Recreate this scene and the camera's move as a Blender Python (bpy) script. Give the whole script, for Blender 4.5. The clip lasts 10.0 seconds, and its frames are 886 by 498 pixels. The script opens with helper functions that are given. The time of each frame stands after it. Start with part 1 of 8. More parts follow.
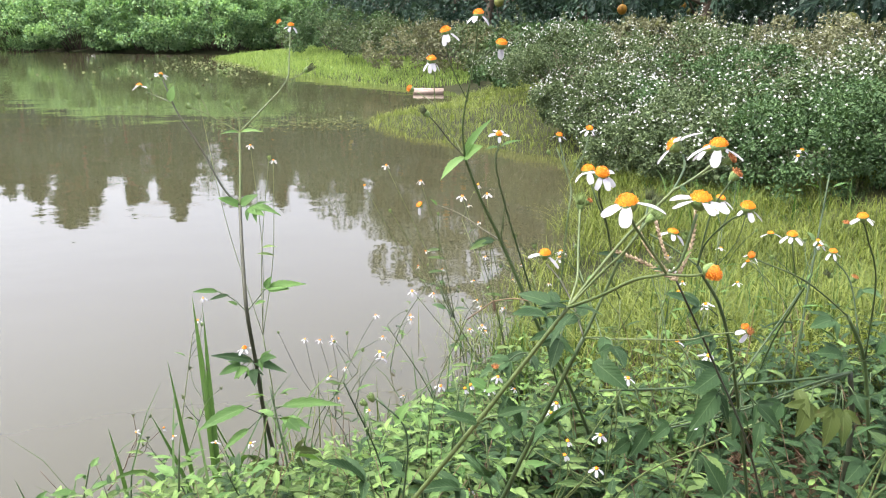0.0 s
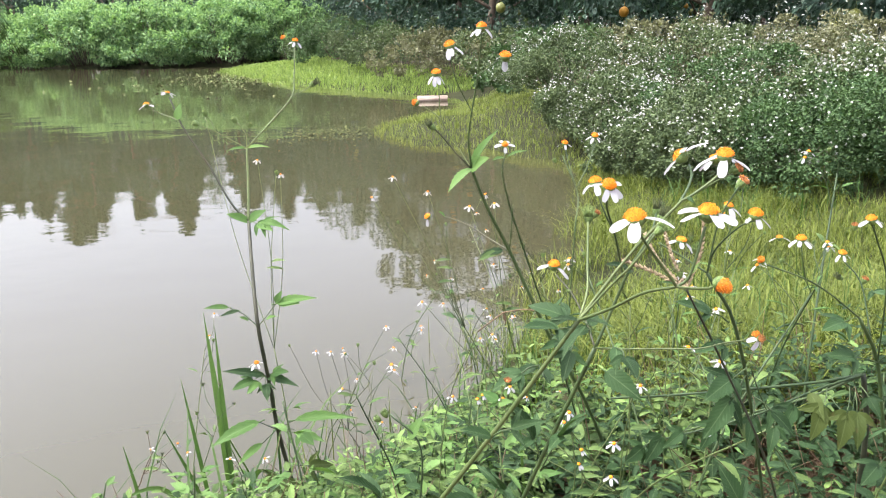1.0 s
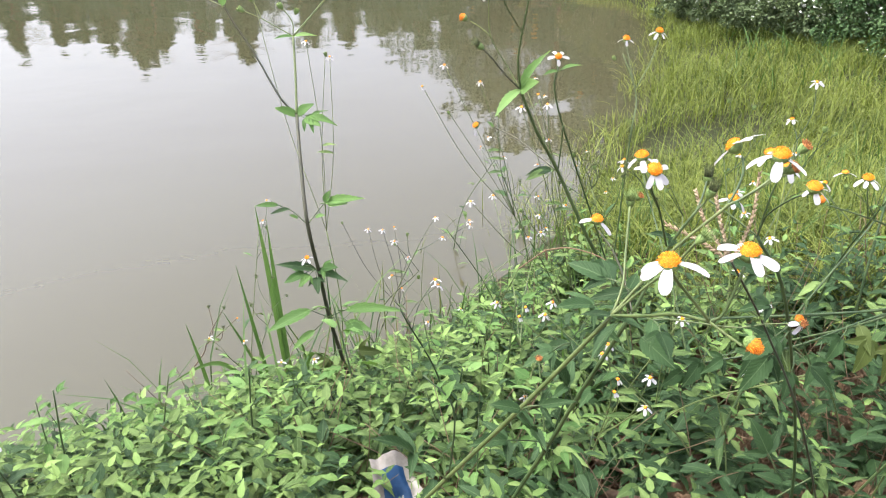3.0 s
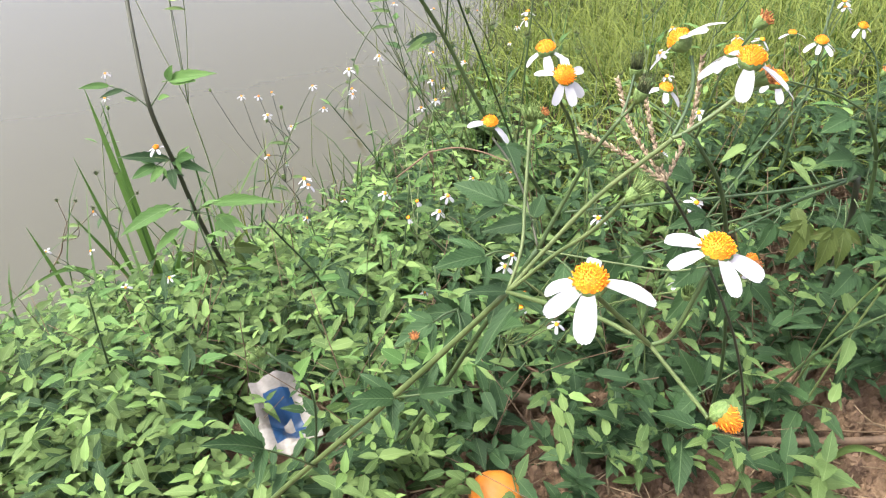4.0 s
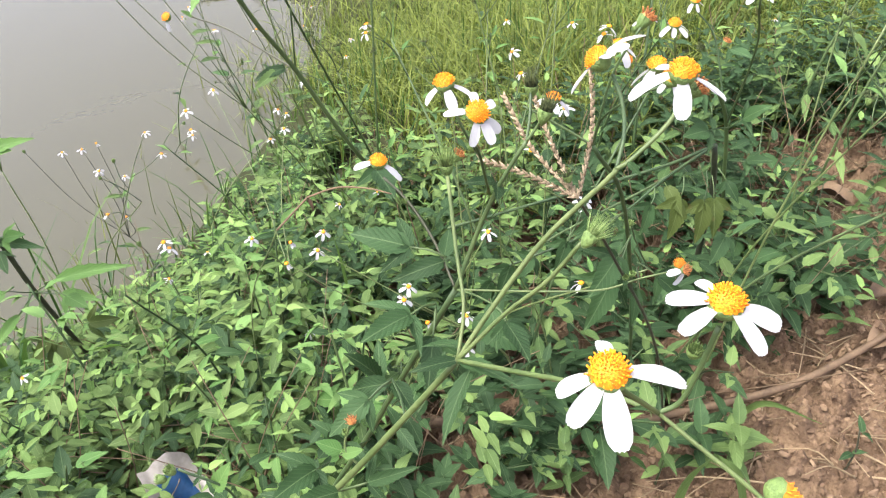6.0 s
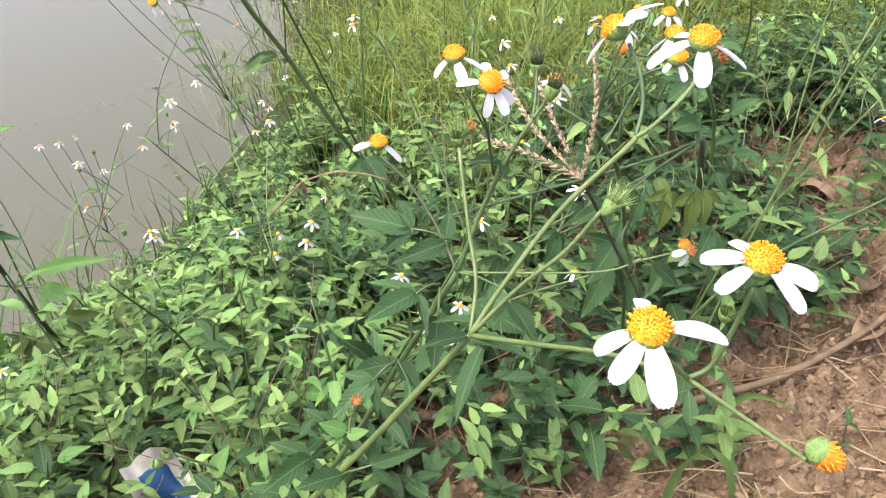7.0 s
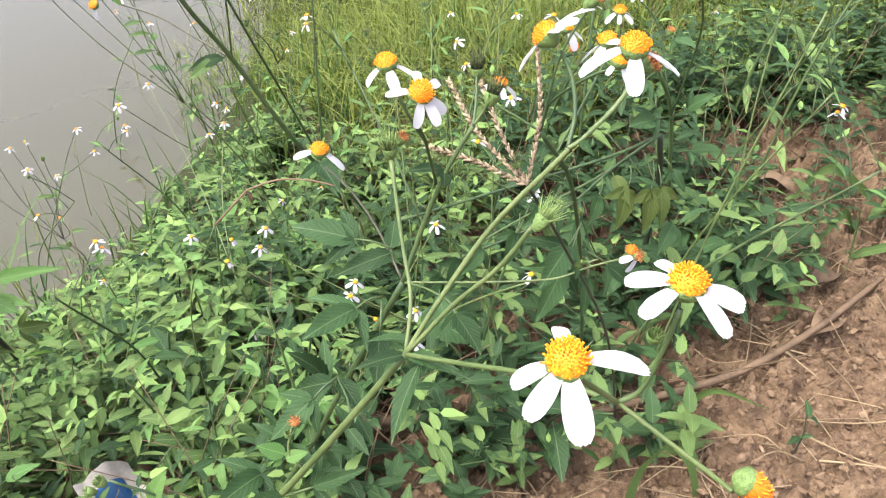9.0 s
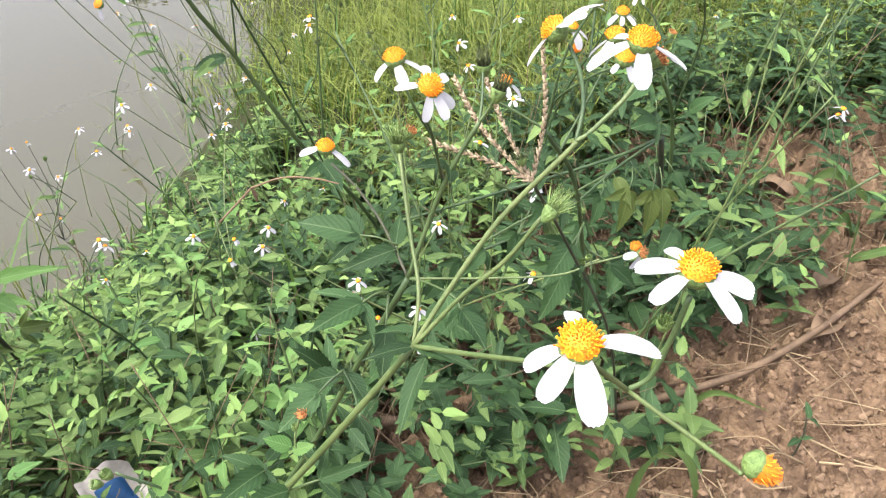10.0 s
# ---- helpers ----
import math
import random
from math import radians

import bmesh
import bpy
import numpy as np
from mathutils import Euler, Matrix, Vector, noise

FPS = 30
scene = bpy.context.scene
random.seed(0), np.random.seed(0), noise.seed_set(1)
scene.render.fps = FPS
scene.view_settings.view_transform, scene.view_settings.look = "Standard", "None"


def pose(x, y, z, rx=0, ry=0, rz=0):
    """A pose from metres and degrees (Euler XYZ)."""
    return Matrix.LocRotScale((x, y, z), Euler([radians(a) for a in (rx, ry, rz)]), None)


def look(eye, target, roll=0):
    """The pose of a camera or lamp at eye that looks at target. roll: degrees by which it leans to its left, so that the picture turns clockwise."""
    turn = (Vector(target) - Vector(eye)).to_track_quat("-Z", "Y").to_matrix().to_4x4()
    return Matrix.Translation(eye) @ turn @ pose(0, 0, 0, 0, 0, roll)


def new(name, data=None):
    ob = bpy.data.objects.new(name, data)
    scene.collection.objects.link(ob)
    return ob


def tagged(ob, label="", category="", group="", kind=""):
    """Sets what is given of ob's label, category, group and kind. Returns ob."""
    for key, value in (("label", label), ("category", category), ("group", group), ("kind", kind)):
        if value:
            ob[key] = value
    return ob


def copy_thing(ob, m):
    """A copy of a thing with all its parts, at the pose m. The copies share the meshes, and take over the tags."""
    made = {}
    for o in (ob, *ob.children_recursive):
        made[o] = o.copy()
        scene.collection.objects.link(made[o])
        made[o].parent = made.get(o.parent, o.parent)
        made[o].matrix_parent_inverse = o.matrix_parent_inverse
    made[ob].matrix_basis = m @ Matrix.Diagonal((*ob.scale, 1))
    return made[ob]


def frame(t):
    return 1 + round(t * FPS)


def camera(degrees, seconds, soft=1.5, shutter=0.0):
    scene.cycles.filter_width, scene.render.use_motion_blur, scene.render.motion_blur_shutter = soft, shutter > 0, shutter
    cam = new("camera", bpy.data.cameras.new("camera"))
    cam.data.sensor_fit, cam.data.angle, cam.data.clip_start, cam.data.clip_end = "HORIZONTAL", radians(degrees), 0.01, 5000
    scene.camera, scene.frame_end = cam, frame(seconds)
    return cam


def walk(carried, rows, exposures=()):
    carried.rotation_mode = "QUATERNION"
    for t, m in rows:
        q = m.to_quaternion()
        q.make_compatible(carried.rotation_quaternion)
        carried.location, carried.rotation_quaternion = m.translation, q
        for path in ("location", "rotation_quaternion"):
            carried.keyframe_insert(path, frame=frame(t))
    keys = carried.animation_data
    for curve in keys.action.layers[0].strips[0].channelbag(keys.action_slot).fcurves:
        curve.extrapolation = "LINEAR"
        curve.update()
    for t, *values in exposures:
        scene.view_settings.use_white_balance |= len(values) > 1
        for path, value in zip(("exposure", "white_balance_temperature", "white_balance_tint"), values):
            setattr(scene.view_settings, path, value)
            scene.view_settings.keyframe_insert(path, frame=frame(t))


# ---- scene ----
# Camera and its walk: eye, target, roll
cam = camera(58.8, 10.0, soft=1.15)
PATH = [
    (0, (0.0000, 0.0000, 1.0000), (0.0000, 1.9225, 0.4487), 0.50),
    (0.5, (-0.0022, -0.0032, 1.0037), (-0.0074, 1.9205, 0.4565), 0.01),
    (1, (-0.0014, -0.0014, 1.0079), (-0.0210, 1.9253, 0.4721), -1.07),
    (1.5, (-0.0141, -0.0160, 1.0385), (-0.0773, 1.9201, 0.5414), -2.62),
    (2, (-0.0149, -0.0291, 1.0728), (-0.1282, 1.9111, 0.6008), -2.94),
    (2.5, (0.0011, -0.0612, 1.1038), (-0.1570, 1.8296, 0.4716), -2.27),
    (2.7, (0.0111, -0.0282, 1.1182), (-0.1766, 1.8142, 0.3631), -1.62),
    (3.8, (0.0296, 0.2260, 1.0666), (0.0042, 1.7992, -0.1679), 0.19),
    (4, (0.0507, 0.2442, 1.0737), (0.0925, 1.7857, -0.1999), -0.82),
    (4.5, (0.0914, 0.2667, 1.0709), (0.2418, 1.7802, -0.2279), -3.10),
    (5, (0.0889, 0.2869, 1.0689), (0.3212, 1.7919, -0.2277), -4.37),
    (5.5, (0.0552, 0.3055, 1.0694), (0.3980, 1.7962, -0.2191), -4.06),
    (6.8, (0.0044, 0.3048, 1.0630), (0.4673, 1.7763, -0.2099), -0.60),
    (7, (0.0058, 0.3073, 1.0542), (0.4757, 1.7758, -0.2196), -0.63),
    (7.5, (0.0169, 0.3101, 1.0539), (0.5128, 1.7625, -0.2286), -0.32),
    (8, (0.0191, 0.3132, 1.0522), (0.5309, 1.7542, -0.2368), -0.48),
    (8.5, (0.0210, 0.3200, 1.0557), (0.5511, 1.7495, -0.2387), -0.35),
    (9, (0.0271, 0.3160, 1.0537), (0.5579, 1.7529, -0.2321), -0.25),
    (9.5, (0.0240, 0.3169, 1.0556), (0.5528, 1.7519, -0.2332), -0.05),
    (10, (0.0211, 0.3122, 1.0512), (0.5597, 1.7557, -0.2241), 0.12),
]
walk(cam, [(t, look(eye, target, roll)) for t, eye, target, roll in PATH])

# ---------------------------------------------------------------- sky and sun
SUN_ELEVATION, SUN_AZIMUTH = radians(62), radians(268)
world = bpy.data.worlds.new("overcast_sky")
scene.world = world
world.use_nodes = True
wn, wl = world.node_tree.nodes, world.node_tree.links
wn.clear()
sky = wn.new("ShaderNodeTexSky")
sky.sky_type, sky.sun_disc = "NISHITA", False
sky.sun_elevation, sky.sun_rotation = SUN_ELEVATION, SUN_AZIMUTH
sky.air_density, sky.dust_density, sky.ozone_density = 1.0, 3.0, 1.0
grey = wn.new("ShaderNodeHueSaturation")
grey.inputs["Hue"].default_value, grey.inputs["Saturation"].default_value = 0.545, 0.40
back = wn.new("ShaderNodeBackground")
back.inputs["Strength"].default_value = 0.15
wout = wn.new("ShaderNodeOutputWorld")
wl.new(sky.outputs[0], grey.inputs["Color"])
# under cloud the sky grows brighter from the horizon to the zenith
way, split, rise, cloud = wn.new("ShaderNodeTexCoord"), wn.new("ShaderNodeSeparateXYZ"), wn.new("ShaderNodeMath"), wn.new("ShaderNodeVectorMath")
wl.new(way.outputs["Generated"], split.inputs[0])
rise.operation = "MULTIPLY_ADD"
wl.new(split.outputs["Z"], rise.inputs[0])
rise.inputs[1].default_value, rise.inputs[2].default_value = 1.7, 0.38
cloud.operation = "SCALE"
wl.new(grey.outputs[0], cloud.inputs[0])
wl.new(rise.outputs[0], cloud.inputs["Scale"])
wl.new(cloud.outputs[0], back.inputs["Color"])
wl.new(back.outputs[0], wout.inputs["Surface"])

sun_data = bpy.data.lights.new("sun", "SUN")
sun_data.energy, sun_data.angle, sun_data.color = 0.75, radians(14), (1.0, 0.96, 0.90)
sun = new("sun", sun_data)
sun.matrix_world = Matrix.Translation((0, 0, 30)) @ look((0, 0, 0), (
    -math.sin(SUN_AZIMUTH) * math.cos(SUN_ELEVATION), -math.cos(SUN_AZIMUTH) * math.cos(SUN_ELEVATION), -math.sin(SUN_ELEVATION)))
scene.view_settings.exposure = 2.35

# ---------------------------------------------------------------- materials
rng = np.random.default_rng(7)


def nodes_of(name):
    m = bpy.data.materials.new(name)
    m.use_nodes = True
    n, l = m.node_tree.nodes, m.node_tree.links
    n.clear()
    return m, n, l


def noise_node(n, l, coord, scale, detail=4.0, rough=0.55):
    t = n.new("ShaderNodeTexNoise")
    t.inputs["Scale"].default_value, t.inputs["Detail"].default_value, t.inputs["Roughness"].default_value = scale, detail, rough
    l.new(coord, t.inputs["Vector"])
    return t.outputs["Fac"]


def ramp_node(n, l, fac, stops):
    r = n.new("ShaderNodeValToRGB")
    while len(r.color_ramp.elements) < len(stops):
        r.color_ramp.elements.new(0.5)
    for e, (p, c) in zip(r.color_ramp.elements, stops):
        e.position, e.color = p, (*c, 1)
    l.new(fac, r.inputs[0])
    return r.outputs[0]


def mix_node(n, l, a, b, fac, mode="MIX"):
    x = n.new("ShaderNodeMix")
    x.data_type, x.blend_type = "RGBA", mode
    for sock, v in ((x.inputs[0], fac), (x.inputs[6], a), (x.inputs[7], b)):
        if isinstance(v, (int, float)):
            sock.default_value = v
        elif isinstance(v, tuple):
            sock.default_value = (*v, 1)
        else:
            l.new(v, sock)
    return x.outputs[2]


def math_node(n, l, op, a, b=0.0, c=None):
    x = n.new("ShaderNodeMath")
    x.operation = op
    for i, v in enumerate((a, b) if c is None else (a, b, c)):
        if isinstance(v, (int, float)):
            x.inputs[i].default_value = v
        else:
            l.new(v, x.inputs[i])
    return x.outputs[0]


def finish(n, l, colour, rough=0.6, bump=None, bump_depth=0.001, translucent=0.0, trans_tint=(1, 1, 1), metal=0.0, spec=0.5, strength=0.6):
    p = n.new("ShaderNodeBsdfPrincipled")
    if isinstance(colour, tuple):
        p.inputs["Base Color"].default_value = (*colour, 1)
    else:
        l.new(colour, p.inputs["Base Color"])
    if isinstance(rough, float):
        p.inputs["Roughness"].default_value = rough
    else:
        l.new(rough, p.inputs["Roughness"])
    p.inputs["Metallic"].default_value = metal
    p.inputs["Specular IOR Level"].default_value = spec
    normal = None
    if bump is not None:
        b = n.new("ShaderNodeBump")
        b.inputs["Strength"].default_value, b.inputs["Distance"].default_value = strength, bump_depth
        l.new(bump, b.inputs["Height"])
        normal = b.outputs[0]
        l.new(normal, p.inputs["Normal"])
    surface = p.outputs[0]
    if translucent > 0:
        t = n.new("ShaderNodeBsdfTranslucent")
        tint = mix_node(n, l, colour, trans_tint, 1.0, "MULTIPLY")
        l.new(tint, t.inputs["Color"])
        s = n.new("ShaderNodeMixShader")
        s.inputs[0].default_value = translucent
        l.new(surface, s.inputs[1])
        l.new(t.outputs[0], s.inputs[2])
        surface = s.outputs[0]
    o = n.new("ShaderNodeOutputMaterial")
    l.new(surface, o.inputs["Surface"])


def leaf_material(name, dark, light, veins=True, translucent=0.2, rough=0.5, island=False, spots=None, spec=0.1):
    """Leaf: hue varies from piece to piece and in patches; midrib and side veins follow the leaf's own uv."""
    m, n, l = nodes_of(name)
    geo, obj, tex = n.new("ShaderNodeNewGeometry"), n.new("ShaderNodeObjectInfo"), n.new("ShaderNodeTexCoord")
    vary = geo.outputs["Random Per Island"] if island else obj.outputs["Random"]
    patch = noise_node(n, l, geo.outputs["Position"], 22.0 if not island else 3.0, 3.0)
    f = math_node(n, l, "ADD", math_node(n, l, "MULTIPLY", vary, 0.65), math_node(n, l, "MULTIPLY", patch, 0.45))
    col = ramp_node(n, l, f, [(0.12, dark), (0.9, light)])
    bump = None
    if spots:
        col = mix_node(n, l, col, spots, ramp_node(n, l, noise_node(n, l, geo.outputs["Position"], 60.0, 2.0), [(0.66, (0, 0, 0)), (0.74, (1, 1, 1))]))
    if veins:
        sep = n.new("ShaderNodeSeparateXYZ")
        l.new(tex.outputs["UV"], sep.inputs[0])
        u = math_node(n, l, "ABSOLUTE", math_node(n, l, "SUBTRACT", sep.outputs[0], 0.5))
        rib = math_node(n, l, "LESS_THAN", u, 0.022)
        side = math_node(n, l, "FRACT", math_node(n, l, "MULTIPLY", math_node(n, l, "SUBTRACT", sep.outputs[1], math_node(n, l, "MULTIPLY", u, 0.7)), 8.0))
        vein = math_node(n, l, "ABSOLUTE", math_node(n, l, "SUBTRACT", side, 0.5))
        thin = math_node(n, l, "LESS_THAN", vein, 0.05)
        line = math_node(n, l, "MAXIMUM", rib, math_node(n, l, "MULTIPLY", thin, 0.35))
        col = mix_node(n, l, col, mix_node(n, l, light, (0.35, 0.42, 0.22), 0.45), math_node(n, l, "MULTIPLY", line, 0.22))
        bump = math_node(n, l, "ADD", math_node(n, l, "MULTIPLY", vein, 1.0), noise_node(n, l, tex.outputs["UV"], 30.0, 2.0))
    finish(n, l, col, rough, bump, 0.0006, translucent, (1.05, 1.15, 0.55), spec=spec)
    return m


def grain_material(name, stops, scale, rough=0.7, bump_scale=None, depth=0.002, translucent=0.0, vary=0.25, island=False, coord="Position", detail=5.0, spec=0.3):
    m, n, l = nodes_of(name)
    geo, obj, tex = n.new("ShaderNodeNewGeometry"), n.new("ShaderNodeObjectInfo"), n.new("ShaderNodeTexCoord")
    where = geo.outputs["Position"] if coord == "Position" else tex.outputs[coord]
    big, fine = noise_node(n, l, where, scale, detail), noise_node(n, l, where, scale * 7.3, 3.0)
    f = math_node(n, l, "ADD", math_node(n, l, "MULTIPLY", big, 0.7), math_node(n, l, "MULTIPLY", fine, 0.3))
    if vary:
        r = geo.outputs["Random Per Island"] if island else obj.outputs["Random"]
        f = math_node(n, l, "ADD", f, math_node(n, l, "MULTIPLY", math_node(n, l, "SUBTRACT", r, 0.5), vary))
    col = ramp_node(n, l, f, stops)
    finish(n, l, col, rough, noise_node(n, l, where, bump_scale or scale * 4, 5.0), depth, translucent, spec=spec)
    return m


def water_material():
    m, n, l = nodes_of("pond_water")
    geo = n.new("ShaderNodeNewGeometry")
    mapping = n.new("ShaderNodeMapping")
    mapping.inputs["Scale"].default_value = (0.75, 1.0, 1.0)
    l.new(geo.outputs["Position"], mapping.inputs[0])
    silt = ramp_node(n, l, noise_node(n, l, geo.outputs["Position"], 0.5, 4.0), [(0.3, (0.033, 0.031, 0.016)), (0.75, (0.041, 0.039, 0.021))])
    swell, ripple = noise_node(n, l, mapping.outputs[0], 1.3, 2.0, 0.4), noise_node(n, l, mapping.outputs[0], 9.0, 3.0, 0.5)
    # a breeze rides on the middle of the pond and leaves the shore calm
    breeze = ramp_node(n, l, noise_node(n, l, geo.outputs["Position"], 0.16, 2.0), [(0.35, (0.25, 0.25, 0.25)), (0.7, (1, 1, 1))])
    h = math_node(n, l, "ADD", swell, math_node(n, l, "MULTIPLY", math_node(n, l, "MULTIPLY", ripple, 0.20), breeze))
    p = n.new("ShaderNodeBsdfPrincipled")
    l.new(silt, p.inputs["Base Color"])
    p.inputs["Roughness"].default_value = 0.02
    p.inputs["IOR"].default_value = 1.34
    b = n.new("ShaderNodeBump")
    b.inputs["Strength"].default_value, b.inputs["Distance"].default_value = 0.5, 0.014
    l.new(h, b.inputs["Height"])
    l.new(b.outputs[0], p.inputs["Normal"])
    o = n.new("ShaderNodeOutputMaterial")
    l.new(p.outputs[0], o.inputs["Surface"])
    return m


def petal_material():
    m, n, l = nodes_of("white_petal")
    tex, obj = n.new("ShaderNodeTexCoord"), n.new("ShaderNodeObjectInfo")
    sep = n.new("ShaderNodeSeparateXYZ")
    l.new(tex.outputs["UV"], sep.inputs[0])
    groove = math_node(n, l, "SINE", math_node(n, l, "MULTIPLY", sep.outputs[0], 38.0))
    base = ramp_node(n, l, sep.outputs[1], [(0.0, (0.28, 0.30, 0.18)), (0.16, (0.40, 0.397, 0.402))])
    col = mix_node(n, l, base, (0.36, 0.35, 0.375), math_node(n, l, "MULTIPLY", obj.outputs["Random"], 0.6))
    finish(n, l, col, 0.55, groove, 0.0003, 0.45, (1, 1, 1), spec=0.25, strength=0.15)
    return m


M_WATER = water_material()
M_SOIL = grain_material("reddish_loam", [(0.25, (0.040, 0.024, 0.014)), (0.5, (0.094, 0.060, 0.036)), (0.72, (0.160, 0.108, 0.067))], 26.0, 0.95, 160.0, 0.012, vary=0.0, spec=0.15)
M_CLOD = grain_material("soil_clod", [(0.2, (0.050, 0.031, 0.018)), (0.5, (0.100, 0.064, 0.039)), (0.8, (0.165, 0.112, 0.070))], 40.0, 0.93, 150.0, 0.002, vary=0.35, island=True, spec=0.15)
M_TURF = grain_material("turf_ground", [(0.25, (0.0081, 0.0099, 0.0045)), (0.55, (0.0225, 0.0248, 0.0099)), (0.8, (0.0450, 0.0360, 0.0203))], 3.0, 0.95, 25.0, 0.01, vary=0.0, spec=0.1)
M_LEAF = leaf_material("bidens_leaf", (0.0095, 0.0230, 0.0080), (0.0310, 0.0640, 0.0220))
M_LEAF_MID = leaf_material("grown_leaf", (0.0220, 0.0560, 0.0130), (0.0700, 0.1350, 0.0330), translucent=0.25)
M_LEAF_YOUNG = leaf_material("young_leaf", (0.0400, 0.0920, 0.0230), (0.1080, 0.1850, 0.0560), translucent=0.3)
M_LEAF_BRIGHT = leaf_material("weed_leaf", (0.0220, 0.0460, 0.0130), (0.1020, 0.1520, 0.0460), translucent=0.2)
M_LEAF_OLD = leaf_material("ageing_leaf", (0.022, 0.038, 0.010), (0.058, 0.078, 0.019), translucent=0.3, spots=(0.08, 0.07, 0.025))
M_COVER = leaf_material("ground_cover_leaf", (0.0150, 0.0370, 0.0090), (0.0980, 0.1450, 0.0430), veins=True, island=True, translucent=0.18)
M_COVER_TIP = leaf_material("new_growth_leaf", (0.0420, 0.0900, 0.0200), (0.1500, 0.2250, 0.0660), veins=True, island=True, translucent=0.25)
# shrub leaf made paler and bluer, with the distance haze put into its colour
M_BUSH = leaf_material("hazy_far_shrub_leaf", (0.0420, 0.1068, 0.0500), (0.3132, 0.4562, 0.2204), veins=False, island=True, translucent=0.35, rough=0.5)
M_BANK = leaf_material("bank_herb_leaf", (0.0260, 0.0432, 0.0190), (0.1080, 0.1420, 0.0660), veins=False, island=True, translucent=0.15, rough=0.55)
M_BANK_GREEN = leaf_material("bank_green_leaf", (0.0190, 0.0443, 0.0170), (0.0765, 0.1257, 0.0500), veins=False, island=True, translucent=0.15, rough=0.55)
M_BANK_DRY = leaf_material("bank_reddish_leaf", (0.0624, 0.0675, 0.0375), (0.1690, 0.1688, 0.1000), veins=False, island=True, translucent=0.2, rough=0.7)
# citrus and treeline greens are raised so their colour holds the far haze
M_CITRUS = leaf_material("citrus_leaf", (0.0210, 0.0426, 0.0329), (0.0589, 0.0972, 0.0655), veins=False, island=True, translucent=0.15, rough=0.35)
M_TREELINE = leaf_material("hazy_treeline_leaf", (0.0215, 0.0454, 0.0346), (0.0589, 0.1057, 0.0624), veins=False, island=True, translucent=0.15, rough=0.5)
M_GRASS = leaf_material("bank_grass_blade", (0.0300, 0.0500, 0.0120), (0.1620, 0.1880, 0.0440), veins=False, island=True, translucent=0.35, rough=0.5)
M_GRASS_LIME = leaf_material("lime_grass_blade", (0.0920, 0.1484, 0.0384), (0.2520, 0.3237, 0.1049), veins=False, island=True, translucent=0.4, rough=0.5)
M_GRASS_SPIT = leaf_material("spit_grass_blade", (0.065, 0.090, 0.020), (0.200, 0.230, 0.070), veins=False, island=True, translucent=0.35, rough=0.5)
M_FLOAT = leaf_material("floating_leaf", (0.035, 0.050, 0.018), (0.110, 0.120, 0.050), veins=False, island=True, translucent=0.0, rough=0.9, spec=0.03)
M_GRASS_GREEN = leaf_material("green_grass_blade", (0.0182, 0.0504, 0.0127), (0.0704, 0.1188, 0.0332), veins=False, island=True, translucent=0.35, rough=0.5)
M_STRAW = grain_material("dry_straw", [(0.25, (0.0600, 0.0413, 0.0225)), (0.7, (0.1800, 0.1312, 0.0750))], 30.0, 0.85, vary=0.4, island=True)
M_BARK = grain_material("bark", [(0.25, (0.035, 0.026, 0.02)), (0.7, (0.15, 0.115, 0.085))], 12.0, 0.9, 40.0, 0.01, vary=0.2)
M_STEM = grain_material("green_stem", [(0.3, (0.0165, 0.0338, 0.0112)), (0.7, (0.0525, 0.0788, 0.0263))], 45.0, 0.5, 300.0, 0.0004, vary=0.3)
M_STEM_LIGHT = grain_material("pale_green_stem", [(0.3, (0.0413, 0.0638, 0.0180)), (0.7, (0.0938, 0.1162, 0.0413))], 50.0, 0.5, 300.0, 0.0004, vary=0.2)
M_STEM_DARK = grain_material("purplish_stem", [(0.3, (0.0150, 0.0188, 0.0097)), (0.7, (0.0450, 0.0435, 0.0255))], 35.0, 0.55, 300.0, 0.0004, vary=0.3)
M_STEM_BROWN = grain_material("brown_stem", [(0.3, (0.0488, 0.0300, 0.0165)), (0.7, (0.1275, 0.0825, 0.0465))], 40.0, 0.75, 250.0, 0.0005, vary=0.3)
M_PETAL = petal_material()
M_DISC = grain_material("yellow_florets", [(0.25, (0.46, 0.115, 0.004)), (0.6, (0.78, 0.275, 0.007))], 900.0, 0.6, 2500.0, 0.0003, vary=0.3, island=True)
M_DISC_ORANGE = grain_material("orange_florets", [(0.25, (0.36, 0.085, 0.006)), (0.7, (0.62, 0.22, 0.008))], 700.0, 0.65, 2500.0, 0.0004, vary=0.4, island=True)
M_DISC_BROWN = grain_material("withered_florets", [(0.25, (0.16, 0.05, 0.02)), (0.7, (0.42, 0.17, 0.05))], 700.0, 0.8, vary=0.5, island=True)
M_CUP = grain_material("green_bract", [(0.3, (0.045, 0.078, 0.020)), (0.7, (0.125, 0.185, 0.050))], 300.0, 0.55, vary=0.3, island=True)
M_NEEDLE = grain_material("green_achene", [(0.3, (0.0702, 0.1275, 0.0255)), (0.75, (0.2422, 0.3187, 0.1085))], 500.0, 0.6, vary=0.4, island=True)
M_NEEDLE_DARK = grain_material("dark_achene", [(0.3, (0.024, 0.034, 0.012)), (0.8, (0.110, 0.130, 0.045))], 500.0, 0.7, vary=0.4, island=True)
M_SPIKE = grain_material("brown_spikelet", [(0.3, (0.1100, 0.0766, 0.0424)), (0.7, (0.2900, 0.2200, 0.1421))], 400.0, 0.8, vary=0.5, island=True)
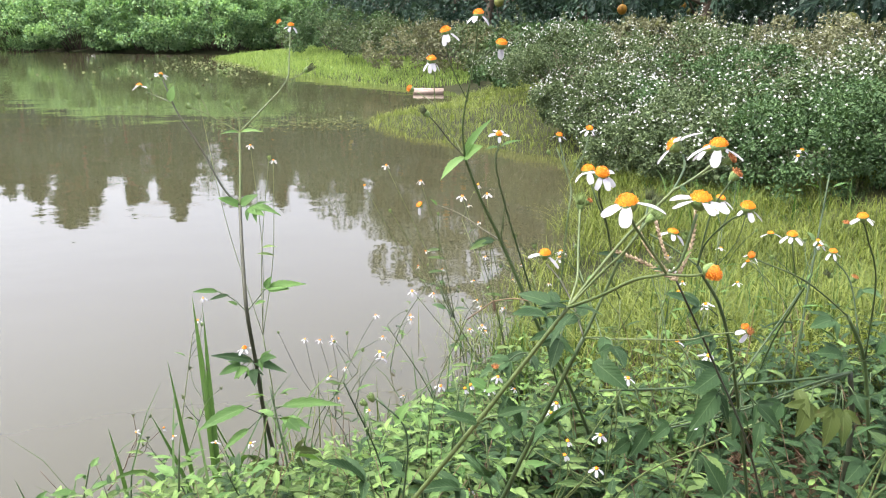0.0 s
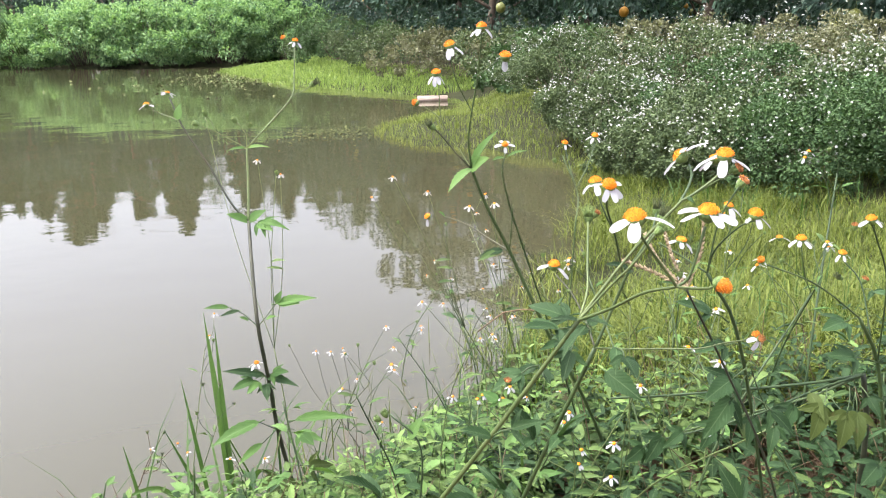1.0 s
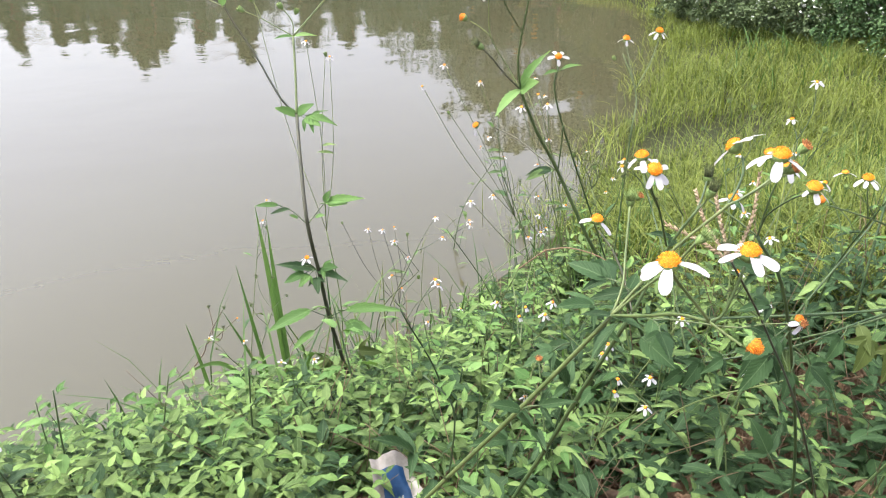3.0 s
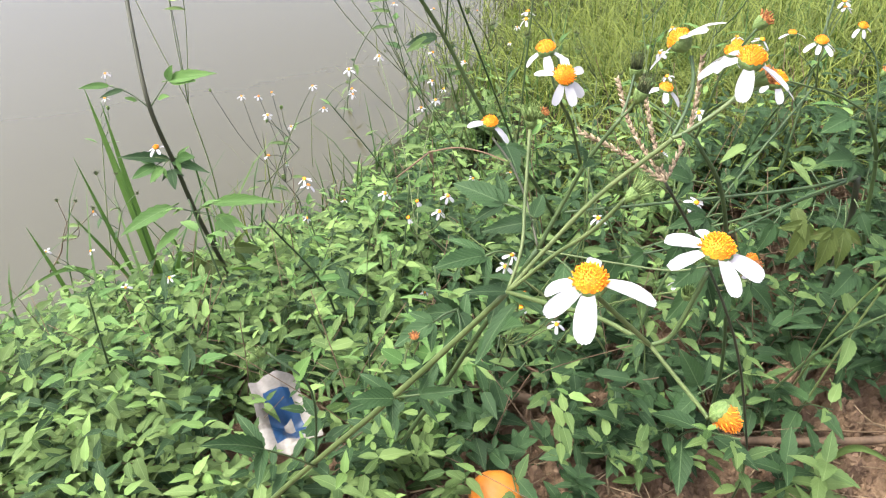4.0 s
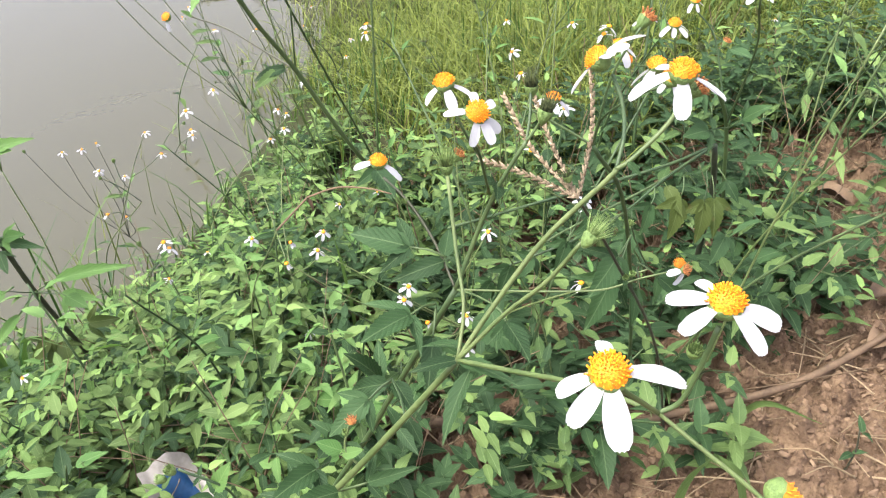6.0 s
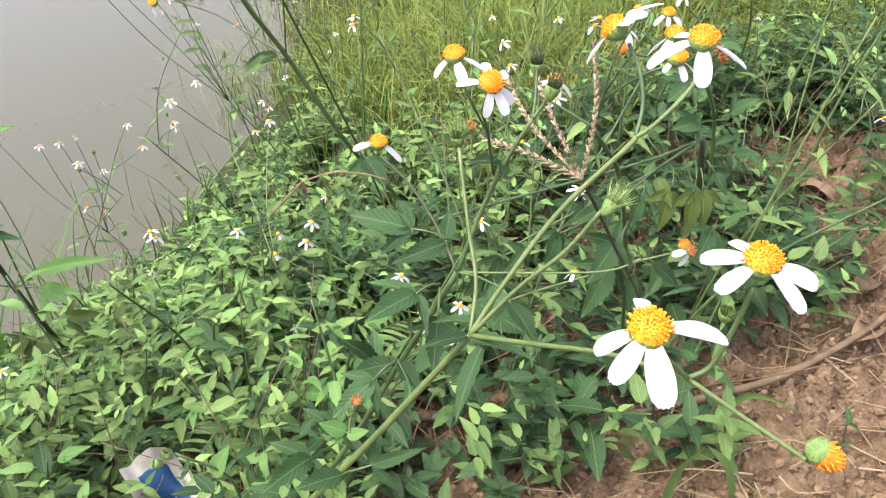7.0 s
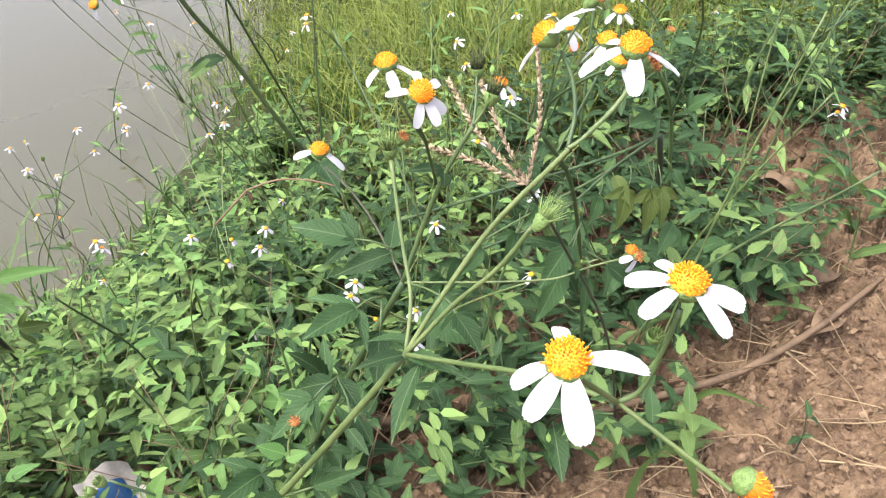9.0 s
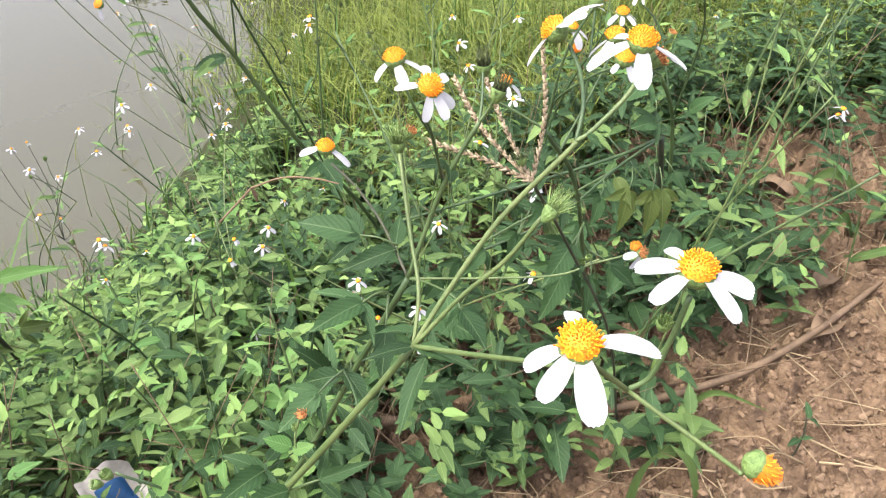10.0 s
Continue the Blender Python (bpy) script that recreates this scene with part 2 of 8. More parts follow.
M_BLOSSOM = grain_material("distant_white_blossom", [(0.3, (0.26, 0.27, 0.22)), (0.7, (0.42, 0.42, 0.39))], 20.0, 0.6, vary=0.4, island=True)
M_BAMBOO = grain_material("weathered_bamboo", [(0.3, (0.13, 0.09, 0.07)), (0.7, (0.27, 0.21, 0.17))], 8.0, 0.7, vary=0.2)
M_POMELO = grain_material("pomelo_rind", [(0.3, (0.0770, 0.0875, 0.0175)), (0.7, (0.1680, 0.1645, 0.0420))], 6.0, 0.5, 120.0, 0.003, vary=0.35)
M_POMELO_RIPE = grain_material("ripe_rind", [(0.3, (0.2400, 0.0680, 0.0064)), (0.7, (0.3360, 0.1240, 0.0120))], 9.0, 0.5, 160.0, 0.002, vary=0.1)
M_POMELO_YELLOW = grain_material("yellow_rind", [(0.3, (0.28, 0.13, 0.012)), (0.7, (0.38, 0.20, 0.028))], 6.0, 0.5, 120.0, 0.003, vary=0.2)
M_BAG_WHITE = grain_material("crumpled_white_film", [(0.3, (0.100, 0.088, 0.070)), (0.7, (0.200, 0.185, 0.165))], 30.0, 0.4, 60.0, 0.002, vary=0.0)
M_BAG_BLUE = grain_material("printed_blue_film", [(0.3, (0.004, 0.018, 0.050)), (0.7, (0.012, 0.046, 0.105))], 30.0, 0.35, 60.0, 0.002, vary=0.0)


# ---------------------------------------------------------------- mesh helpers
def mesh_of(name, verts, faces, material, uvs=None, smooth=True):
    me = bpy.data.meshes.new(name)
    me.from_pydata([tuple(v) for v in verts], [], [tuple(f) for f in faces])
    if smooth:
        me.polygons.foreach_set("use_smooth", [True] * len(me.polygons))
    if uvs is not None:
        layer = me.uv_layers.new(name="UVMap")
        loops = np.zeros(len(me.loops), dtype=np.int32)
        me.loops.foreach_get("vertex_index", loops)
        layer.data.foreach_set("uv", np.asarray(uvs, dtype=np.float32)[loops].ravel())
    for mm in (material if isinstance(material, (list, tuple)) else [material]):
        me.materials.append(mm)
    me.update()
    return me


def part(name, data, parent, m=None, label=""):
    """One mesh object under a thing or under a part."""
    ob = new(name, data)
    ob.parent = parent
    if m is not None:
        ob.matrix_basis = m
    if label:
        ob["label"] = label
    return ob


def thing(name, label, category, at=(0, 0, 0), group="", kind=""):
    ob = new(name)
    ob.location = at
    ob.empty_display_size = 0.02
    return tagged(ob, label, category, group, kind)


class Soup:
    """Collects vertices, faces and uvs of one mesh."""

    def __init__(self):
        self.v, self.f, self.uv, self.n = [], [], [], 0

    def add(self, verts, faces, uvs=None):
        verts = np.asarray(verts, dtype=float)
        self.v.append(verts)
        self.f.extend([tuple(i + self.n for i in f) for f in faces])
        self.uv.append(np.zeros((len(verts), 2)) if uvs is None else np.asarray(uvs))
        self.n += len(verts)
        return self

    def mesh(self, name, material, smooth=True, uv=False):
        return mesh_of(name, np.concatenate(self.v), self.f, material, np.concatenate(self.uv) if uv else None, smooth)


def many(count, shape, faces, place, rot, size):
    """Vertices and faces of count copies of one shape (k, 3); place (n, 3), rot (n, 3, 3), size (n,) or (n, 3)."""
    shape = np.asarray(shape, dtype=float)
    size = np.asarray(size, dtype=float)
    s = shape[None] * (size[:, None, None] if size.ndim == 1 else size[:, None, :])
    v = np.einsum("nij,nkj->nki", rot, s) + place[:, None, :]
    k = len(shape)
    f = []
    offs = np.arange(count) * k
    for face in faces:
        f.append(offs[:, None] + np.array(face)[None])
    out = []
    for block in f:
        out.extend(map(tuple, block.tolist()))
    return v.reshape(-1, 3), out


def frames_from(way, up=None, spin=None):
    """Rotations whose y axis is way and whose z axis is near up."""
    y = way / np.linalg.norm(way, axis=1, keepdims=True)
    z = np.tile([0.0, 0.0, 1.0], (len(y), 1)) if up is None else np.array(up, dtype=float)
    z = z + 1e-4 * rng.normal(size=z.shape)
    x = np.cross(y, z)
    x /= np.linalg.norm(x, axis=1, keepdims=True) + 1e-9
    z = np.cross(x, y)
    if spin is not None:
        c, s = np.cos(spin)[:, None], np.sin(spin)[:, None]
        x, z = x * c + z * s, z * c - x * s
    return np.stack([x, y, z], axis=2)


def spline(points, steps):
    """Catmull-Rom through the points."""
    p = np.array(points, dtype=float)
    if len(p) == 2:
        return p[0] + (p[1] - p[0]) * np.linspace(0, 1, steps + 1)[:, None]
    q = np.vstack([2 * p[0] - p[1], p, 2 * p[-1] - p[-2]])
    out = []
    for i in range(1, len(q) - 2):
        for t in np.linspace(0, 1, steps, endpoint=False):
            a, b, c, d = q[i - 1], q[i], q[i + 1], q[i + 2]
            out.append(0.5 * (2 * b + (c - a) * t + (2 * a - 5 * b + 4 * c - d) * t * t + (3 * b - a - 3 * c + d) * t ** 3))
    out.append(p[-1])
    return np.array(out)


def tube(points, r0, r1=None, sides=6, cap=True, wobble=0.0):
    p = np.asarray(points, dtype=float)
    r1 = r0 if r1 is None else r1
    t = np.gradient(p, axis=0)
    t /= np.linalg.norm(t, axis=1, keepdims=True) + 1e-12
    ref = np.array([0.3, 0.2, 0.93]) if abs(t[0][2]) < 0.8 else np.array([1.0, 0.1, 0.0])
    v, f = [], []
    for i, (c, d) in enumerate(zip(p, t)):
        a = np.cross(d, ref)
        a /= np.linalg.norm(a)
        b = np.cross(d, a)
        ref = np.cross(a, d)
        r = r0 + (r1 - r0) * i / max(1, len(p) - 1)
        for k in range(sides):
            g = 2 * math.pi * k / sides
            v.append(c + r * (1 + wobble * math.sin(3.7 * i + 2.1 * k)) * (a * math.cos(g) + b * math.sin(g)))
    for i in range(len(p) - 1):
        for k in range(sides):
            f.append((i * sides + k, i * sides + (k + 1) % sides, (i + 1) * sides + (k + 1) % sides, (i + 1) * sides + k))
    if cap:
        f.append(tuple(range(sides))[::-1])
        f.append(tuple((len(p) - 1) * sides + k for k in range(sides)))
    return v, f


def leaf_shape(length, width, fold=0.25, curl=0.25, serr=0.0, n=8, sharp=0.8, wave=0.0, cols=1, full=0.62):
    """A blade along +y from the origin, folded along the midrib and curling down."""
    v, uv, f = [], [], []
    k = 2 * cols + 1
    for i in range(n + 1):
        t = i / n
        w = 0.5 * width * max(0.0, math.sin(math.pi * min(1.0, t ** sharp))) ** full * (1 - 0.3 * t ** 3)
        if serr and 0 < i < n:
            w *= 1.0 + serr * (1 if i % 2 else -1)
        for j in range(-cols, cols + 1):
            s = j / cols
            x = s * w
            z = abs(x) * fold - curl * length * t * t + wave * width * math.sin(9 * t + 2 * s) * abs(s)
            v.append((x * (1 - 0.15 * fold), length * (t - 0.12 * abs(curl) * t * t), z))
            uv.append((0.5 + 0.5 * s * (w / (0.5 * width) if width else 1), t))
    for i in range(n):
        for j in range(k - 1):
            f.append((i * k + j, i * k + j + 1, (i + 1) * k + j + 1, (i + 1) * k + j))
    return v, f, uv


def aim(at, way, up=(0, 0, 1), size=1.0):
    """A pose whose +y runs along way, with +z near up."""
    y = Vector(way).normalized()
    x = y.cross(Vector(up))
    if x.length < 1e-4:
        x = Vector((1, 0, 0))
    x.normalize()
    z = x.cross(y)
    return Matrix.Translation(at) @ Matrix((x, y, z)).transposed().to_4x4() @ Matrix.Scale(size, 4)


# ---------------------------------------------------------------- pond, ground
POND = np.array([(-14, 0.6), (-3, 0.9), (-0.95, 1.2), (-0.62, 1.42), (-0.37, 1.54), (-0.2, 1.66), (-0.05, 1.93), (0.16, 2.27), (0.3, 2.7), (0.48, 3.2), (0.70, 3.9),
                 (0.88, 4.7), (1.0, 5.4), (0.92, 5.9), (0.72, 6.3), (0.2, 6.75), (-0.32, 7.15), (-0.65, 7.85), (-0.75, 8.6), (-0.38, 9.4), (0.15, 10.2), (0.3, 11.8), (-0.2, 12.8), (-1.0, 13.5),
                 (-3.2, 16.2), (-5.0, 20.0), (-6.3, 22.3), (-5.2, 25.6), (-8.0, 26.0), (-12.0, 26.6), (-17.0, 28.6), (-27.0, 28.0), (-33.0, 18.0), (-30.0, 5.0)])


def shore(x, y):
    """Signed distance to the waterline: positive on land."""
    x, y = np.asarray(x, dtype=float), np.asarray(y, dtype=float)
    best, inside = np.full(x.shape, 1e9), np.zeros(x.shape, dtype=bool)
    for a, b in zip(POND, np.roll(POND, -1, axis=0)):
        d = b - a
        t = np.clip(((x - a[0]) * d[0] + (y - a[1]) * d[1]) / (d @ d), 0, 1)
        best = np.minimum(best, np.hypot(x - a[0] - t * d[0], y - a[1] - t * d[1]))
        hit = ((a[1] > y) != (b[1] > y)) & (x < (b[0] - a[0]) * (y - a[1]) / (b[1] - a[1] + 1e-12) + a[0])
        inside ^= hit
    return np.where(inside, -best, best)


def ripple_sum(x, y, seed, scale):
    """Smooth pseudo-noise, about -1 to 1."""
    g = np.random.default_rng(seed)
    out = np.zeros(np.shape(x))
    for i in range(7):
        a, p = g.uniform(0, 2 * math.pi), g.uniform(0, 2 * math.pi)
        k = (0.7 + 0.35 * i) / scale
        out += np.sin(k * (np.cos(a) * x + np.sin(a) * y) + p) / (1 + 0.4 * i)
    return out / 2.6


def land(x, y):
    """Height of the ground; the water stands at 0."""
    d = shore(x, y)
    high = 0.33 * (1 - np.exp(-np.maximum(d, 0) / 0.72))
    flat = np.clip((np.asarray(y) - 1.9) / 0.8, 0, 1) * np.clip((7.5 - np.asarray(y)) / 1.0, 0, 1)
    high = high * (1 - 0.55 * flat * np.clip((2.0 - d) / 1.0, 0, 1))
    spit = np.clip((0.7 - np.asarray(x)) / 0.3, 0, 1) * np.clip((np.asarray(y) - 6.0) / 0.5, 0, 1) * np.clip((2.5 - d) / 1.5, 0, 1)
    high = high * (1 - 0.5 * spit)
    low = -0.45 * (1 - np.exp(np.minimum(d, 0) / 0.9))
    h = np.where(d > 0, high, low)
    return h + 0.018 * ripple_sum(x, y, 3, 0.16) * np.clip(d / 0.3, 0, 1)


def axis_steps(a, b, step, far_lo, far_hi, grow=1.13):
    core = list(np.arange(a, b, step))
    lo, s, x = [], step, a
    while x > far_lo:
        s *= grow
        x -= s
        lo.append(x)
    hi, s, x = [], step, core[-1]
    while x < far_hi:
        s *= grow
        x += s
        hi.append(x)
    return np.array(lo[::-1] + core + hi)


gx, gy = axis_steps(0.05, 1.45, 0.004, -400, 400), axis_steps(0.48, 1.3, 0.004, -300, 500)
GX, GY = np.meshgrid(gx, gy)
GZ = land(GX, GY)
fine = np.clip((1.5 - np.hypot(GX - 0.6, GY - 0.9)) / 0.5, 0, 1)
rough = sum(a * np.abs(ripple_sum(GX, GY, 20 + i, s)) for i, (a, s) in enumerate(((0.030, 0.05), (0.014, 0.022), (0.008, 0.011), (0.005, 0.005))))
GZ = GZ + fine * (rough - 0.016) * np.clip(shore(GX, GY) / 0.35, 0, 1)


def crumbs(x, y, cell, seed):
    """Angular blocks with cracks between them: each cell a tilted lump of its own height, 0 to 1."""
    size = 512
    g = np.random.default_rng(seed)
    jx, jy, top, sx, sy = g.random((size, size)), g.random((size, size)), g.random((size, size)) ** 1.6, g.normal(0, 0.35, (size, size)), g.normal(0, 0.35, (size, size))
    u, w = x / cell + 40, y / cell + 40
    iu, iw = np.floor(u).astype(int), np.floor(w).astype(int)
    f1, f2, h = np.full(x.shape, 9.0), np.full(x.shape, 9.0), np.zeros(x.shape)
    for a in (-1, 0, 1):
        for b in (-1, 0, 1):
            k, m = (iu + a) % size, (iw + b) % size
            dx, dy = u - (iu + a + jx[k, m]), w - (iw + b + jy[k, m])
            d = np.hypot(dx, dy)
            nearer = d < f1
            f2 = np.where(nearer, f1, np.minimum(f2, d))
            h = np.where(nearer, top[k, m] * (1 + sx[k, m] * dx + sy[k, m] * dy), h)
            f1 = np.where(nearer, d, f1)
    return h * np.clip((f2 - f1) / 0.5, 0, 1) ** 0.7


near = (np.abs(GX - 0.5) < 1.6) & (np.abs(GY - 1.0) < 1.4)
lumps = np.zeros(GX.shape)
bend = 0.012 * ripple_sum(GX[near], GY[near], 33, 0.03)
for cell, tall, seed in ((0.050, 0.018, 31), (0.026, 0.032, 32), (0.014, 0.020, 34)):
    lumps[near] += tall * crumbs(GX[near] + bend, GY[near] - bend, cell, seed)
GZ = GZ + (lumps - 0.018) * np.clip(shore(GX, GY) / 0.3, 0, 1)


def on_ground(x, y):
    """Height of the crumbly surface at places near the path."""
    return GZ[np.clip(np.searchsorted(gy, y), 0, len(gy) - 1), np.clip(np.searchsorted(gx, x), 0, len(gx) - 1)]


nx, ny = len(gx), len(gy)
gi = np.arange(nx * ny).reshape(ny, nx)
gf = np.stack([gi[:-1, :-1], gi[:-1, 1:], gi[1:, 1:], gi[1:, :-1]], axis=-1).reshape(-1, 4)
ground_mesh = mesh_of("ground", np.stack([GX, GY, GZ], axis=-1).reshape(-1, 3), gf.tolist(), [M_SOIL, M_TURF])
cx, cy = 0.25 * (GX[:-1, :-1] + GX[1:, 1:]) * 2, 0.25 * (GY[:-1, :-1] + GY[1:, 1:]) * 2
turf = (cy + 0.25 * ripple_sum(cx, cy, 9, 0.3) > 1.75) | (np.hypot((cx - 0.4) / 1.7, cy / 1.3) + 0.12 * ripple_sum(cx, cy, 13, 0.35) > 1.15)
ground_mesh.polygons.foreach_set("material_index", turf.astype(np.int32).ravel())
tagged(new("ground", ground_mesh), "reddish loam bank sloping down to the pond, turf beyond", "ground", kind="structure")

wv, wf = [], []
wx, wy = np.linspace(-34, 2.5, 12), np.linspace(0.5, 30, 12)
for yy in wy:
    for xx in wx:
        wv.append((xx, yy, 0.0))
for j in range(11):
    for i in range(11):
        wf.append((j * 12 + i, j * 12 + i + 1, (j + 1) * 12 + i + 1, (j + 1) * 12 + i))
tagged(new("water", mesh_of("water", wv, wf, M_WATER)), "murky brown pond water with fine ripples", "water", kind="structure")


# ---------------------------------------------------------------- foliage in the distance
LEAF4 = [(0, 0, 0), (0.32, 0.5, 0.06), (0, 1, -0.08), (-0.32, 0.5, 0.06)]
LEAF4_F = [(0, 1, 2), (0, 2, 3)]


def blob_points(count, radii, lumps, seed, shell=0.35, floor=-1.0):
    """Points near the skin of a lumpy ellipsoid, with the outward way of each."""
    g = np.random.default_rng(seed)
    d = g.normal(size=(int(count * 1.6) + 8, 3))
    d /= np.linalg.norm(d, axis=1, keepdims=True)
    d = d[d[:, 2] > floor][:count]
    k = g.normal(size=(lumps, 3))
    k /= np.linalg.norm(k, axis=1, keepdims=True)
    amp = g.uniform(0.05, 0.28, lumps)
    r = 0.78 + sum(a * np.exp(9 * (d @ c - 1)) for a, c in zip(amp, k))
    r *= 1 - shell * g.random(len(d)) ** 1.7
    return d * r[:, None] * np.array(radii), d


def clump_points(count, radii, clumps, spread, seed, floor=-0.7):
    """Leaf places gathered in clumps over a lumpy ellipsoid, so that dark gaps stay between them."""
    g = np.random.default_rng(seed + 5)
    c, out = blob_points(clumps, radii, 30, seed, 0.35, floor)
    size = spread * g.uniform(0.55, 1.35, len(c))
    which = g.integers(0, len(c), count)
    d = g.normal(size=(count, 3))
    d /= np.linalg.norm(d, axis=1, keepdims=True)
    d = d + 0.5 * out[which]
    d /= np.linalg.norm(d, axis=1, keepdims=True)
    p = c[which] + d * (size[which] * (1 - 0.55 * g.random(count) ** 2))[:, None] * np.array([1.0, 1.0, 0.75])
    return p, d


def leaf_cloud(name, points, ways, size, material, seed, droop=0.3, spread=0.9, shape=LEAF4, faces=LEAF4_F):
    g = np.random.default_rng(seed)
    n = len(points)
    w = ways + spread * g.normal(size=(n, 3)) + np.array([0, 0, -droop])
    rot = frames_from(w, spin=g.uniform(-1.2, 1.2, n))
    v, f = many(n, shape, faces, points, rot, size * g.uniform(0.6, 1.35, n))
    return mesh_of(name, v, f, material, smooth=False)


def limbs(base, top, spread, count, r, seed, twigs=0):
    """A tapered trunk with limbs, as tubes."""
    g = np.random.default_rng(seed)
    base, top = np.array(base, dtype=float), np.array(top, dtype=float)
    trunk = limb = Soup()
    mid = base + 0.5 * (top - base) + np.array([*g.normal(0, 0.05, 2), 0]) * np.linalg.norm(top - base)
    line = spline([base, mid, top], 6)
    trunk.add(*tube(line, r, r * 0.35, 8, wobble=0.06))
    for i in range(count):
        s = line[3 + g.integers(0, len(line) - 4)]
        a = g.uniform(0, 2 * math.pi)
        end = s + np.array([math.cos(a) * spread, math.sin(a) * spread, g.uniform(0.2, 0.7) * spread])
        limb.add(*tube(spline([s, 0.5 * (s + end) + np.array([0, 0, 0.1 * spread]), end], 4), r * 0.32, r * 0.08, 5))
    return trunk, limb


def orchard_tree(at, height, radius, seed, leaves=9000, fruit=9, low=0.35, hung=(), clumps=90, spread=0.42):
    """Citrus tree: short trunk, low limbs, round drooping crown of dark leaves, fruit."""
    z = float(land(at[0], at[1]))
    t = thing("pomelo_tree", "dark green pomelo tree with drooping crown hung with fruit", "tree", (at[0], at[1], z), "orchard trees")
    trunk, limb = limbs((0, 0, -0.05), (0, 0, height * 0.75), radius * 0.7, 9, 0.09, seed)
    part("trunk", trunk.mesh("trunk", M_BARK), t)
    c = np.array([0, 0, height * (0.5 + low / 2)])
    rad = (radius, radius, height * (0.5 - low / 2) * 1.05)
    p, d = clump_points(leaves, rad, clumps, spread, seed, -1.0)
    part("crown", leaf_cloud("crown", p + c, d, 0.115, M_CITRUS, seed + 1, 0.7, 0.7), t)
    g = np.random.default_rng(seed + 2)
    q, _ = blob_points(fruit, rad, 6, seed + 3, 0.1)
    for x in q:
        if x[2] > 0.35 * rad[2]:
            x[2] *= -0.5
        part("fruit", FRUIT if g.random() < 0.8 else FRUIT_RIPE, t, Matrix.Translation(x * 1.0 + c) @ Matrix.Scale(g.uniform(0.8, 1.15), 4))
    for spot, ripe in hung:
        part("fruit", FRUIT_RIPE if ripe else FRUIT, t, Matrix.Translation(Vector(spot) - Vector(t.location)))
    return t


def fruit_mesh(name, r, material, sides=12):
    """A round fruit, a little pear-shaped, on a short stalk."""
    s = Soup()
    prof = [(0.0, -0.98), (0.35, -0.93), (0.72, -0.68), (0.96, -0.2), (0.98, 0.15), (0.8, 0.6), (0.45, 0.9), (0.12, 1.02), (0.05, 1.0)]
    v = [(a * r * math.cos(k), a * r * math.sin(k), b * r) for a, b in prof for k in np.linspace(0, 2 * math.pi, sides, endpoint=False)]
    f = [(i * sides + k, i * sides + (k + 1) % sides, (i + 1) * sides + (k + 1) % sides, (i + 1) * sides + k) for i in range(len(prof) - 1) for k in range(sides)]
    s.add(v, f)
    s.add(*tube([(0, 0, r), (0.004, 0, r * 1.25), (0.0, 0, r * 1.9)], r * 0.05, r * 0.04, 5))
    return s.mesh(name, material)


FRUIT = fruit_mesh("fruit", 0.075, M_POMELO)
FRUIT_RIPE = fruit_mesh("fruit_ripe", 0.07, M_POMELO_YELLOW)


def tall_tree(at, height, radius, seed, leaves=5000, slim=1.0):
    z = float(land(at[0], at[1]))
    t = thing("tree", "tall dark green tree of the far treeline", "tree", (at[0], at[1], z), "far treeline")
    trunk, limb = limbs((0, 0, -0.1), (0, 0, height * 0.92), radius * 0.8, 12, 0.16, seed)
    part("trunk", trunk.mesh("trunk", M_BARK), t)
    g = np.random.default_rng(seed)
    pts, ways = [], []
    tufts = 26
    for i in range(tufts):
        f = (i + 0.5) / tufts
        zz = height * (0.12 + 0.88 * f)
        reach = radius * (1 - f ** (2.2 * slim)) * g.uniform(0.55, 1.0) + 0.12
        a = g.uniform(0, 2 * math.pi)
        c = np.array([math.cos(a) * reach * 0.62, math.sin(a) * reach * 0.62, zz])
        p, d = blob_points(leaves // tufts, (reach * 0.62, reach * 0.62, height * 0.075), 8, seed + 31 * i, 0.6)
        pts.append(p + c), ways.append(d)
    part("crown", leaf_cloud("crown", np.concatenate(pts), np.concatenate(ways), 0.24, M_TREELINE, seed + 1, 0.2, 0.9), t)
    return t


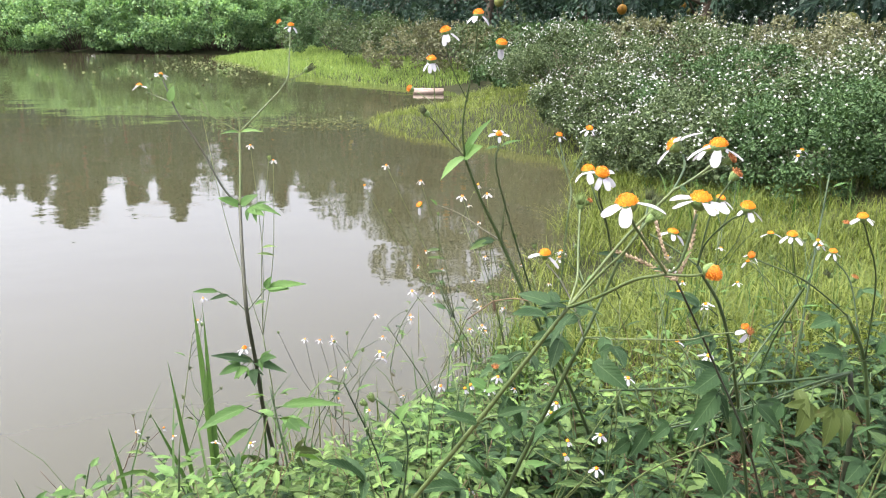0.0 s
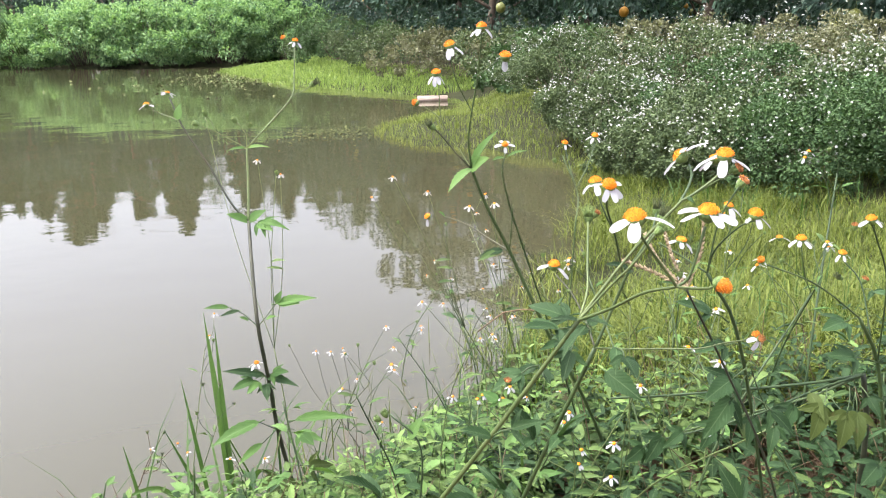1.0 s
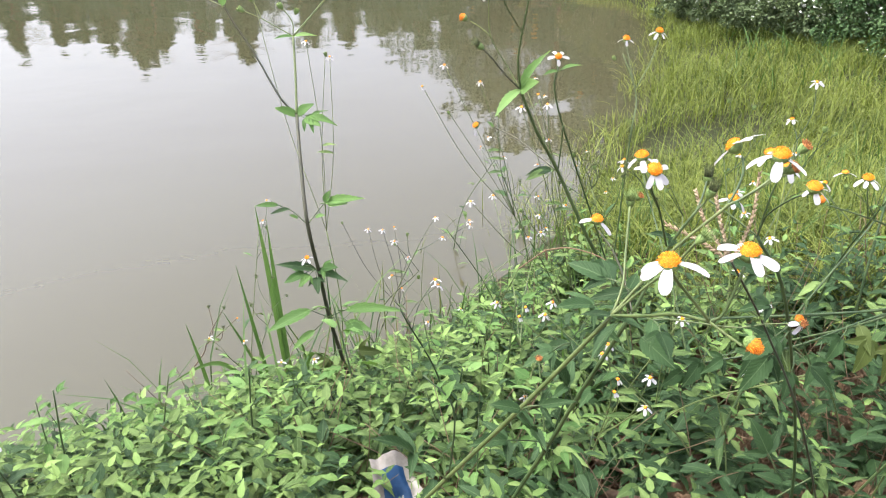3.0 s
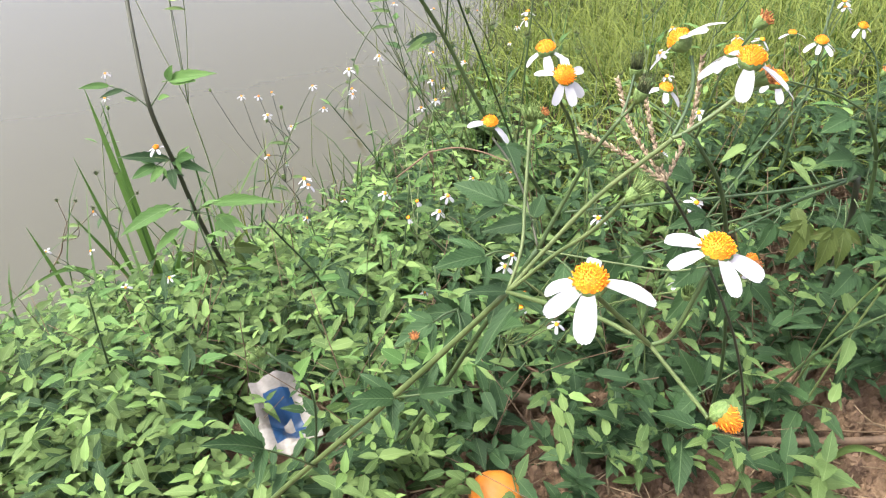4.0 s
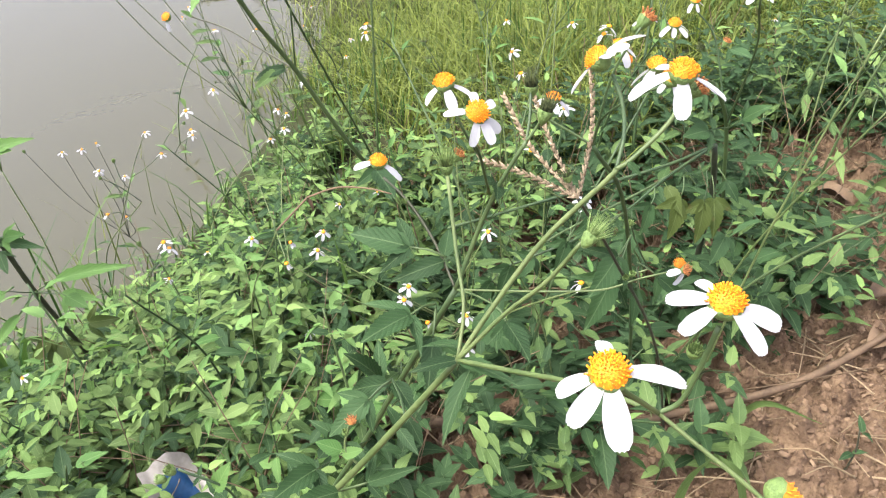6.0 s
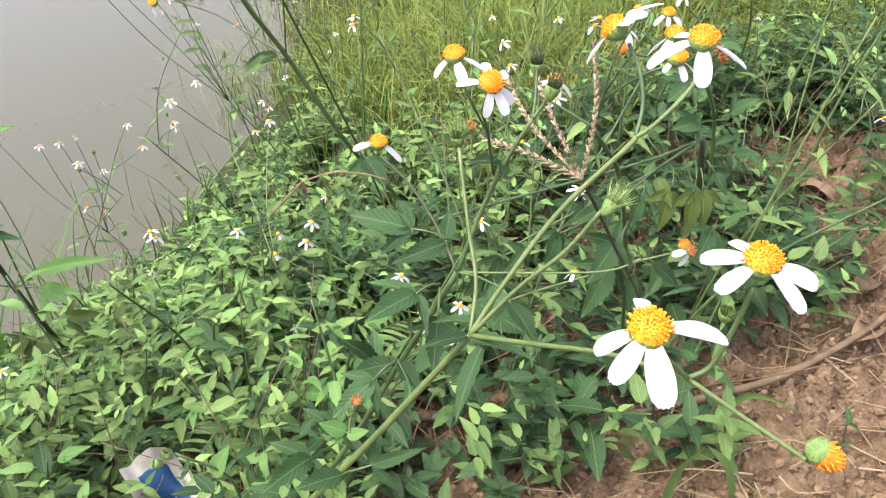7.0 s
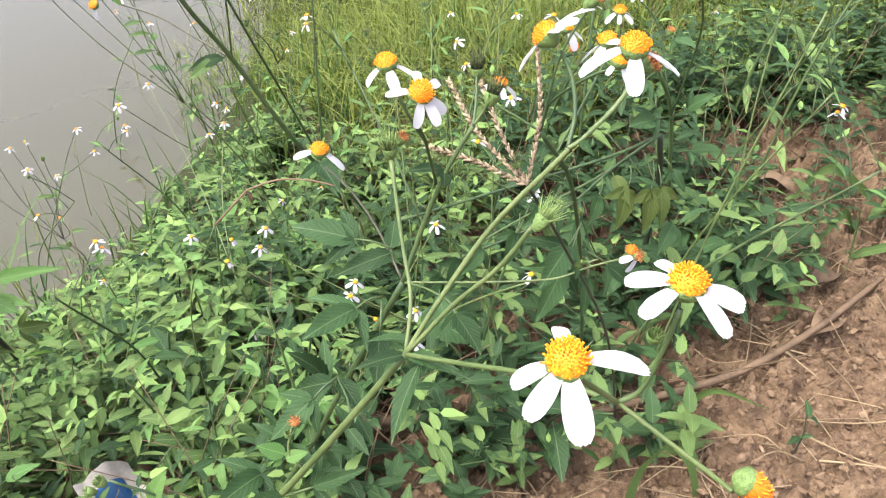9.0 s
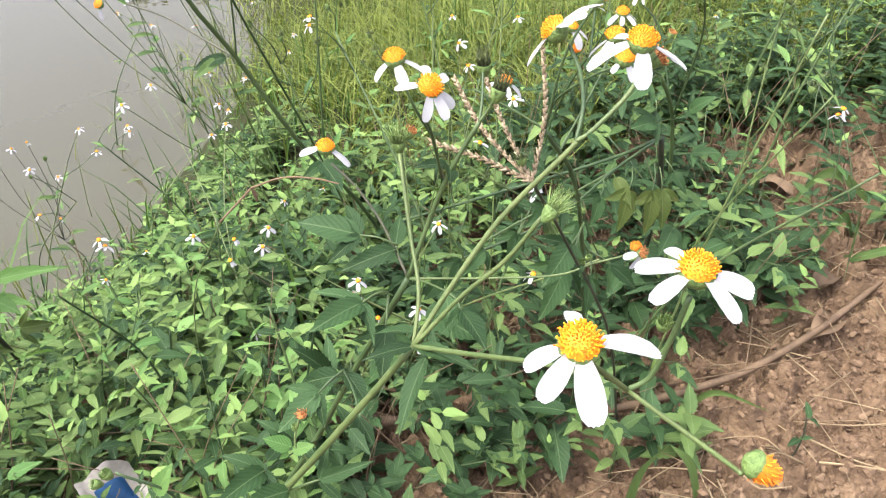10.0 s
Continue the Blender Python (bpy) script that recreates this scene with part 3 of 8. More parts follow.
def shrub(at, radii, seed, leaves, size, material, label, name="shrub", group="", lift=0.0, twig=30, clumps=70, spread=0.30):
    z = float(land(at[0], at[1]))
    t = thing(name, label, "shrub", (at[0], at[1], z), group)
    s = Soup()
    g = np.random.default_rng(seed)
    for i in range(twig):
        a, r = g.uniform(0, 2 * math.pi), g.uniform(0.2, 0.85)
        end = np.array([math.cos(a) * r * radii[0], math.sin(a) * r * radii[1], radii[2] * g.uniform(0.7, 1.5)])
        st = np.array([end[0] * 0.35, end[1] * 0.35, -0.03])
        s.add(*tube(spline([st, 0.5 * (st + end) + g.normal(0, 0.05, 3), end], 4), 0.012 * radii[2], 0.004 * radii[2], 4))
    part("woody_base", s.mesh("woody_base", M_BARK), t)
    p, d = clump_points(leaves, radii, clumps, spread * radii[2], seed, -0.6)
    p[:, 2] += radii[2] * 0.8 + lift
    keep = p[:, 2] > 0.02
    p, d = p[keep], d[keep]
    tagged(part("foliage", leaf_cloud("foliage", p, d, size, material, seed + 1, 0.1, 0.8), t), kind="stuff")
    # upright shoots break the outline
    q, e = blob_points(110, radii, 40, seed, 0.05, 0.2)
    n = len(q)
    q[:, 2] += radii[2] * 0.8 + lift
    reach = np.repeat(np.linspace(0, 1, 9)[None], n, 0) * g.uniform(0.08, 0.32, n)[:, None] * radii[2]
    tip = np.stack([np.repeat(q[:, :1], 9, 1) + reach * 0.25 * e[:, :1], np.repeat(q[:, 1:2], 9, 1), np.repeat(q[:, 2:], 9, 1) + reach], -1).reshape(-1, 3)
    tagged(part("shoot_fringe", leaf_cloud("shoot_fringe", tip, np.tile([0, 0, 0.9], (len(tip), 1)), size * 0.8, material, seed + 2, 0.0, 0.8), t), kind="stuff")
    return t, p, d


# blossom: five petals and a yellow eye, seen from metres away
def blossom_shape():
    v, f = [(0, 0, 0.12)], []
    for i in range(5):
        a = 2 * math.pi * i / 5
        k = len(v)
        for da, r, z in ((-0.42, 0.75, 0.0), (0.0, 1.0, -0.1), (0.42, 0.75, 0.0)):
            v.append((r * math.cos(a + da), r * math.sin(a + da), z))
        f += [(0, k, k + 1), (0, k + 1, k + 2)]
    return v, f


def flowering_shrub(at, radii, seed, leaves, blossoms, label, material=None, size=0.045):
    t, p, d = shrub(at, radii, seed, leaves, size, material or M_BANK, label, "flowering_shrub", "white-flowered bank", twig=40, clumps=110, spread=0.30)
    g = np.random.default_rng(seed + 9)
    sv, sf = blossom_shape()
    idx = g.choice(len(p), blossoms)
    # blossoms stand in drifts above the leaves
    up = p[idx] + d[idx] * 0.05 + np.array([0, 0, 0.055])
    drift = np.sin(up[:, 0] * 4.1 + seed) + np.sin(up[:, 1] * 3.3 + 2 * seed) + 1.6 * up[:, 2] / (2 * radii[2])
    up = up[drift > -0.1 + 0.5 * g.random(len(up))]
    n = len(up)
    w = np.tile([0.0, 0.0, 1.0], (n, 1)) + 0.6 * g.normal(size=(n, 3)) + np.array([-0.1, -0.6, 0])
    rot = frames_from(w)
    rot = rot[:, :, [0, 2, 1]]
    v, f = many(n, sv, sf, up, rot, 0.0092 * g.uniform(0.5, 1.15, n))
    tagged(part("blossom", mesh_of("blossom", v, f, M_BLOSSOM, smooth=False), t, label="small white blossoms"), kind="stuff")
    return t


def blades(name, x, y, z, height, width, material, seed, lean=0.35, label="", category="grass"):
    """A stand of grass blades, one curved strip each."""
    g = np.random.default_rng(seed)
    n = len(x)
    a = g.uniform(0, 2 * math.pi, n)
    l = np.abs(g.normal(lean, lean * 0.6, n))
    h = height * g.uniform(0.45, 1.25, n)
    w = width * g.uniform(0.6, 1.3, n)
    out = np.stack([np.cos(a), np.sin(a), np.zeros(n)], 1)
    side = np.stack([-np.sin(a), np.cos(a), np.zeros(n)], 1)
    base = np.stack([x, y, z], 1)
    rows = []
    for t in (0.0, 0.4, 0.75):
        c = base + out * (l * h * t * t)[:, None] + np.array([0, 0, 1.0]) * (h * (t - 0.25 * l * t * t))[:, None]
        ww = (w * (1 - 0.55 * t * t))[:, None]
        rows += [c - side * ww, c + side * ww]
    tip = base + out * (l * h)[:, None] + np.array([0, 0, 1.0]) * (h * (1 - 0.3 * l))[:, None]
    v = np.stack(rows + [tip], 1).reshape(-1, 3)
    o = np.arange(n) * 7
    f = []
    for q in ((0, 1, 3, 2), (2, 3, 5, 4)):
        f += map(tuple, (o[:, None] + np.array(q)).tolist())
    f += map(tuple, (o[:, None] + np.array((4, 5, 6))).tolist())
    return tagged(new(name, mesh_of(name, v, f, material, smooth=False)), label, category, kind="stuff")


def scatter(count, x0, x1, y0, y1, seed, lo, hi, clump=0.0):
    """Places with a distance to the waterline between lo and hi."""
    g = np.random.default_rng(seed)
    x, y = g.uniform(x0, x1, count * 3), g.uniform(y0, y1, count * 3)
    d = shore(x, y)
    keep = (d > lo) & (d < hi)
    if clump:
        keep &= ripple_sum(x, y, seed, clump) > g.uniform(-0.9, 0.5, len(x))
    x, y = x[keep][:count], y[keep][:count]
    return x, y, np.maximum(land(x, y), -0.12)


# far treeline
tg = np.random.default_rng(11)
for i, xx in enumerate(np.linspace(-46, 14, 42)):
    tall_tree((xx + tg.uniform(-1, 1), 36 + tg.uniform(-2.5, 3)), 6.0 + 0.8 * math.exp(-((xx + 16) / 5) ** 2) + tg.uniform(0, 1.4), tg.uniform(1.5, 2.4), 100 + i, 5500, tg.uniform(0.4, 1.1))
for i, xx in enumerate(np.linspace(-50, 16, 16)):
    tall_tree((xx + tg.uniform(-1, 1), 42 + tg.uniform(-1, 1)), tg.uniform(7.2, 8.2), 3.2, 170 + i, 6500, 1.8)
tall_tree((-4.2, 35.2), 6.9, 2.3, 190, 6000, 0.8)
for i, (xx, yy) in enumerate(((-41, 26), (-43, 18), (-42, 9), (-40, 1), (-36, -7))):
    tall_tree((xx, yy), tg.uniform(6.5, 9.0), 2.6, 140 + i, 4200)
# orchard along the bank; fruit hanging low towards the pond
HUNG = {0: (((3.729, 7.891, 0.947), False), ((3.981, 8.029, 1.065), False), ((4.228, 8.2, 0.937), False), ((2.692, 8.346, 1.375), False)),
        2: (((2.635, 10.809, 0.965), False), ((0.778, 11.929, 1.308), False), ((2.529, 10.198, 0.975), False), ((2.387, 11.086, 1.203), True))}
for i, (xx, yy, hh, rr) in enumerate(((5.3, 8.6, 3.6, 1.9), (8.6, 8.0, 3.8, 2.0), (3.4, 11.4, 3.8, 1.9), (6.6, 12.0, 4.0, 2.0), (0.75, 16.0, 4.4, 1.6), (3.0, 15.0, 4.6, 1.9), (4.8, 15.8, 4.2, 2.0),
                                      (0.2, 19.0, 4.3, 2.1), (3.2, 19.5, 4.4, 2.1), (-1.6, 23.2, 4.6, 2.2), (1.6, 24.0, 4.6, 2.2), (-3.6, 28.4, 4.6, 2.3), (-8.2, 31.0, 4.6, 2.4), (-12.8, 31.6, 4.6, 2.4), (-17.4, 32.2, 4.6, 2.4), (-22.0, 32.4, 4.6, 2.4),
                                      (-0.4, 30.5, 4.6, 2.3), (9.8, 11.8, 4.0, 2.0), (11.5, 6.5, 3.8, 2.0))):
    orchard_tree((xx, yy), hh, rr, 200 + i, (9000 if xx < 1 else 10000) if yy < 20 else 6500, 10 if yy < 20 else 7, 0.2, HUNG.get(i, ()), 60 if i == 4 else 90, 0.27 if i == 4 else 0.42)
# large bright shrub on the far shore
for i, (xx, yy, ra, hh) in enumerate(((-14.6, 28.0, 1.9, 1.15), (-12.2, 27.3, 2.0, 1.25), (-9.8, 26.9, 1.9, 1.2), (-7.4, 26.8, 1.9, 1.25), (-5.4, 27.2, 1.5, 1.15))):
    shrub((xx, yy), (ra, 1.4, hh), 300 + i, 24000, 0.088, M_BUSH, "dense light green shrub overhanging the water", group="shore shrubs", lift=-0.3, clumps=120, spread=0.24)
for i, (xx, yy, ra, hh) in enumerate(((-17.6, 29.8, 1.6, 0.85), (-20.4, 29.6, 1.8, 0.9))):
    flowering_shrub((xx, yy), (ra, 1.2, hh), 320 + i, 4500, 500, "dusty green shrub with small pale blossoms", M_BANK, 0.12)
# white-flowered herb bank
BANK = ((-3.2, 24.0, 1.5, 0.60), (-2.4, 20.4, 1.5, 0.52), (-1.0, 17.2, 1.4, 0.46), (0.2, 14.7, 1.2, 0.42), (1.4, 12.4, 1.2, 0.40), (1.5, 10.0, 1.0, 0.36), (1.35, 8.2, 0.8, 0.34),
        (2.5, 9.0, 1.1, 0.38), (1.35, 6.3, 0.55, 0.30), (2.1, 5.8, 0.75, 0.36), (2.5, 7.2, 1.0, 0.38), (3.1, 5.5, 0.9, 0.38), (3.7, 6.8, 1.0, 0.32), (4.2, 5.2, 0.9, 0.34), (2.7, 4.7, 0.6, 0.32), (3.6, 4.5, 0.7, 0.32), (4.7, 4.0, 0.8, 0.31), (5.4, 5.9, 1.0, 0.27),
        (1.75, 5.1, 0.5, 0.27), (4.4, 8.2, 1.2, 0.26), (1.62, 4.6, 0.38, 0.20), (2.0, 4.3, 0.46, 0.25), (1.35, 5.2, 0.36, 0.18), (2.55, 3.95, 0.50, 0.27), (3.2, 3.75, 0.58, 0.29), (2.3, 4.7, 0.5, 0.28), (3.9, 3.6, 0.6, 0.29))
for i, (xx, yy, ra, hh) in enumerate(BANK):
    near = yy < 9
    flowering_shrub((xx, yy), (ra, ra, hh), 340 + i, (32000 if ra > 0.5 else 18000) if near else 11000, (0 if yy < 4.1 else 1500 if ra > 0.51 else 320) + 60 if near else 600,
                    "tangled flowering herb bank dotted with white blossoms", M_BANK_GREEN if yy < 4.4 else (M_BANK, M_BANK_GREEN, M_BANK, M_BANK_DRY)[i % 4], 0.021 if near else 0.048)

# grasses
x, y, z = scatter(42000, 0.2, 4.2, 1.75, 5.2, 1, 0.05, 3.2, 0.25)
blades("bank_grass", x, y, z, 0.115, 0.0016, M_GRASS, 2, 0.75, "yellowish green marsh grass on the wet bank")
x, y, z = scatter(11000, -0.9, 1.7, 5.5, 11.6, 3, -0.14, 1.9)
blades("spit_grass", x, y, z, 0.075, 0.0026, M_GRASS_SPIT, 4, 0.6, "lime green grass on a low spit")
x, y, z = scatter(22000, -6.6, 0.6, 12.8, 26.0, 5, -0.25, 2.2)
blades("shore_grass", x, y, z, 0.115, 0.0055, M_GRASS_LIME, 6, 0.4, "lime green grass along the far shore")
x, y, z = scatter(900, 0.9, 4.8, 3.3, 5.2, 7, 0.3, 4.2)
blades("tall_grass", x, y, z, 0.20, 0.0028, M_GRASS_GREEN, 8, 0.6, "tall green grass at the foot of the herb bank")
x, y, z = scatter(3800, 0.0, 1.25, 2.2, 5.7, 11, -0.16, 0.10, 0.10)
blades("edge_grass", x, y, z, 0.12, 0.0018, M_GRASS, 12, 0.7, "yellowish green marsh grass straggling into the water")


# ---------------------------------------------------------------- pieces of the flowering plants
def petal_mesh(name, droop, cup, seed):
    """One ray floret of length 1 along +y: obovate, grooved, with a toothed tip."""
    g = np.random.default_rng(seed)
    rows, cols = 8, 7
    v, uv, f = [], [], []
    for i in range(rows + 1):
        t = i / rows
        w = 0.235 * (0.34 + 0.70 * math.sin(math.pi * min(1.0, 0.12 + 0.62 * t)) ** 1.3) * (1.0 if t < 0.86 else 1.0 - 2.6 * (t - 0.86))
        for j in range(cols):
            s = 2 * j / (cols - 1) - 1
            y = t
            if i == rows:
                y += (-0.01, -0.015, 0.012, -0.015, 0.014, -0.02, -0.01)[j]
            z = -droop * t * t + cup * s * s * w + 0.012 * math.cos(s * 6.5) * math.sin(math.pi * t) + g.normal(0, 0.006)
            v.append((s * w, y, z))
            uv.append((0.5 + 0.5 * s, t))
    for i in range(rows):
        for j in range(cols - 1):
            a = i * cols + j
            f.append((a, a + 1, a + cols + 1, a + cols))
    return mesh_of(name, v, f, M_PETAL, uv)


PETALS = [petal_mesh("petal_a", 0.16, 0.10, 1), petal_mesh("petal_b", 0.26, -0.16, 2), petal_mesh("petal_c", 0.08, 0.22, 3), petal_mesh("petal_d", 0.34, 0.04, 4)]


def disc_mesh(name, material, florets, rise=0.75, tall=0.24, seed=1, sides=5):
    """Dome of tubular florets, radius 1."""
    g = np.random.default_rng(seed)
    s = Soup()
    ring = 12
    prof = [(1.0, 0.0), (0.9, 0.42 * rise), (0.62, 0.8 * rise), (0.25, 0.97 * rise), (0.0, rise)]
    v = [(a * 0.93 * math.cos(k), a * 0.93 * math.sin(k), b) for a, b in prof for k in np.linspace(0, 2 * math.pi, ring, endpoint=False)]
    s.add(v, [(i * ring + k, i * ring + (k + 1) % ring, (i + 1) * ring + (k + 1) % ring, (i + 1) * ring + k) for i in range(4) for k in range(ring)])
    for i in range(florets):
        q = (i + 0.5) / florets
        r, a = math.sqrt(q), i * 2.39996
        p = np.array([r * math.cos(a) * 0.95, r * math.sin(a) * 0.95, rise * (1 - q) ** 0.6])
        n = np.array([p[0] * 0.75, p[1] * 0.75, 0.75]) + 0.16 * g.normal(size=3)
        n /= np.linalg.norm(n)
        h = tall * g.uniform(0.6, 1.35)
        w = 0.062 * g.uniform(0.8, 1.2) * math.sqrt(70 / florets)
        s.add(*tube([p - 0.08 * n, p + 0.55 * h * n, p + 0.8 * h * n, p + h * n], w * 0.8, w * 1.05, sides))
    return s.mesh(name, material)


DISC = disc_mesh("floret_disc", M_DISC, 120, 0.78, 0.19)
DISC_B = disc_mesh("floret_disc_young", M_DISC, 60, 0.6, 0.17, 2)
DISC_ORANGE = disc_mesh("floret_disc_old", M_DISC_ORANGE, 60, 0.95, 0.34, 3)
DISC_BALL = disc_mesh("floret_ball", M_DISC_ORANGE, 90, 1.5, 0.2, 6)
DISC_BROWN = disc_mesh("floret_disc_withered", M_DISC_BROWN, 34, 0.6, 0.6, 4)
DISC_SMALL = disc_mesh("floret_disc_small", M_DISC, 16, 0.7, 0.25, 5, 4)


def cup_mesh(name, bracts, length, material, spread=0.9):
    """Green cup of bracts under a flower head, radius 1, hanging down from z = 0."""
    s = Soup()
    ring = 10
    prof = [(0.92, 0.06), (1.0, -0.15), (0.85, -0.6 * length), (0.5, -length), (0.22, -1.2 * length), (0.02, -1.23 * length)]
    v = [(a * math.cos(k), a * math.sin(k), b) for a, b in prof for k in np.linspace(0, 2 * math.pi, ring, endpoint=False)]
    s.add(v, [(i * ring + k, (i + 1) * ring + k, (i + 1) * ring + (k + 1) % ring, i * ring + (k + 1) % ring) for i in range(5) for k in range(ring)])
    for b in range(bracts):
        a = 2 * math.pi * (b + 0.3 * (b % 2)) / bracts
        lv, lf, _ = leaf_shape(1.0 * length + 0.3, 0.32, 0.2, 0.12 * (1 if b % 2 else -1), n=4)
        tilt = spread * (1 if b % 2 else 0.55)
        m = Matrix.Rotation(a, 3, "Z") @ Matrix.Rotation(tilt, 3, "X")
        base = Vector((-math.sin(a) * 0.45, math.cos(a) * 0.45, -1.0 * length))
        s.add([tuple(m @ Matrix.Rotation(math.pi / 2 * 0.72, 3, "X") @ Vector(p) + base) for p in lv], lf)
    return s.mesh(name, material)


CUP = cup_mesh("flower", 8, 0.9, M_CUP, 0.25)
CUP_SMALL = cup_mesh("flower_small", 7, 0.75, M_CUP, 0.35)
CUP_LONG = cup_mesh("flower_long", 9, 1.5, M_CUP, 0.1)


def needle_mesh(name, count, length, material, spread, seed):
    """Tuft of needle fruits standing out of a cup of radius 1."""
    g = np.random.default_rng(seed)
    s = Soup()
    for i in range(count):
        r, a = math.sqrt((i + 0.5) / count), i * 2.39996
        b = np.array([0.75 * r * math.cos(a), 0.75 * r * math.sin(a), -0.1])
        w = np.array([spread * r * math.cos(a), spread * r * math.sin(a), 1.0]) + 0.12 * g.normal(size=3)
        w /= np.linalg.norm(w)
        l = length * g.uniform(0.75, 1.1) * (1 - 0.25 * r)
        s.add(*tube([b, b + 0.6 * l * w, b + l * w], 0.085, 0.03, 4))
        for k in (-1, 1):
            e = w + 0.35 * k * np.array([-math.sin(a), math.cos(a), 0])
            s.add(*tube([b + l * w, b + l * w + 0.28 * l * e / np.linalg.norm(e)], 0.028, 0.008, 3))
    return s.mesh(name, material)


NEEDLES = needle_mesh("achenes", 60, 2.8, M_NEEDLE, 0.55, 1)
NEEDLES_MID = needle_mesh("achenes_dark", 48, 2.6, M_NEEDLE_DARK, 0.18, 2)
NEEDLES_DRY = needle_mesh("achenes_dry", 22, 2.4, M_NEEDLE_DARK, 2.2, 3)
NEEDLES_BUD = needle_mesh("bud_tips", 26, 0.8, M_NEEDLE, 0.3, 4)

LEAVES = {}


def leaf_mesh(kind, material):
    """Shared leaf meshes of length 1: ovate toothed, narrow, small rounded."""
    key = (kind, material.name)
    if key not in LEAVES:
        spec = {"ovate": (1.0, 0.47, 0.22, 0.16, 0.075, 18, 0.70, 0.03, 2, 0.72), "ovate_b": (1.0, 0.38, 0.32, 0.30, 0.08, 18, 0.66, 0.05, 2, 0.78), "narrow": (1.0, 0.25, 0.35, 0.24, 0.08, 14, 0.72, 0.02, 2, 0.9),
                "weed": (1.0, 0.44, 0.25, 0.22, 0.07, 12, 0.70, 0.03, 1, 0.75), "weed_b": (1.0, 0.38, 0.35, 0.34, 0.07, 12, 0.66, 0.04, 1, 0.8), "lance": (1.0, 0.17, 0.3, 0.30, 0.0, 8, 0.85, 0.02, 1)}[kind]
        v, f, uv = leaf_shape(*spec)
        # short stalk
        s = Soup().add(v, f, uv)
        tv, tf = tube([(0, -0.12, 0.01), (0, 0.0, 0.0), (0, 0.10, 0.0)], 0.012, 0.008, 5)
        s.add(tv, tf, np.full((len(tv), 2), 0.5))
        LEAVES[key] = s.mesh("leaf_" + kind, material, uv=True)
    return LEAVES[key]


def stem(parent, points, r0, r1, material, name="stem", steps=6, sides=8, label=""):
    s = Soup().add(*tube(spline(points, steps), r0, r1, sides, wobble=0.05))
    return part(name, s.mesh(name, material), parent, label=label)


def leaf(parent, base, tip, kind, material, up=(0, -0.3, 1), label="", wide=1.0):
    """A leaf from base to tip; a long one is compound: a stalk, an end leaflet and two side leaflets."""
    b, t = Vector(base), Vector(tip)
    d, u = t - b, Vector(up)
    if d.length < 0.04 or kind not in ("ovate", "ovate_b"):
        return part("leaf", leaf_mesh(kind, material), parent, aim(b, d, up, d.length * 1.03) @ Matrix.Diagonal((wide, 1, 1, 1)), label)
    d = d.normalized() * min(d.length, 0.078)
    fork = t - d * 0.62
    stem(parent, [tuple(b), tuple(0.5 * (b + fork) + 0.003 * u), tuple(fork)], 0.0008, 0.0006, M_STEM, "leaf_stalk", 4, 5)
    side = d.cross(u).normalized()
    for way, grow, twist in ((d * 0.62, 1.0, 0.0), (0.22 * d + side * d.length * 0.36, 0.85, 0.35), (0.22 * d - side * d.length * 0.33, 0.85, -0.35)):
        part("leaflet", leaf_mesh("ovate_b" if twist else kind, material), parent, aim(fork, way, tuple(u.normalized() + twist * side), way.length * 1.03) @ Matrix.Diagonal((wide * grow * (1.15 if twist else 1.0), 1, 1, 1)), label)


def flower_frame(at, axis, r):
    """z along the axis; x stays to the right as seen along +y."""
    z = Vector(axis).normalized()
    x = Vector((0, 1, 0)).cross(z)
    x = x.normalized() if x.length > 1e-3 else Vector((1, 0, 0))
    y = z.cross(x)
    return Matrix.Translation(at) @ Matrix((x, y, z)).transposed().to_4x4() @ Matrix.Scale(r, 4)


def flower(parent, at, axis, r=0.0066, petals=((0, 1), (72, 1), (144, 1), (216, 1), (288, 1)), droop=18, length=0.0135, disc=None, label="", shade=None):
    """A flower head: green cup, dome of florets and white petals (angle, relative length)."""
    if disc is DISC_SMALL:
        r = 0.64 * r
    m = flower_frame(at, axis, r)
    head = part("flower", CUP, parent, m, label)
    part("floret_disc", disc or DISC, head)
    k = length / r
    for i, (a, s, *sag) in enumerate(petals):
        g = (i * 37 + int(abs(at[0]) * 9000)) % 11
        p = PETALS[(i + g) % 4]
        turn = Matrix.Rotation(radians(a - 90), 4, "Z") @ Matrix.Rotation(radians(-(sag[0] if sag else droop) - g + 5), 4, "X") @ Matrix.Rotation(radians((g - 5) * 4), 4, "Y")
        part("petal", p, head, turn @ Matrix.Translation((0, 0.72, 0.02)) @ Matrix.Diagonal((k * (0.62 * s + 0.30) * (0.9 + 0.02 * g), k * s, k * s, 1)))
    return head


def spent(parent, at, axis, r=0.006, disc=None, tips=None, cup=None, label=""):
    """A head without petals: bud, fading head or seed head."""
    head = part("flower_head", cup or CUP_LONG, parent, flower_frame(at, axis, r), label)
    if disc:
        part("floret_disc", disc, head)
    if tips:
        part("seed_tuft", tips, head)
    return head


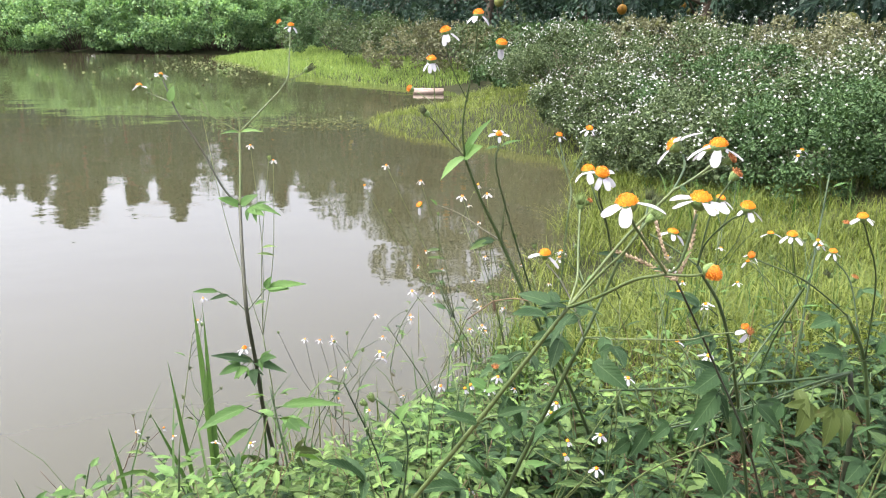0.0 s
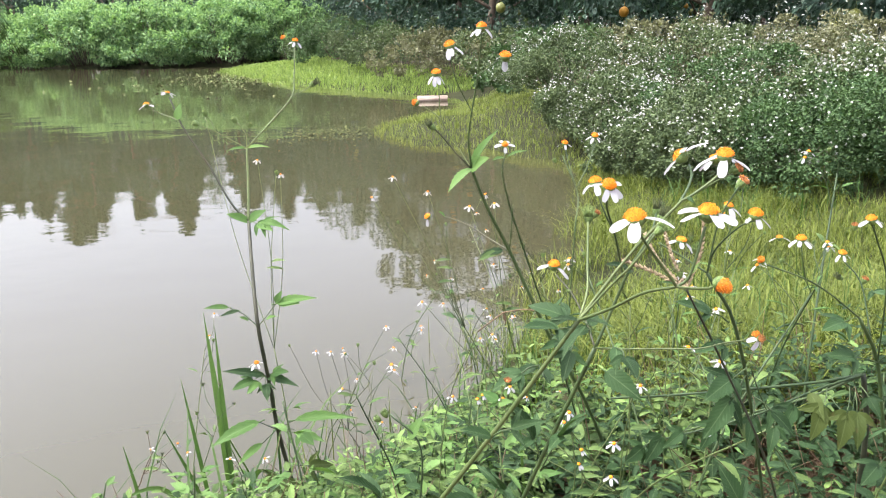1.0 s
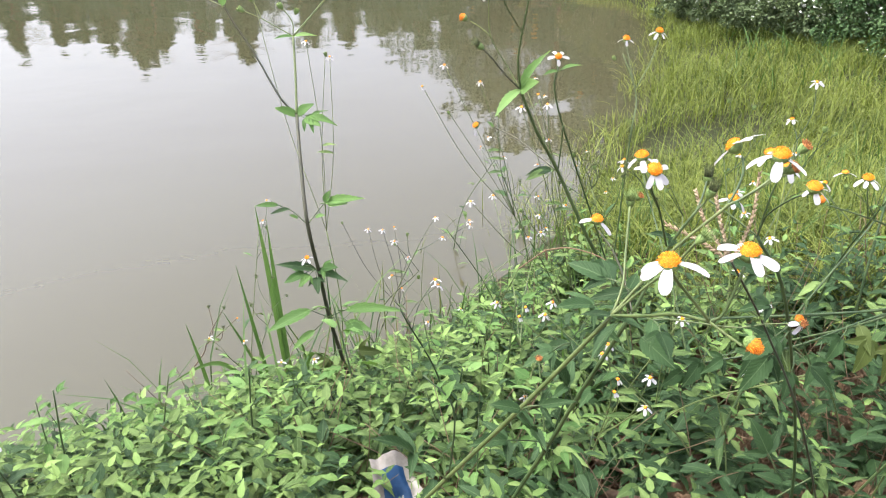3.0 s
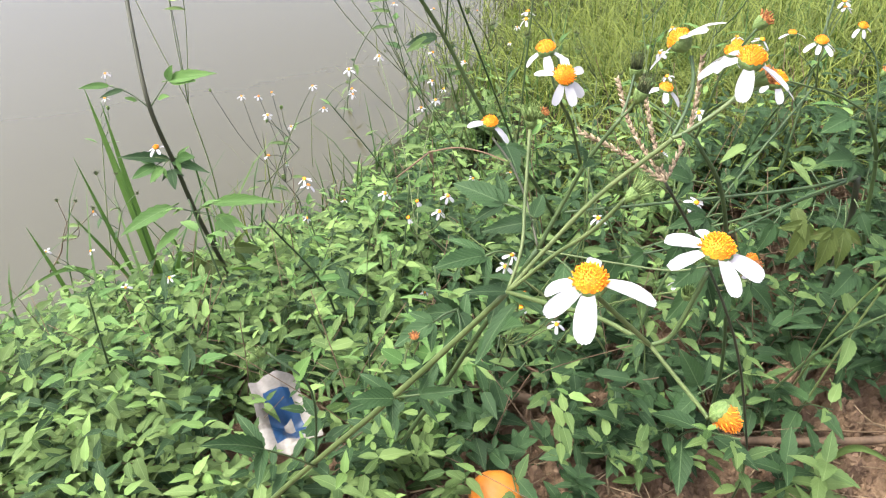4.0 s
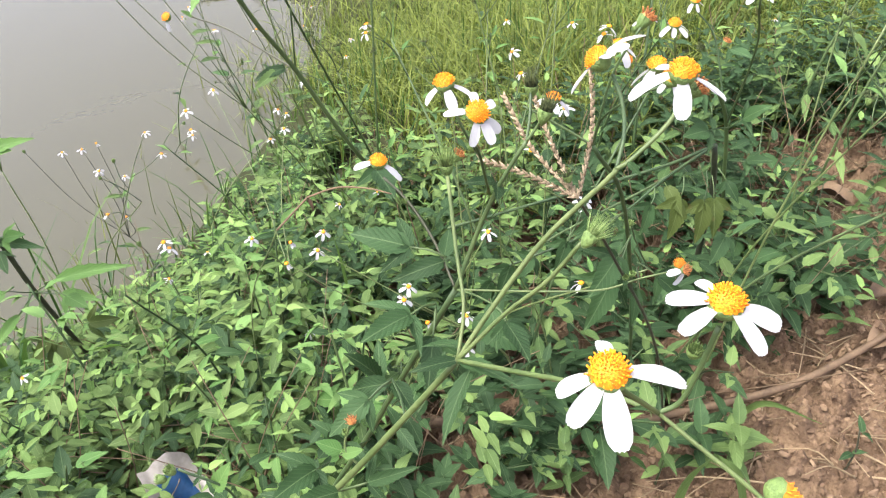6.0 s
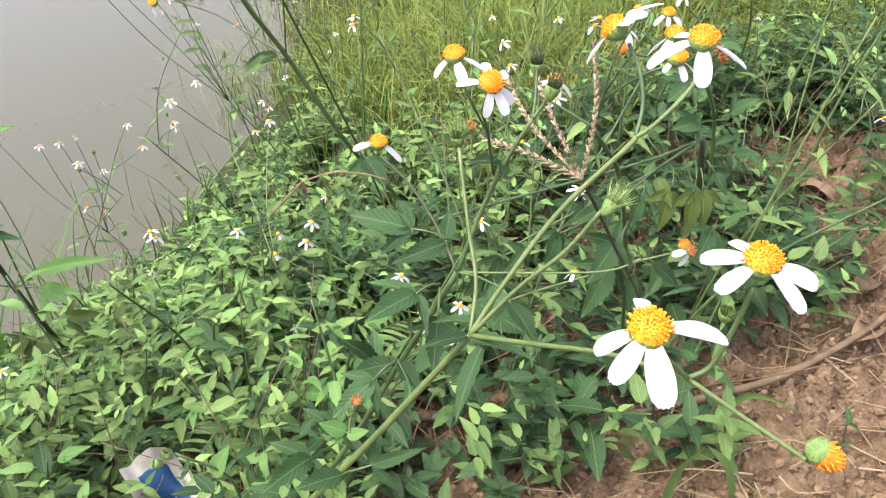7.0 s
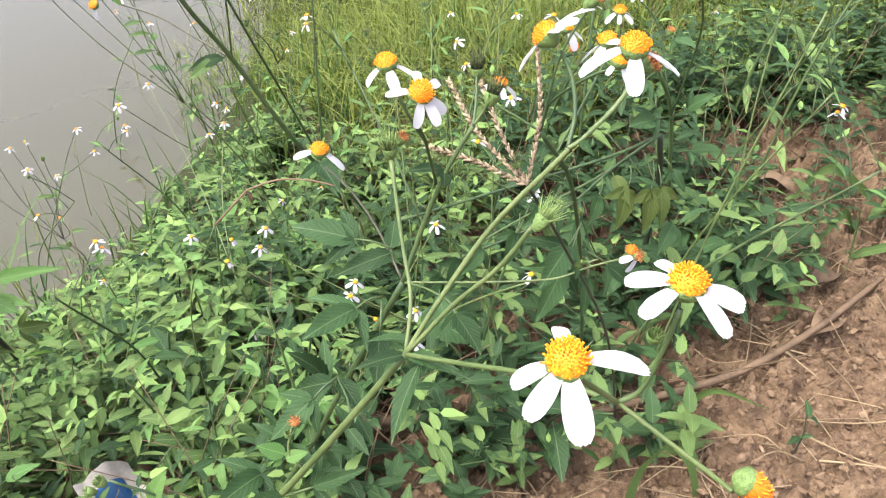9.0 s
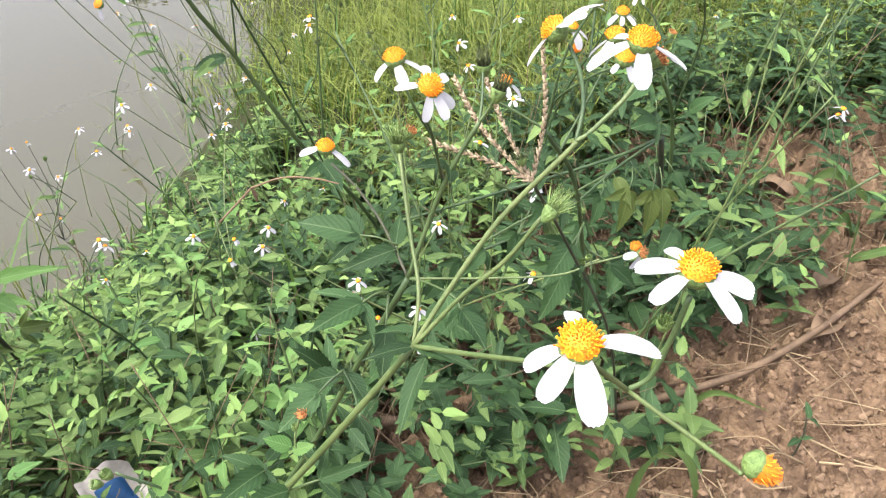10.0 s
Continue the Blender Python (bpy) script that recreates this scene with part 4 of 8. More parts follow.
def seed_spikes(parent, origin, tips, r=0.0021):
    """Finger-grass head: each spike a stalk with two close rows of spikelets."""
    for j, tip in enumerate(tips):
        a, b = np.array(origin), np.array(tip)
        way = b - a
        n = int(np.linalg.norm(way) / 0.0024)
        side = np.cross(way, [0.2, -0.9, 0.3])
        side /= np.linalg.norm(side)
        s = Soup().add(*tube(spline([a, 0.5 * (a + b) + 0.004 * side * (j - 1.5), b], 8), 0.0006, 0.0004, 5))
        line = spline([a, 0.5 * (a + b) + 0.004 * side * (j - 1.5), b], max(4, n // 2))
        u = way / np.linalg.norm(way)
        for i, c in enumerate(line[1:]):
            w = 0.9 * u + 0.42 * side * (1 if i % 2 else -1)
            s.add(*tube([c, c + r * w, c + 2.1 * r * w], 0.0013, 0.0004, 4))
        part("seed_spike", s.mesh("seed_spike", M_SPIKE), parent)

# ---------------------------------------------------------------- the flowering plants nearest to the walk
main = thing("bidens_plant", "flowering bidens with large white petals leaning over the bank", "plant", group="flowering bidens")
stem(main, [(-0.235, 0.676, 0.180), (-0.120, 0.630, 0.440), (0.025, 0.562, 0.691), (0.060, 0.547, 0.751), (0.091, 0.536, 0.803)], 0.0023, 0.0015, M_STEM_LIGHT, "stem")
stem(main, [(0.091, 0.536, 0.803), (0.107, 0.505, 0.823), (0.121, 0.473, 0.845), (0.133, 0.445, 0.858)], 0.0012, 0.0009, M_STEM_LIGHT, "branch")
stem(main, [(0.133, 0.445, 0.858), (0.136, 0.424, 0.864), (0.138, 0.406, 0.870), (0.138, 0.399, 0.873)], 0.0008, 0.0007, M_STEM_LIGHT, "branch")
stem(main, [(0.133, 0.445, 0.858), (0.139, 0.443, 0.864), (0.143, 0.443, 0.878), (0.147, 0.444, 0.895)], 0.0009, 0.0009, M_STEM, "branch")
stem(main, [(0.133, 0.445, 0.858), (0.125, 0.442, 0.869), (0.110, 0.437, 0.889), (0.104, 0.432, 0.900)], 0.0009, 0.0009, M_STEM_LIGHT, "branch")
flower(main, (0.103, 0.431, 0.904), (-0.14, -0.1, 1), 0.006, petals=((-20, 1.16, 4), (-107, 1.16, 10), (-148, 1.0, 10), (170, 0.78, 10), (72, 0.6, 4)), length=0.0146)
flower(main, (0.149, 0.446, 0.903), (0.02, -0.04, 1), 0.0059, petals=((-38, 0.92, 8), (-84, 1.02, 8), (192, 0.90, 2), (156, 0.88, 0), (103, 0.55, 2)), length=0.0146)
spent(main, (0.142, 0.399, 0.875), (0.62, -0.55, -0.36), 0.0043, disc=DISC_BALL, cup=CUP_SMALL, label="withered orange flower head")
leaf(main, (0.132, 0.447, 0.859), (0.124, 0.447, 0.862), "narrow", M_LEAF, (0, -0.5, 1))
leaf(main, (0.140, 0.444, 0.865), (0.146, 0.446, 0.875), "narrow", M_LEAF_BRIGHT, (-0.6, -0.5, 0.5))
spent(main, (0.144, 0.448, 0.882), (0, -0.2, 1), 0.0028, tips=NEEDLES_BUD, cup=CUP_LONG, label="closed green bud")
stem(main, [(0.091, 0.536, 0.803), (0.107, 0.540, 0.824), (0.132, 0.543, 0.856), (0.157, 0.538, 0.886), (0.160, 0.538, 0.890)], 0.0012, 0.0011, M_STEM_LIGHT, "branch")
stem(main, [(0.160, 0.538, 0.890), (0.166, 0.538, 0.893), (0.180, 0.541, 0.902), (0.188, 0.545, 0.908), (0.192, 0.551, 0.914)], 0.001, 0.0009, M_STEM_LIGHT, "branch")
stem(main, [(0.160, 0.538, 0.890), (0.168, 0.549, 0.898), (0.175, 0.566, 0.903), (0.177, 0.580, 0.908)], 0.0009, 0.0009, M_STEM, "branch")
flower(main, (0.194, 0.554, 0.919), (0.04, -0.08, 1), 0.006, petals=((-112, 1.05, 30), (-44, 1.1, 22), (166, 1.25, 18), (40, 0.7), (115, 0.6)), length=0.0148)
flower(main, (0.172, 0.585, 0.914), (-0.55, 0.55, 0.55), 0.0056, petals=((-5, 1.15), (-70, 0.9), (180, 1.0), (-40, 0.8)), droop=4, length=0.0145)
flower(main, (0.193, 0.572, 0.914), (-0.2, 0.1, 1), 0.0042, petals=((160, 1.0), (210, 0.9)), droop=25, length=0.011, disc=DISC_B)
spent(main, (0.204, 0.556, 0.909), (0.7, -0.2, 0.5), 0.0036, disc=DISC_BROWN, cup=CUP_LONG, label="withered brown flower head")
stem(main, [(0.168, 0.538, 0.894), (0.187, 0.547, 0.902), (0.200, 0.553, 0.906)], 0.0006, 0.0005, M_STEM_LIGHT, "branch")
leaf(main, (0.164, 0.537, 0.893), (0.167, 0.530, 0.891), "weed", M_LEAF, (0, -0.8, 0.6))
stem(main, [(0.091, 0.536, 0.803), (0.111, 0.532, 0.829), (0.127, 0.525, 0.850), (0.139, 0.521, 0.871)], 0.001, 0.0009, M_STEM_LIGHT, "branch")
spent(main, (0.142, 0.519, 0.875), (0.75, 0.25, 0.6), 0.0033, tips=NEEDLES, cup=CUP_LONG, label="green seed head")
stem(main, [(0.091, 0.536, 0.803), (0.099, 0.551, 0.820), (0.102, 0.570, 0.836), (0.106, 0.595, 0.862)], 0.0009, 0.0009, M_STEM_LIGHT, "branch")
spent(main, (0.107, 0.600, 0.865), (-0.05, 0.1, 1), 0.0034, tips=NEEDLES, cup=CUP_LONG, label="green seed head")
spent(main, (0.114, 0.603, 0.867), (0.5, 0, 0.8), 0.0024, disc=DISC_BROWN, label="withered reddish brown flower head")
leaf(main, (0.091, 0.536, 0.803), (0.069, 0.534, 0.809), "narrow", M_LEAF, (0, -0.2, 1), wide=1.25)
leaf(main, (0.091, 0.536, 0.803), (0.108, 0.511, 0.815), "narrow", M_LEAF, (0, -0.2, 1))
leaf(main, (0.095, 0.530, 0.801), (0.071, 0.507, 0.791), "narrow", M_LEAF, (-0.8, -0.5, 0.4), wide=1.1)
leaf(main, (0.097, 0.539, 0.806), (0.078, 0.558, 0.801), "narrow", M_LEAF, (0, 0, 1), wide=0.9)
leaf(main, (0.068, 0.583, 0.747), (0.029, 0.566, 0.736), "ovate", M_LEAF, (-0.3, -0.5, 0.8))
leaf(main, (0.066, 0.582, 0.745), (0.041, 0.596, 0.734), "ovate_b", M_LEAF, (0, -0.5, 0.8))
leaf(main, (0.069, 0.582, 0.746), (0.075, 0.563, 0.743), "ovate", M_LEAF, (0.3, -0.6, 0.7), wide=1.1)
stem(main, [(0.068, 0.555, 0.750), (0.069, 0.569, 0.748), (0.068, 0.583, 0.747)], 0.0007, 0.0005, M_STEM, "leaf_stalk")
leaf(main, (0.030, 0.557, 0.699), (0.067, 0.541, 0.723), "ovate_b", M_LEAF, (0, -0.6, 0.8), wide=0.7)
leaf(main, (0.028, 0.557, 0.698), (0.006, 0.547, 0.713), "ovate", M_LEAF, (0, -0.4, 1), wide=0.9)
stem(main, [(0.042, 0.555, 0.717), (0.036, 0.561, 0.728), (0.041, 0.567, 0.741)], 0.0007, 0.0006, M_STEM_LIGHT, "branch")
leaf(main, (0.034, 0.561, 0.727), (0.022, 0.566, 0.733), "ovate", M_LEAF_YOUNG, (0, -0.6, 0.8), wide=1.3)
leaf(main, (0.034, 0.560, 0.725), (0.044, 0.556, 0.730), "ovate", M_LEAF_YOUNG, (0, -0.6, 0.8), wide=1.2)
leaf(main, (0.032, 0.560, 0.725), (0.027, 0.558, 0.724), "ovate", M_LEAF_YOUNG, (0, -0.6, 0.8), wide=1.3)
spent(main, (0.042, 0.567, 0.741), (0, 0, 1), 0.0026, disc=DISC_BROWN, cup=CUP, label="small purplish bud")
spent(main, (0.038, 0.565, 0.737), (0.4, 0, 1), 0.002, tips=NEEDLES_BUD, cup=CUP_LONG)
leaf(main, (-0.035, 0.590, 0.585), (-0.084, 0.552, 0.677), "ovate_b", M_LEAF, (0, -0.2, 1), wide=0.8)
stem(main, [(-0.035, 0.590, 0.585), (-0.029, 0.591, 0.668), (-0.055, 0.600, 0.697)], 0.0009, 0.0008, M_STEM, "branch")
spent(main, (-0.060, 0.600, 0.699), (-0.4, 0, 0.8), 0.0034, tips=NEEDLES_BUD, cup=CUP_LONG)
spent(main, (-0.067, 0.599, 0.694), (-0.7, 0, 0.4), 0.003, tips=NEEDLES_BUD, cup=CUP_LONG)
leaf(main, (-0.039, 0.594, 0.677), (-0.029, 0.594, 0.697), "ovate", M_LEAF_YOUNG, (-0.4, -0.6, 0.6))

second = thing("bidens_plant", "flowering bidens with dark buds, toothed leaves and daisy-like heads", "plant", group="flowering bidens")
stem(second, [(-0.030, 0.828, 0.170), (0.020, 0.780, 0.360), (0.067, 0.720, 0.528), (0.085, 0.700, 0.592), (0.127, 0.657, 0.730)], 0.0027, 0.0020, M_STEM, "stem")
stem(second, [(0.127, 0.657, 0.730), (0.143, 0.661, 0.769), (0.155, 0.657, 0.804), (0.170, 0.655, 0.832)], 0.0016, 0.0012, M_STEM, "branch")
stem(second, [(0.170, 0.655, 0.832), (0.176, 0.666, 0.840), (0.181, 0.678, 0.850)], 0.0009, 0.0008, M_STEM, "branch")
stem(second, [(0.170, 0.655, 0.832), (0.176, 0.655, 0.840), (0.178, 0.651, 0.850)], 0.0009, 0.0008, M_STEM, "branch")
spent(second, (0.182, 0.680, 0.852), (0, 0.1, 1), 0.0042, tips=NEEDLES_MID, cup=CUP_LONG, label="dark green bud with needle tips")
spent(second, (0.179, 0.651, 0.852), (0.35, 0.1, 0.9), 0.0045, tips=NEEDLES_MID, cup=CUP_LONG, label="dark green bud with needle tips")
stem(second, [(0.150, 0.660, 0.797), (0.136, 0.636, 0.841), (0.124, 0.613, 0.868), (0.122, 0.601, 0.883)], 0.0009, 0.0008, M_STEM, "branch")
flower(second, (0.122, 0.599, 0.890), (0.08, -0.55, 0.85), 0.0056, petals=((-40, 0.9), (-105, 1.0), (-70, 1.05), (160, 1.0), (85, 0.85), (30, 0.8)), droop=8, length=0.0112)
stem(second, [(0.136, 0.636, 0.841), (0.126, 0.633, 0.861), (0.120, 0.637, 0.878)], 0.0008, 0.0007, M_STEM, "branch")
flower(second, (0.119, 0.640, 0.885), (-0.15, 0.1, 1), 0.0052, petals=((-30, 1.0), (-95, 1.0), (180, 0.9)), droop=28, length=0.0115)
stem(second, [(0.127, 0.657, 0.730), (0.122, 0.687, 0.748), (0.112, 0.709, 0.766), (0.100, 0.725, 0.778)], 0.0009, 0.0008, M_STEM_DARK, "branch")
flower(second, (0.099, 0.732, 0.786), (0.05, -0.1, 1), 0.0056, petals=((165, 1.1), (-35, 1.2), (80, 0.8)), droop=22, length=0.0125)
spent(second, (0.110, 0.711, 0.767), (-0.6, 0, 0.7), 0.0022, tips=NEEDLES_BUD, cup=CUP_LONG)
leaf(second, (0.126, 0.673, 0.744), (0.071, 0.699, 0.761), "ovate", M_LEAF, (-0.1, -0.45, 1))
leaf(second, (0.124, 0.672, 0.742), (0.089, 0.668, 0.741), "ovate_b", M_LEAF, (0, -0.6, 0.8))
leaf(second, (0.125, 0.674, 0.744), (0.134, 0.690, 0.754), "ovate", M_LEAF, (0, -0.6, 0.8), wide=1.1)
stem(second, [(0.127, 0.657, 0.730), (0.126, 0.668, 0.735), (0.125, 0.673, 0.744)], 0.0008, 0.0006, M_STEM, "leaf_stalk")
leaf(second, (0.139, 0.624, 0.744), (0.148, 0.581, 0.739), "ovate", M_LEAF, (0.35, -0.55, 0.75), wide=1.15)
leaf(second, (0.139, 0.624, 0.744), (0.132, 0.595, 0.740), "ovate_b", M_LEAF, (-0.2, -0.6, 0.7))
stem(second, [(0.127, 0.657, 0.730), (0.134, 0.643, 0.736), (0.139, 0.624, 0.744)], 0.0008, 0.0006, M_STEM, "leaf_stalk")
leaf(second, (0.154, 0.662, 0.803), (0.136, 0.658, 0.813), "ovate_b", M_LEAF, (0, -0.4, 1))
leaf(second, (0.155, 0.661, 0.803), (0.150, 0.642, 0.808), "ovate", M_LEAF, (0, -0.8, 0.5))
stem(second, [(0.127, 0.657, 0.730), (0.141, 0.649, 0.732), (0.175, 0.625, 0.742), (0.204, 0.610, 0.748), (0.224, 0.605, 0.755), (0.244, 0.601, 0.759)], 0.0007, 0.0006, M_STEM_LIGHT, "branch")
spent(second, (0.248, 0.602, 0.762), (0.1, -0.1, 1), 0.0034, disc=DISC_ORANGE, cup=CUP, label="fading orange head")
flower(second, (0.250, 0.598, 0.761), (0.3, -0.5, 0.3), 0.003, petals=((-80, 1.0), (-140, 0.9), (-10, 0.8)), droop=30, length=0.0095, disc=DISC_BROWN)
spent(second, (0.214, 0.603, 0.761), (-0.3, -0.3, 0.8), 0.002, tips=NEEDLES_BUD, cup=CUP_LONG)
spent(second, (0.219, 0.604, 0.762), (0.2, -0.3, 0.8), 0.002, tips=NEEDLES_BUD, cup=CUP_LONG)
leaf(second, (0.214, 0.603, 0.760), (0.211, 0.597, 0.756), "weed", M_LEAF, (0, -0.9, 0.4))
leaf(second, (0.060, 0.725, 0.500), (0.034, 0.659, 0.613), "ovate", M_LEAF, (0, -0.4, 1))
leaf(second, (0.067, 0.720, 0.520), (-0.011, 0.643, 0.592), "ovate_b", M_LEAF, (0, -0.4, 1))
leaf(second, (0.103, 0.618, 0.760), (0.057, 0.583, 0.785), "ovate", M_LEAF, (0, -0.3, 1), wide=0.8)
leaf(second, (0.103, 0.617, 0.758), (0.087, 0.580, 0.736), "ovate", M_LEAF, (-0.3, -0.9, 0.3), wide=0.9)
leaf(second, (0.135, 0.646, 0.712), (0.161, 0.621, 0.699), "ovate", M_LEAF, (0.1, -0.9, 0.5), wide=1.1)
leaf(second, (0.085, 0.700, 0.592), (0.065, 0.688, 0.661), "ovate_b", M_LEAF, (0, -0.3, 1))
leaf(second, (0.085, 0.700, 0.580), (0.112, 0.644, 0.678), "ovate", M_LEAF, (0, -0.3, 1))

third = thing("bidens_plant", "flowering bidens with open heads and forked stems", "plant", group="flowering bidens")
stem(third, [(0.400, 0.860, 0.240), (0.360, 0.800, 0.450), (0.284, 0.726, 0.702), (0.240, 0.708, 0.783)], 0.0022, 0.0015, M_STEM, "stem")
stem(third, [(0.240, 0.708, 0.783), (0.244, 0.704, 0.806), (0.254, 0.680, 0.833), (0.263, 0.668, 0.843)], 0.0009, 0.0008, M_STEM, "branch")
flower(third, (0.264, 0.666, 0.849), (0.1, -0.1, 1), 0.006, petals=((-20, 1.1), (200, 0.6), (-80, 0.9)), droop=34, length=0.012)
stem(third, [(0.240, 0.708, 0.783), (0.242, 0.705, 0.809), (0.247, 0.703, 0.839), (0.260, 0.700, 0.867)], 0.0009, 0.0008, M_STEM, "branch")
spent(third, (0.264, 0.702, 0.871), (0.6, 0, 0.7), 0.0046, disc=DISC_BROWN, cup=CUP_LONG, label="fading orange brown flower head")
stem(third, [(0.240, 0.708, 0.783), (0.219, 0.722, 0.796), (0.200, 0.735, 0.806)], 0.0009, 0.0008, M_STEM, "branch")
flower(third, (0.222, 0.735, 0.808), (0.2, 0, 1), 0.0052, petals=((-30, 1.0), (180, 0.8), (-100, 0.9)), droop=20, length=0.012, disc=DISC_B)
flower(third, (0.261, 0.725, 0.844), (0.3, -0.1, 1), 0.0046, petals=((-10, 1.1), (-70, 1.0)), droop=20, length=0.012, disc=DISC_B)
leaf(third, (0.270, 0.723, 0.727), (0.217, 0.720, 0.755), "ovate", M_LEAF, (0, -0.4, 1), wide=0.8)
leaf(third, (0.284, 0.726, 0.702), (0.236, 0.707, 0.709), "ovate_b", M_LEAF, (0, -0.5, 0.9))
leaf(third, (0.294, 0.729, 0.676), (0.242, 0.685, 0.666), "ovate", M_LEAF, (-0.3, -0.8, 0.5))
leaf(third, (0.298, 0.737, 0.666), (0.246, 0.692, 0.620), "ovate", M_LEAF, (-0.2, -0.9, 0.35), wide=0.9)
leaf(third, (0.304, 0.729, 0.639), (0.291, 0.698, 0.605), "ovate", M_LEAF, (0.1, -0.9, 0.3), wide=0.9)
leaf(third, (0.304, 0.730, 0.644), (0.341, 0.701, 0.616), "ovate_b", M_LEAF, (0.3, -0.8, 0.5))
leaf(third, (0.288, 0.674, 0.535), (0.260, 0.681, 0.594), "ovate", M_LEAF, (0, -0.6, 0.8))

finger_grass = thing("finger_grass", "dry brown finger grass seed head on a dark stalk", "grass", group="")
stem(finger_grass, [(0.430, 0.800, 0.270), (0.315, 0.697, 0.571), (0.257, 0.688, 0.694), (0.204, 0.652, 0.786)], 0.0013, 0.001, M_STEM_DARK, "stem")
seed_spikes(finger_grass, (0.204, 0.652, 0.786), [(0.188, 0.738, 0.814), (0.199, 0.716, 0.825), (0.154, 0.686, 0.804), (0.232, 0.707, 0.844)])
spent(finger_grass, (0.199, 0.659, 0.800), (-0.2, 0.2, 0.9), 0.0032, tips=NEEDLES_DRY, cup=CUP_LONG, label="dry dark seed head")

tall = thing("bidens_plant", "slender tall bidens with four nodding white flowers", "plant", group="flowering bidens")
stem(tall, [(0.320, 1.330, 0.150), (0.215, 1.160, 0.420), (0.134, 1.040, 0.593), (0.077, 1.012, 0.722), (0.047, 0.989, 0.785), (0.026, 0.979, 0.840)], 0.0029, 0.0019, M_STEM, "stem")
stem(tall, [(0.026, 0.979, 0.840), (0.023, 0.966, 0.885), (0.034, 0.945, 0.957), (0.038, 0.927, 1.005)], 0.0013, 0.0009, M_STEM, "branch")
stem(tall, [(0.034, 0.944, 0.956), (0.048, 0.927, 0.967), (0.058, 0.904, 0.978)], 0.0008, 0.0007, M_STEM, "branch")
flower(tall, (0.038, 0.928, 1.011), (0.0, -0.05, 1), 0.006, petals=((-40, 1.0), (-115, 1.0), (-10, 1.0), (195, 1.0), (90, 0.9)), droop=30, length=0.0125)
flower(tall, (0.001, 0.892, 0.992), (-0.25, -0.1, 0.9), 0.006, petals=((0, 1.05), (-110, 1.1), (-90, 0.9)), droop=34, length=0.013)
flower(tall, (-0.016, 0.997, 0.957), (0.0, -0.1, 1), 0.006, petals=((-20, 1.0), (-70, 1.0), (-110, 1.0), (200, 1.0)), droop=44, length=0.013)
flower(tall, (0.063, 0.901, 0.979), (0.1, -0.2, 1), 0.0062, petals=((-75, 1.0), (-105, 1.0)), droop=70, length=0.0125)
stem(tall, [(0.026, 0.979, 0.840), (0.010, 0.991, 0.865), (-0.010, 0.991, 0.900), (-0.013, 0.993, 0.944)], 0.0008, 0.0007, M_STEM_LIGHT, "branch")
stem(tall, [(-0.010, 0.991, 0.900), (-0.022, 0.994, 0.910), (-0.034, 0.996, 0.917)], 0.0008, 0.0007, M_STEM_LIGHT, "branch")
spent(tall, (-0.042, 0.997, 0.921), (-0.8, 0, 0.5), 0.0044, disc=DISC_ORANGE, cup=CUP, label="fading yellow head")
stem(tall, [(0.026, 0.979, 0.840), (0.010, 0.973, 0.857), (-0.008, 0.969, 0.880), (-0.018, 0.967, 0.891)], 0.0009, 0.0008, M_STEM_DARK, "branch")
spent(tall, (-0.023, 0.969, 0.895), (-0.7, 0, 0.6), 0.0042, tips=NEEDLES_MID, cup=CUP_LONG, label="dark bud")
stem(tall, [(0.001, 0.890, 0.983), (0.008, 0.902, 0.953), (0.028, 0.952, 0.911)], 0.0007, 0.0006, M_STEM, "branch")
leaf(tall, (0.026, 0.979, 0.840), (0.046, 0.958, 0.893), "narrow", M_LEAF_YOUNG, (-0.8, -0.4, 0.3), wide=1.1)
leaf(tall, (0.026, 0.979, 0.840), (-0.005, 0.939, 0.829), "narrow", M_LEAF_YOUNG, (-0.5, -0.7, 0.5), wide=1.2)
leaf(tall, (0.026, 0.979, 0.840), (0.041, 0.948, 0.859), "ovate", M_LEAF_YOUNG, (0, -0.8, 0.5))
leaf(tall, (0.069, 1.024, 0.719), (0.036, 1.016, 0.720), "ovate_b", M_LEAF, (0, -0.5, 0.8))
leaf(tall, (0.065, 1.025, 0.718), (0.036, 1.005, 0.715), "ovate", M_LEAF_BRIGHT, (0, -0.5, 0.8), wide=0.7)
stem(tall, [(0.077, 1.012, 0.722), (0.052, 1.047, 0.730), (0.022, 1.083, 0.742), (-0.009, 1.113, 0.747)], 0.0011, 0.0009, M_STEM_DARK, "branch")
flower(tall, (-0.035, 1.133, 0.743), (-0.5, -0.3, 0.7), 0.005, petals=((170, 1), (220, 1)), droop=40, length=0.012, disc=DISC_B)
leaf(tall, (-0.009, 1.113, 0.747), (-0.017, 1.110, 0.757), "ovate", M_LEAF_YOUNG, (0, -0.5, 1))
stem(tall, [(0.077, 1.012, 0.722), (0.079, 1.004, 0.755), (0.080, 0.993, 0.790)], 0.001, 0.0008, M_STEM, "branch")
leaf(tall, (0.140, 1.042, 0.590), (0.155, 0.966, 0.589), "ovate", M_LEAF, (0.2, -0.7, 0.6))

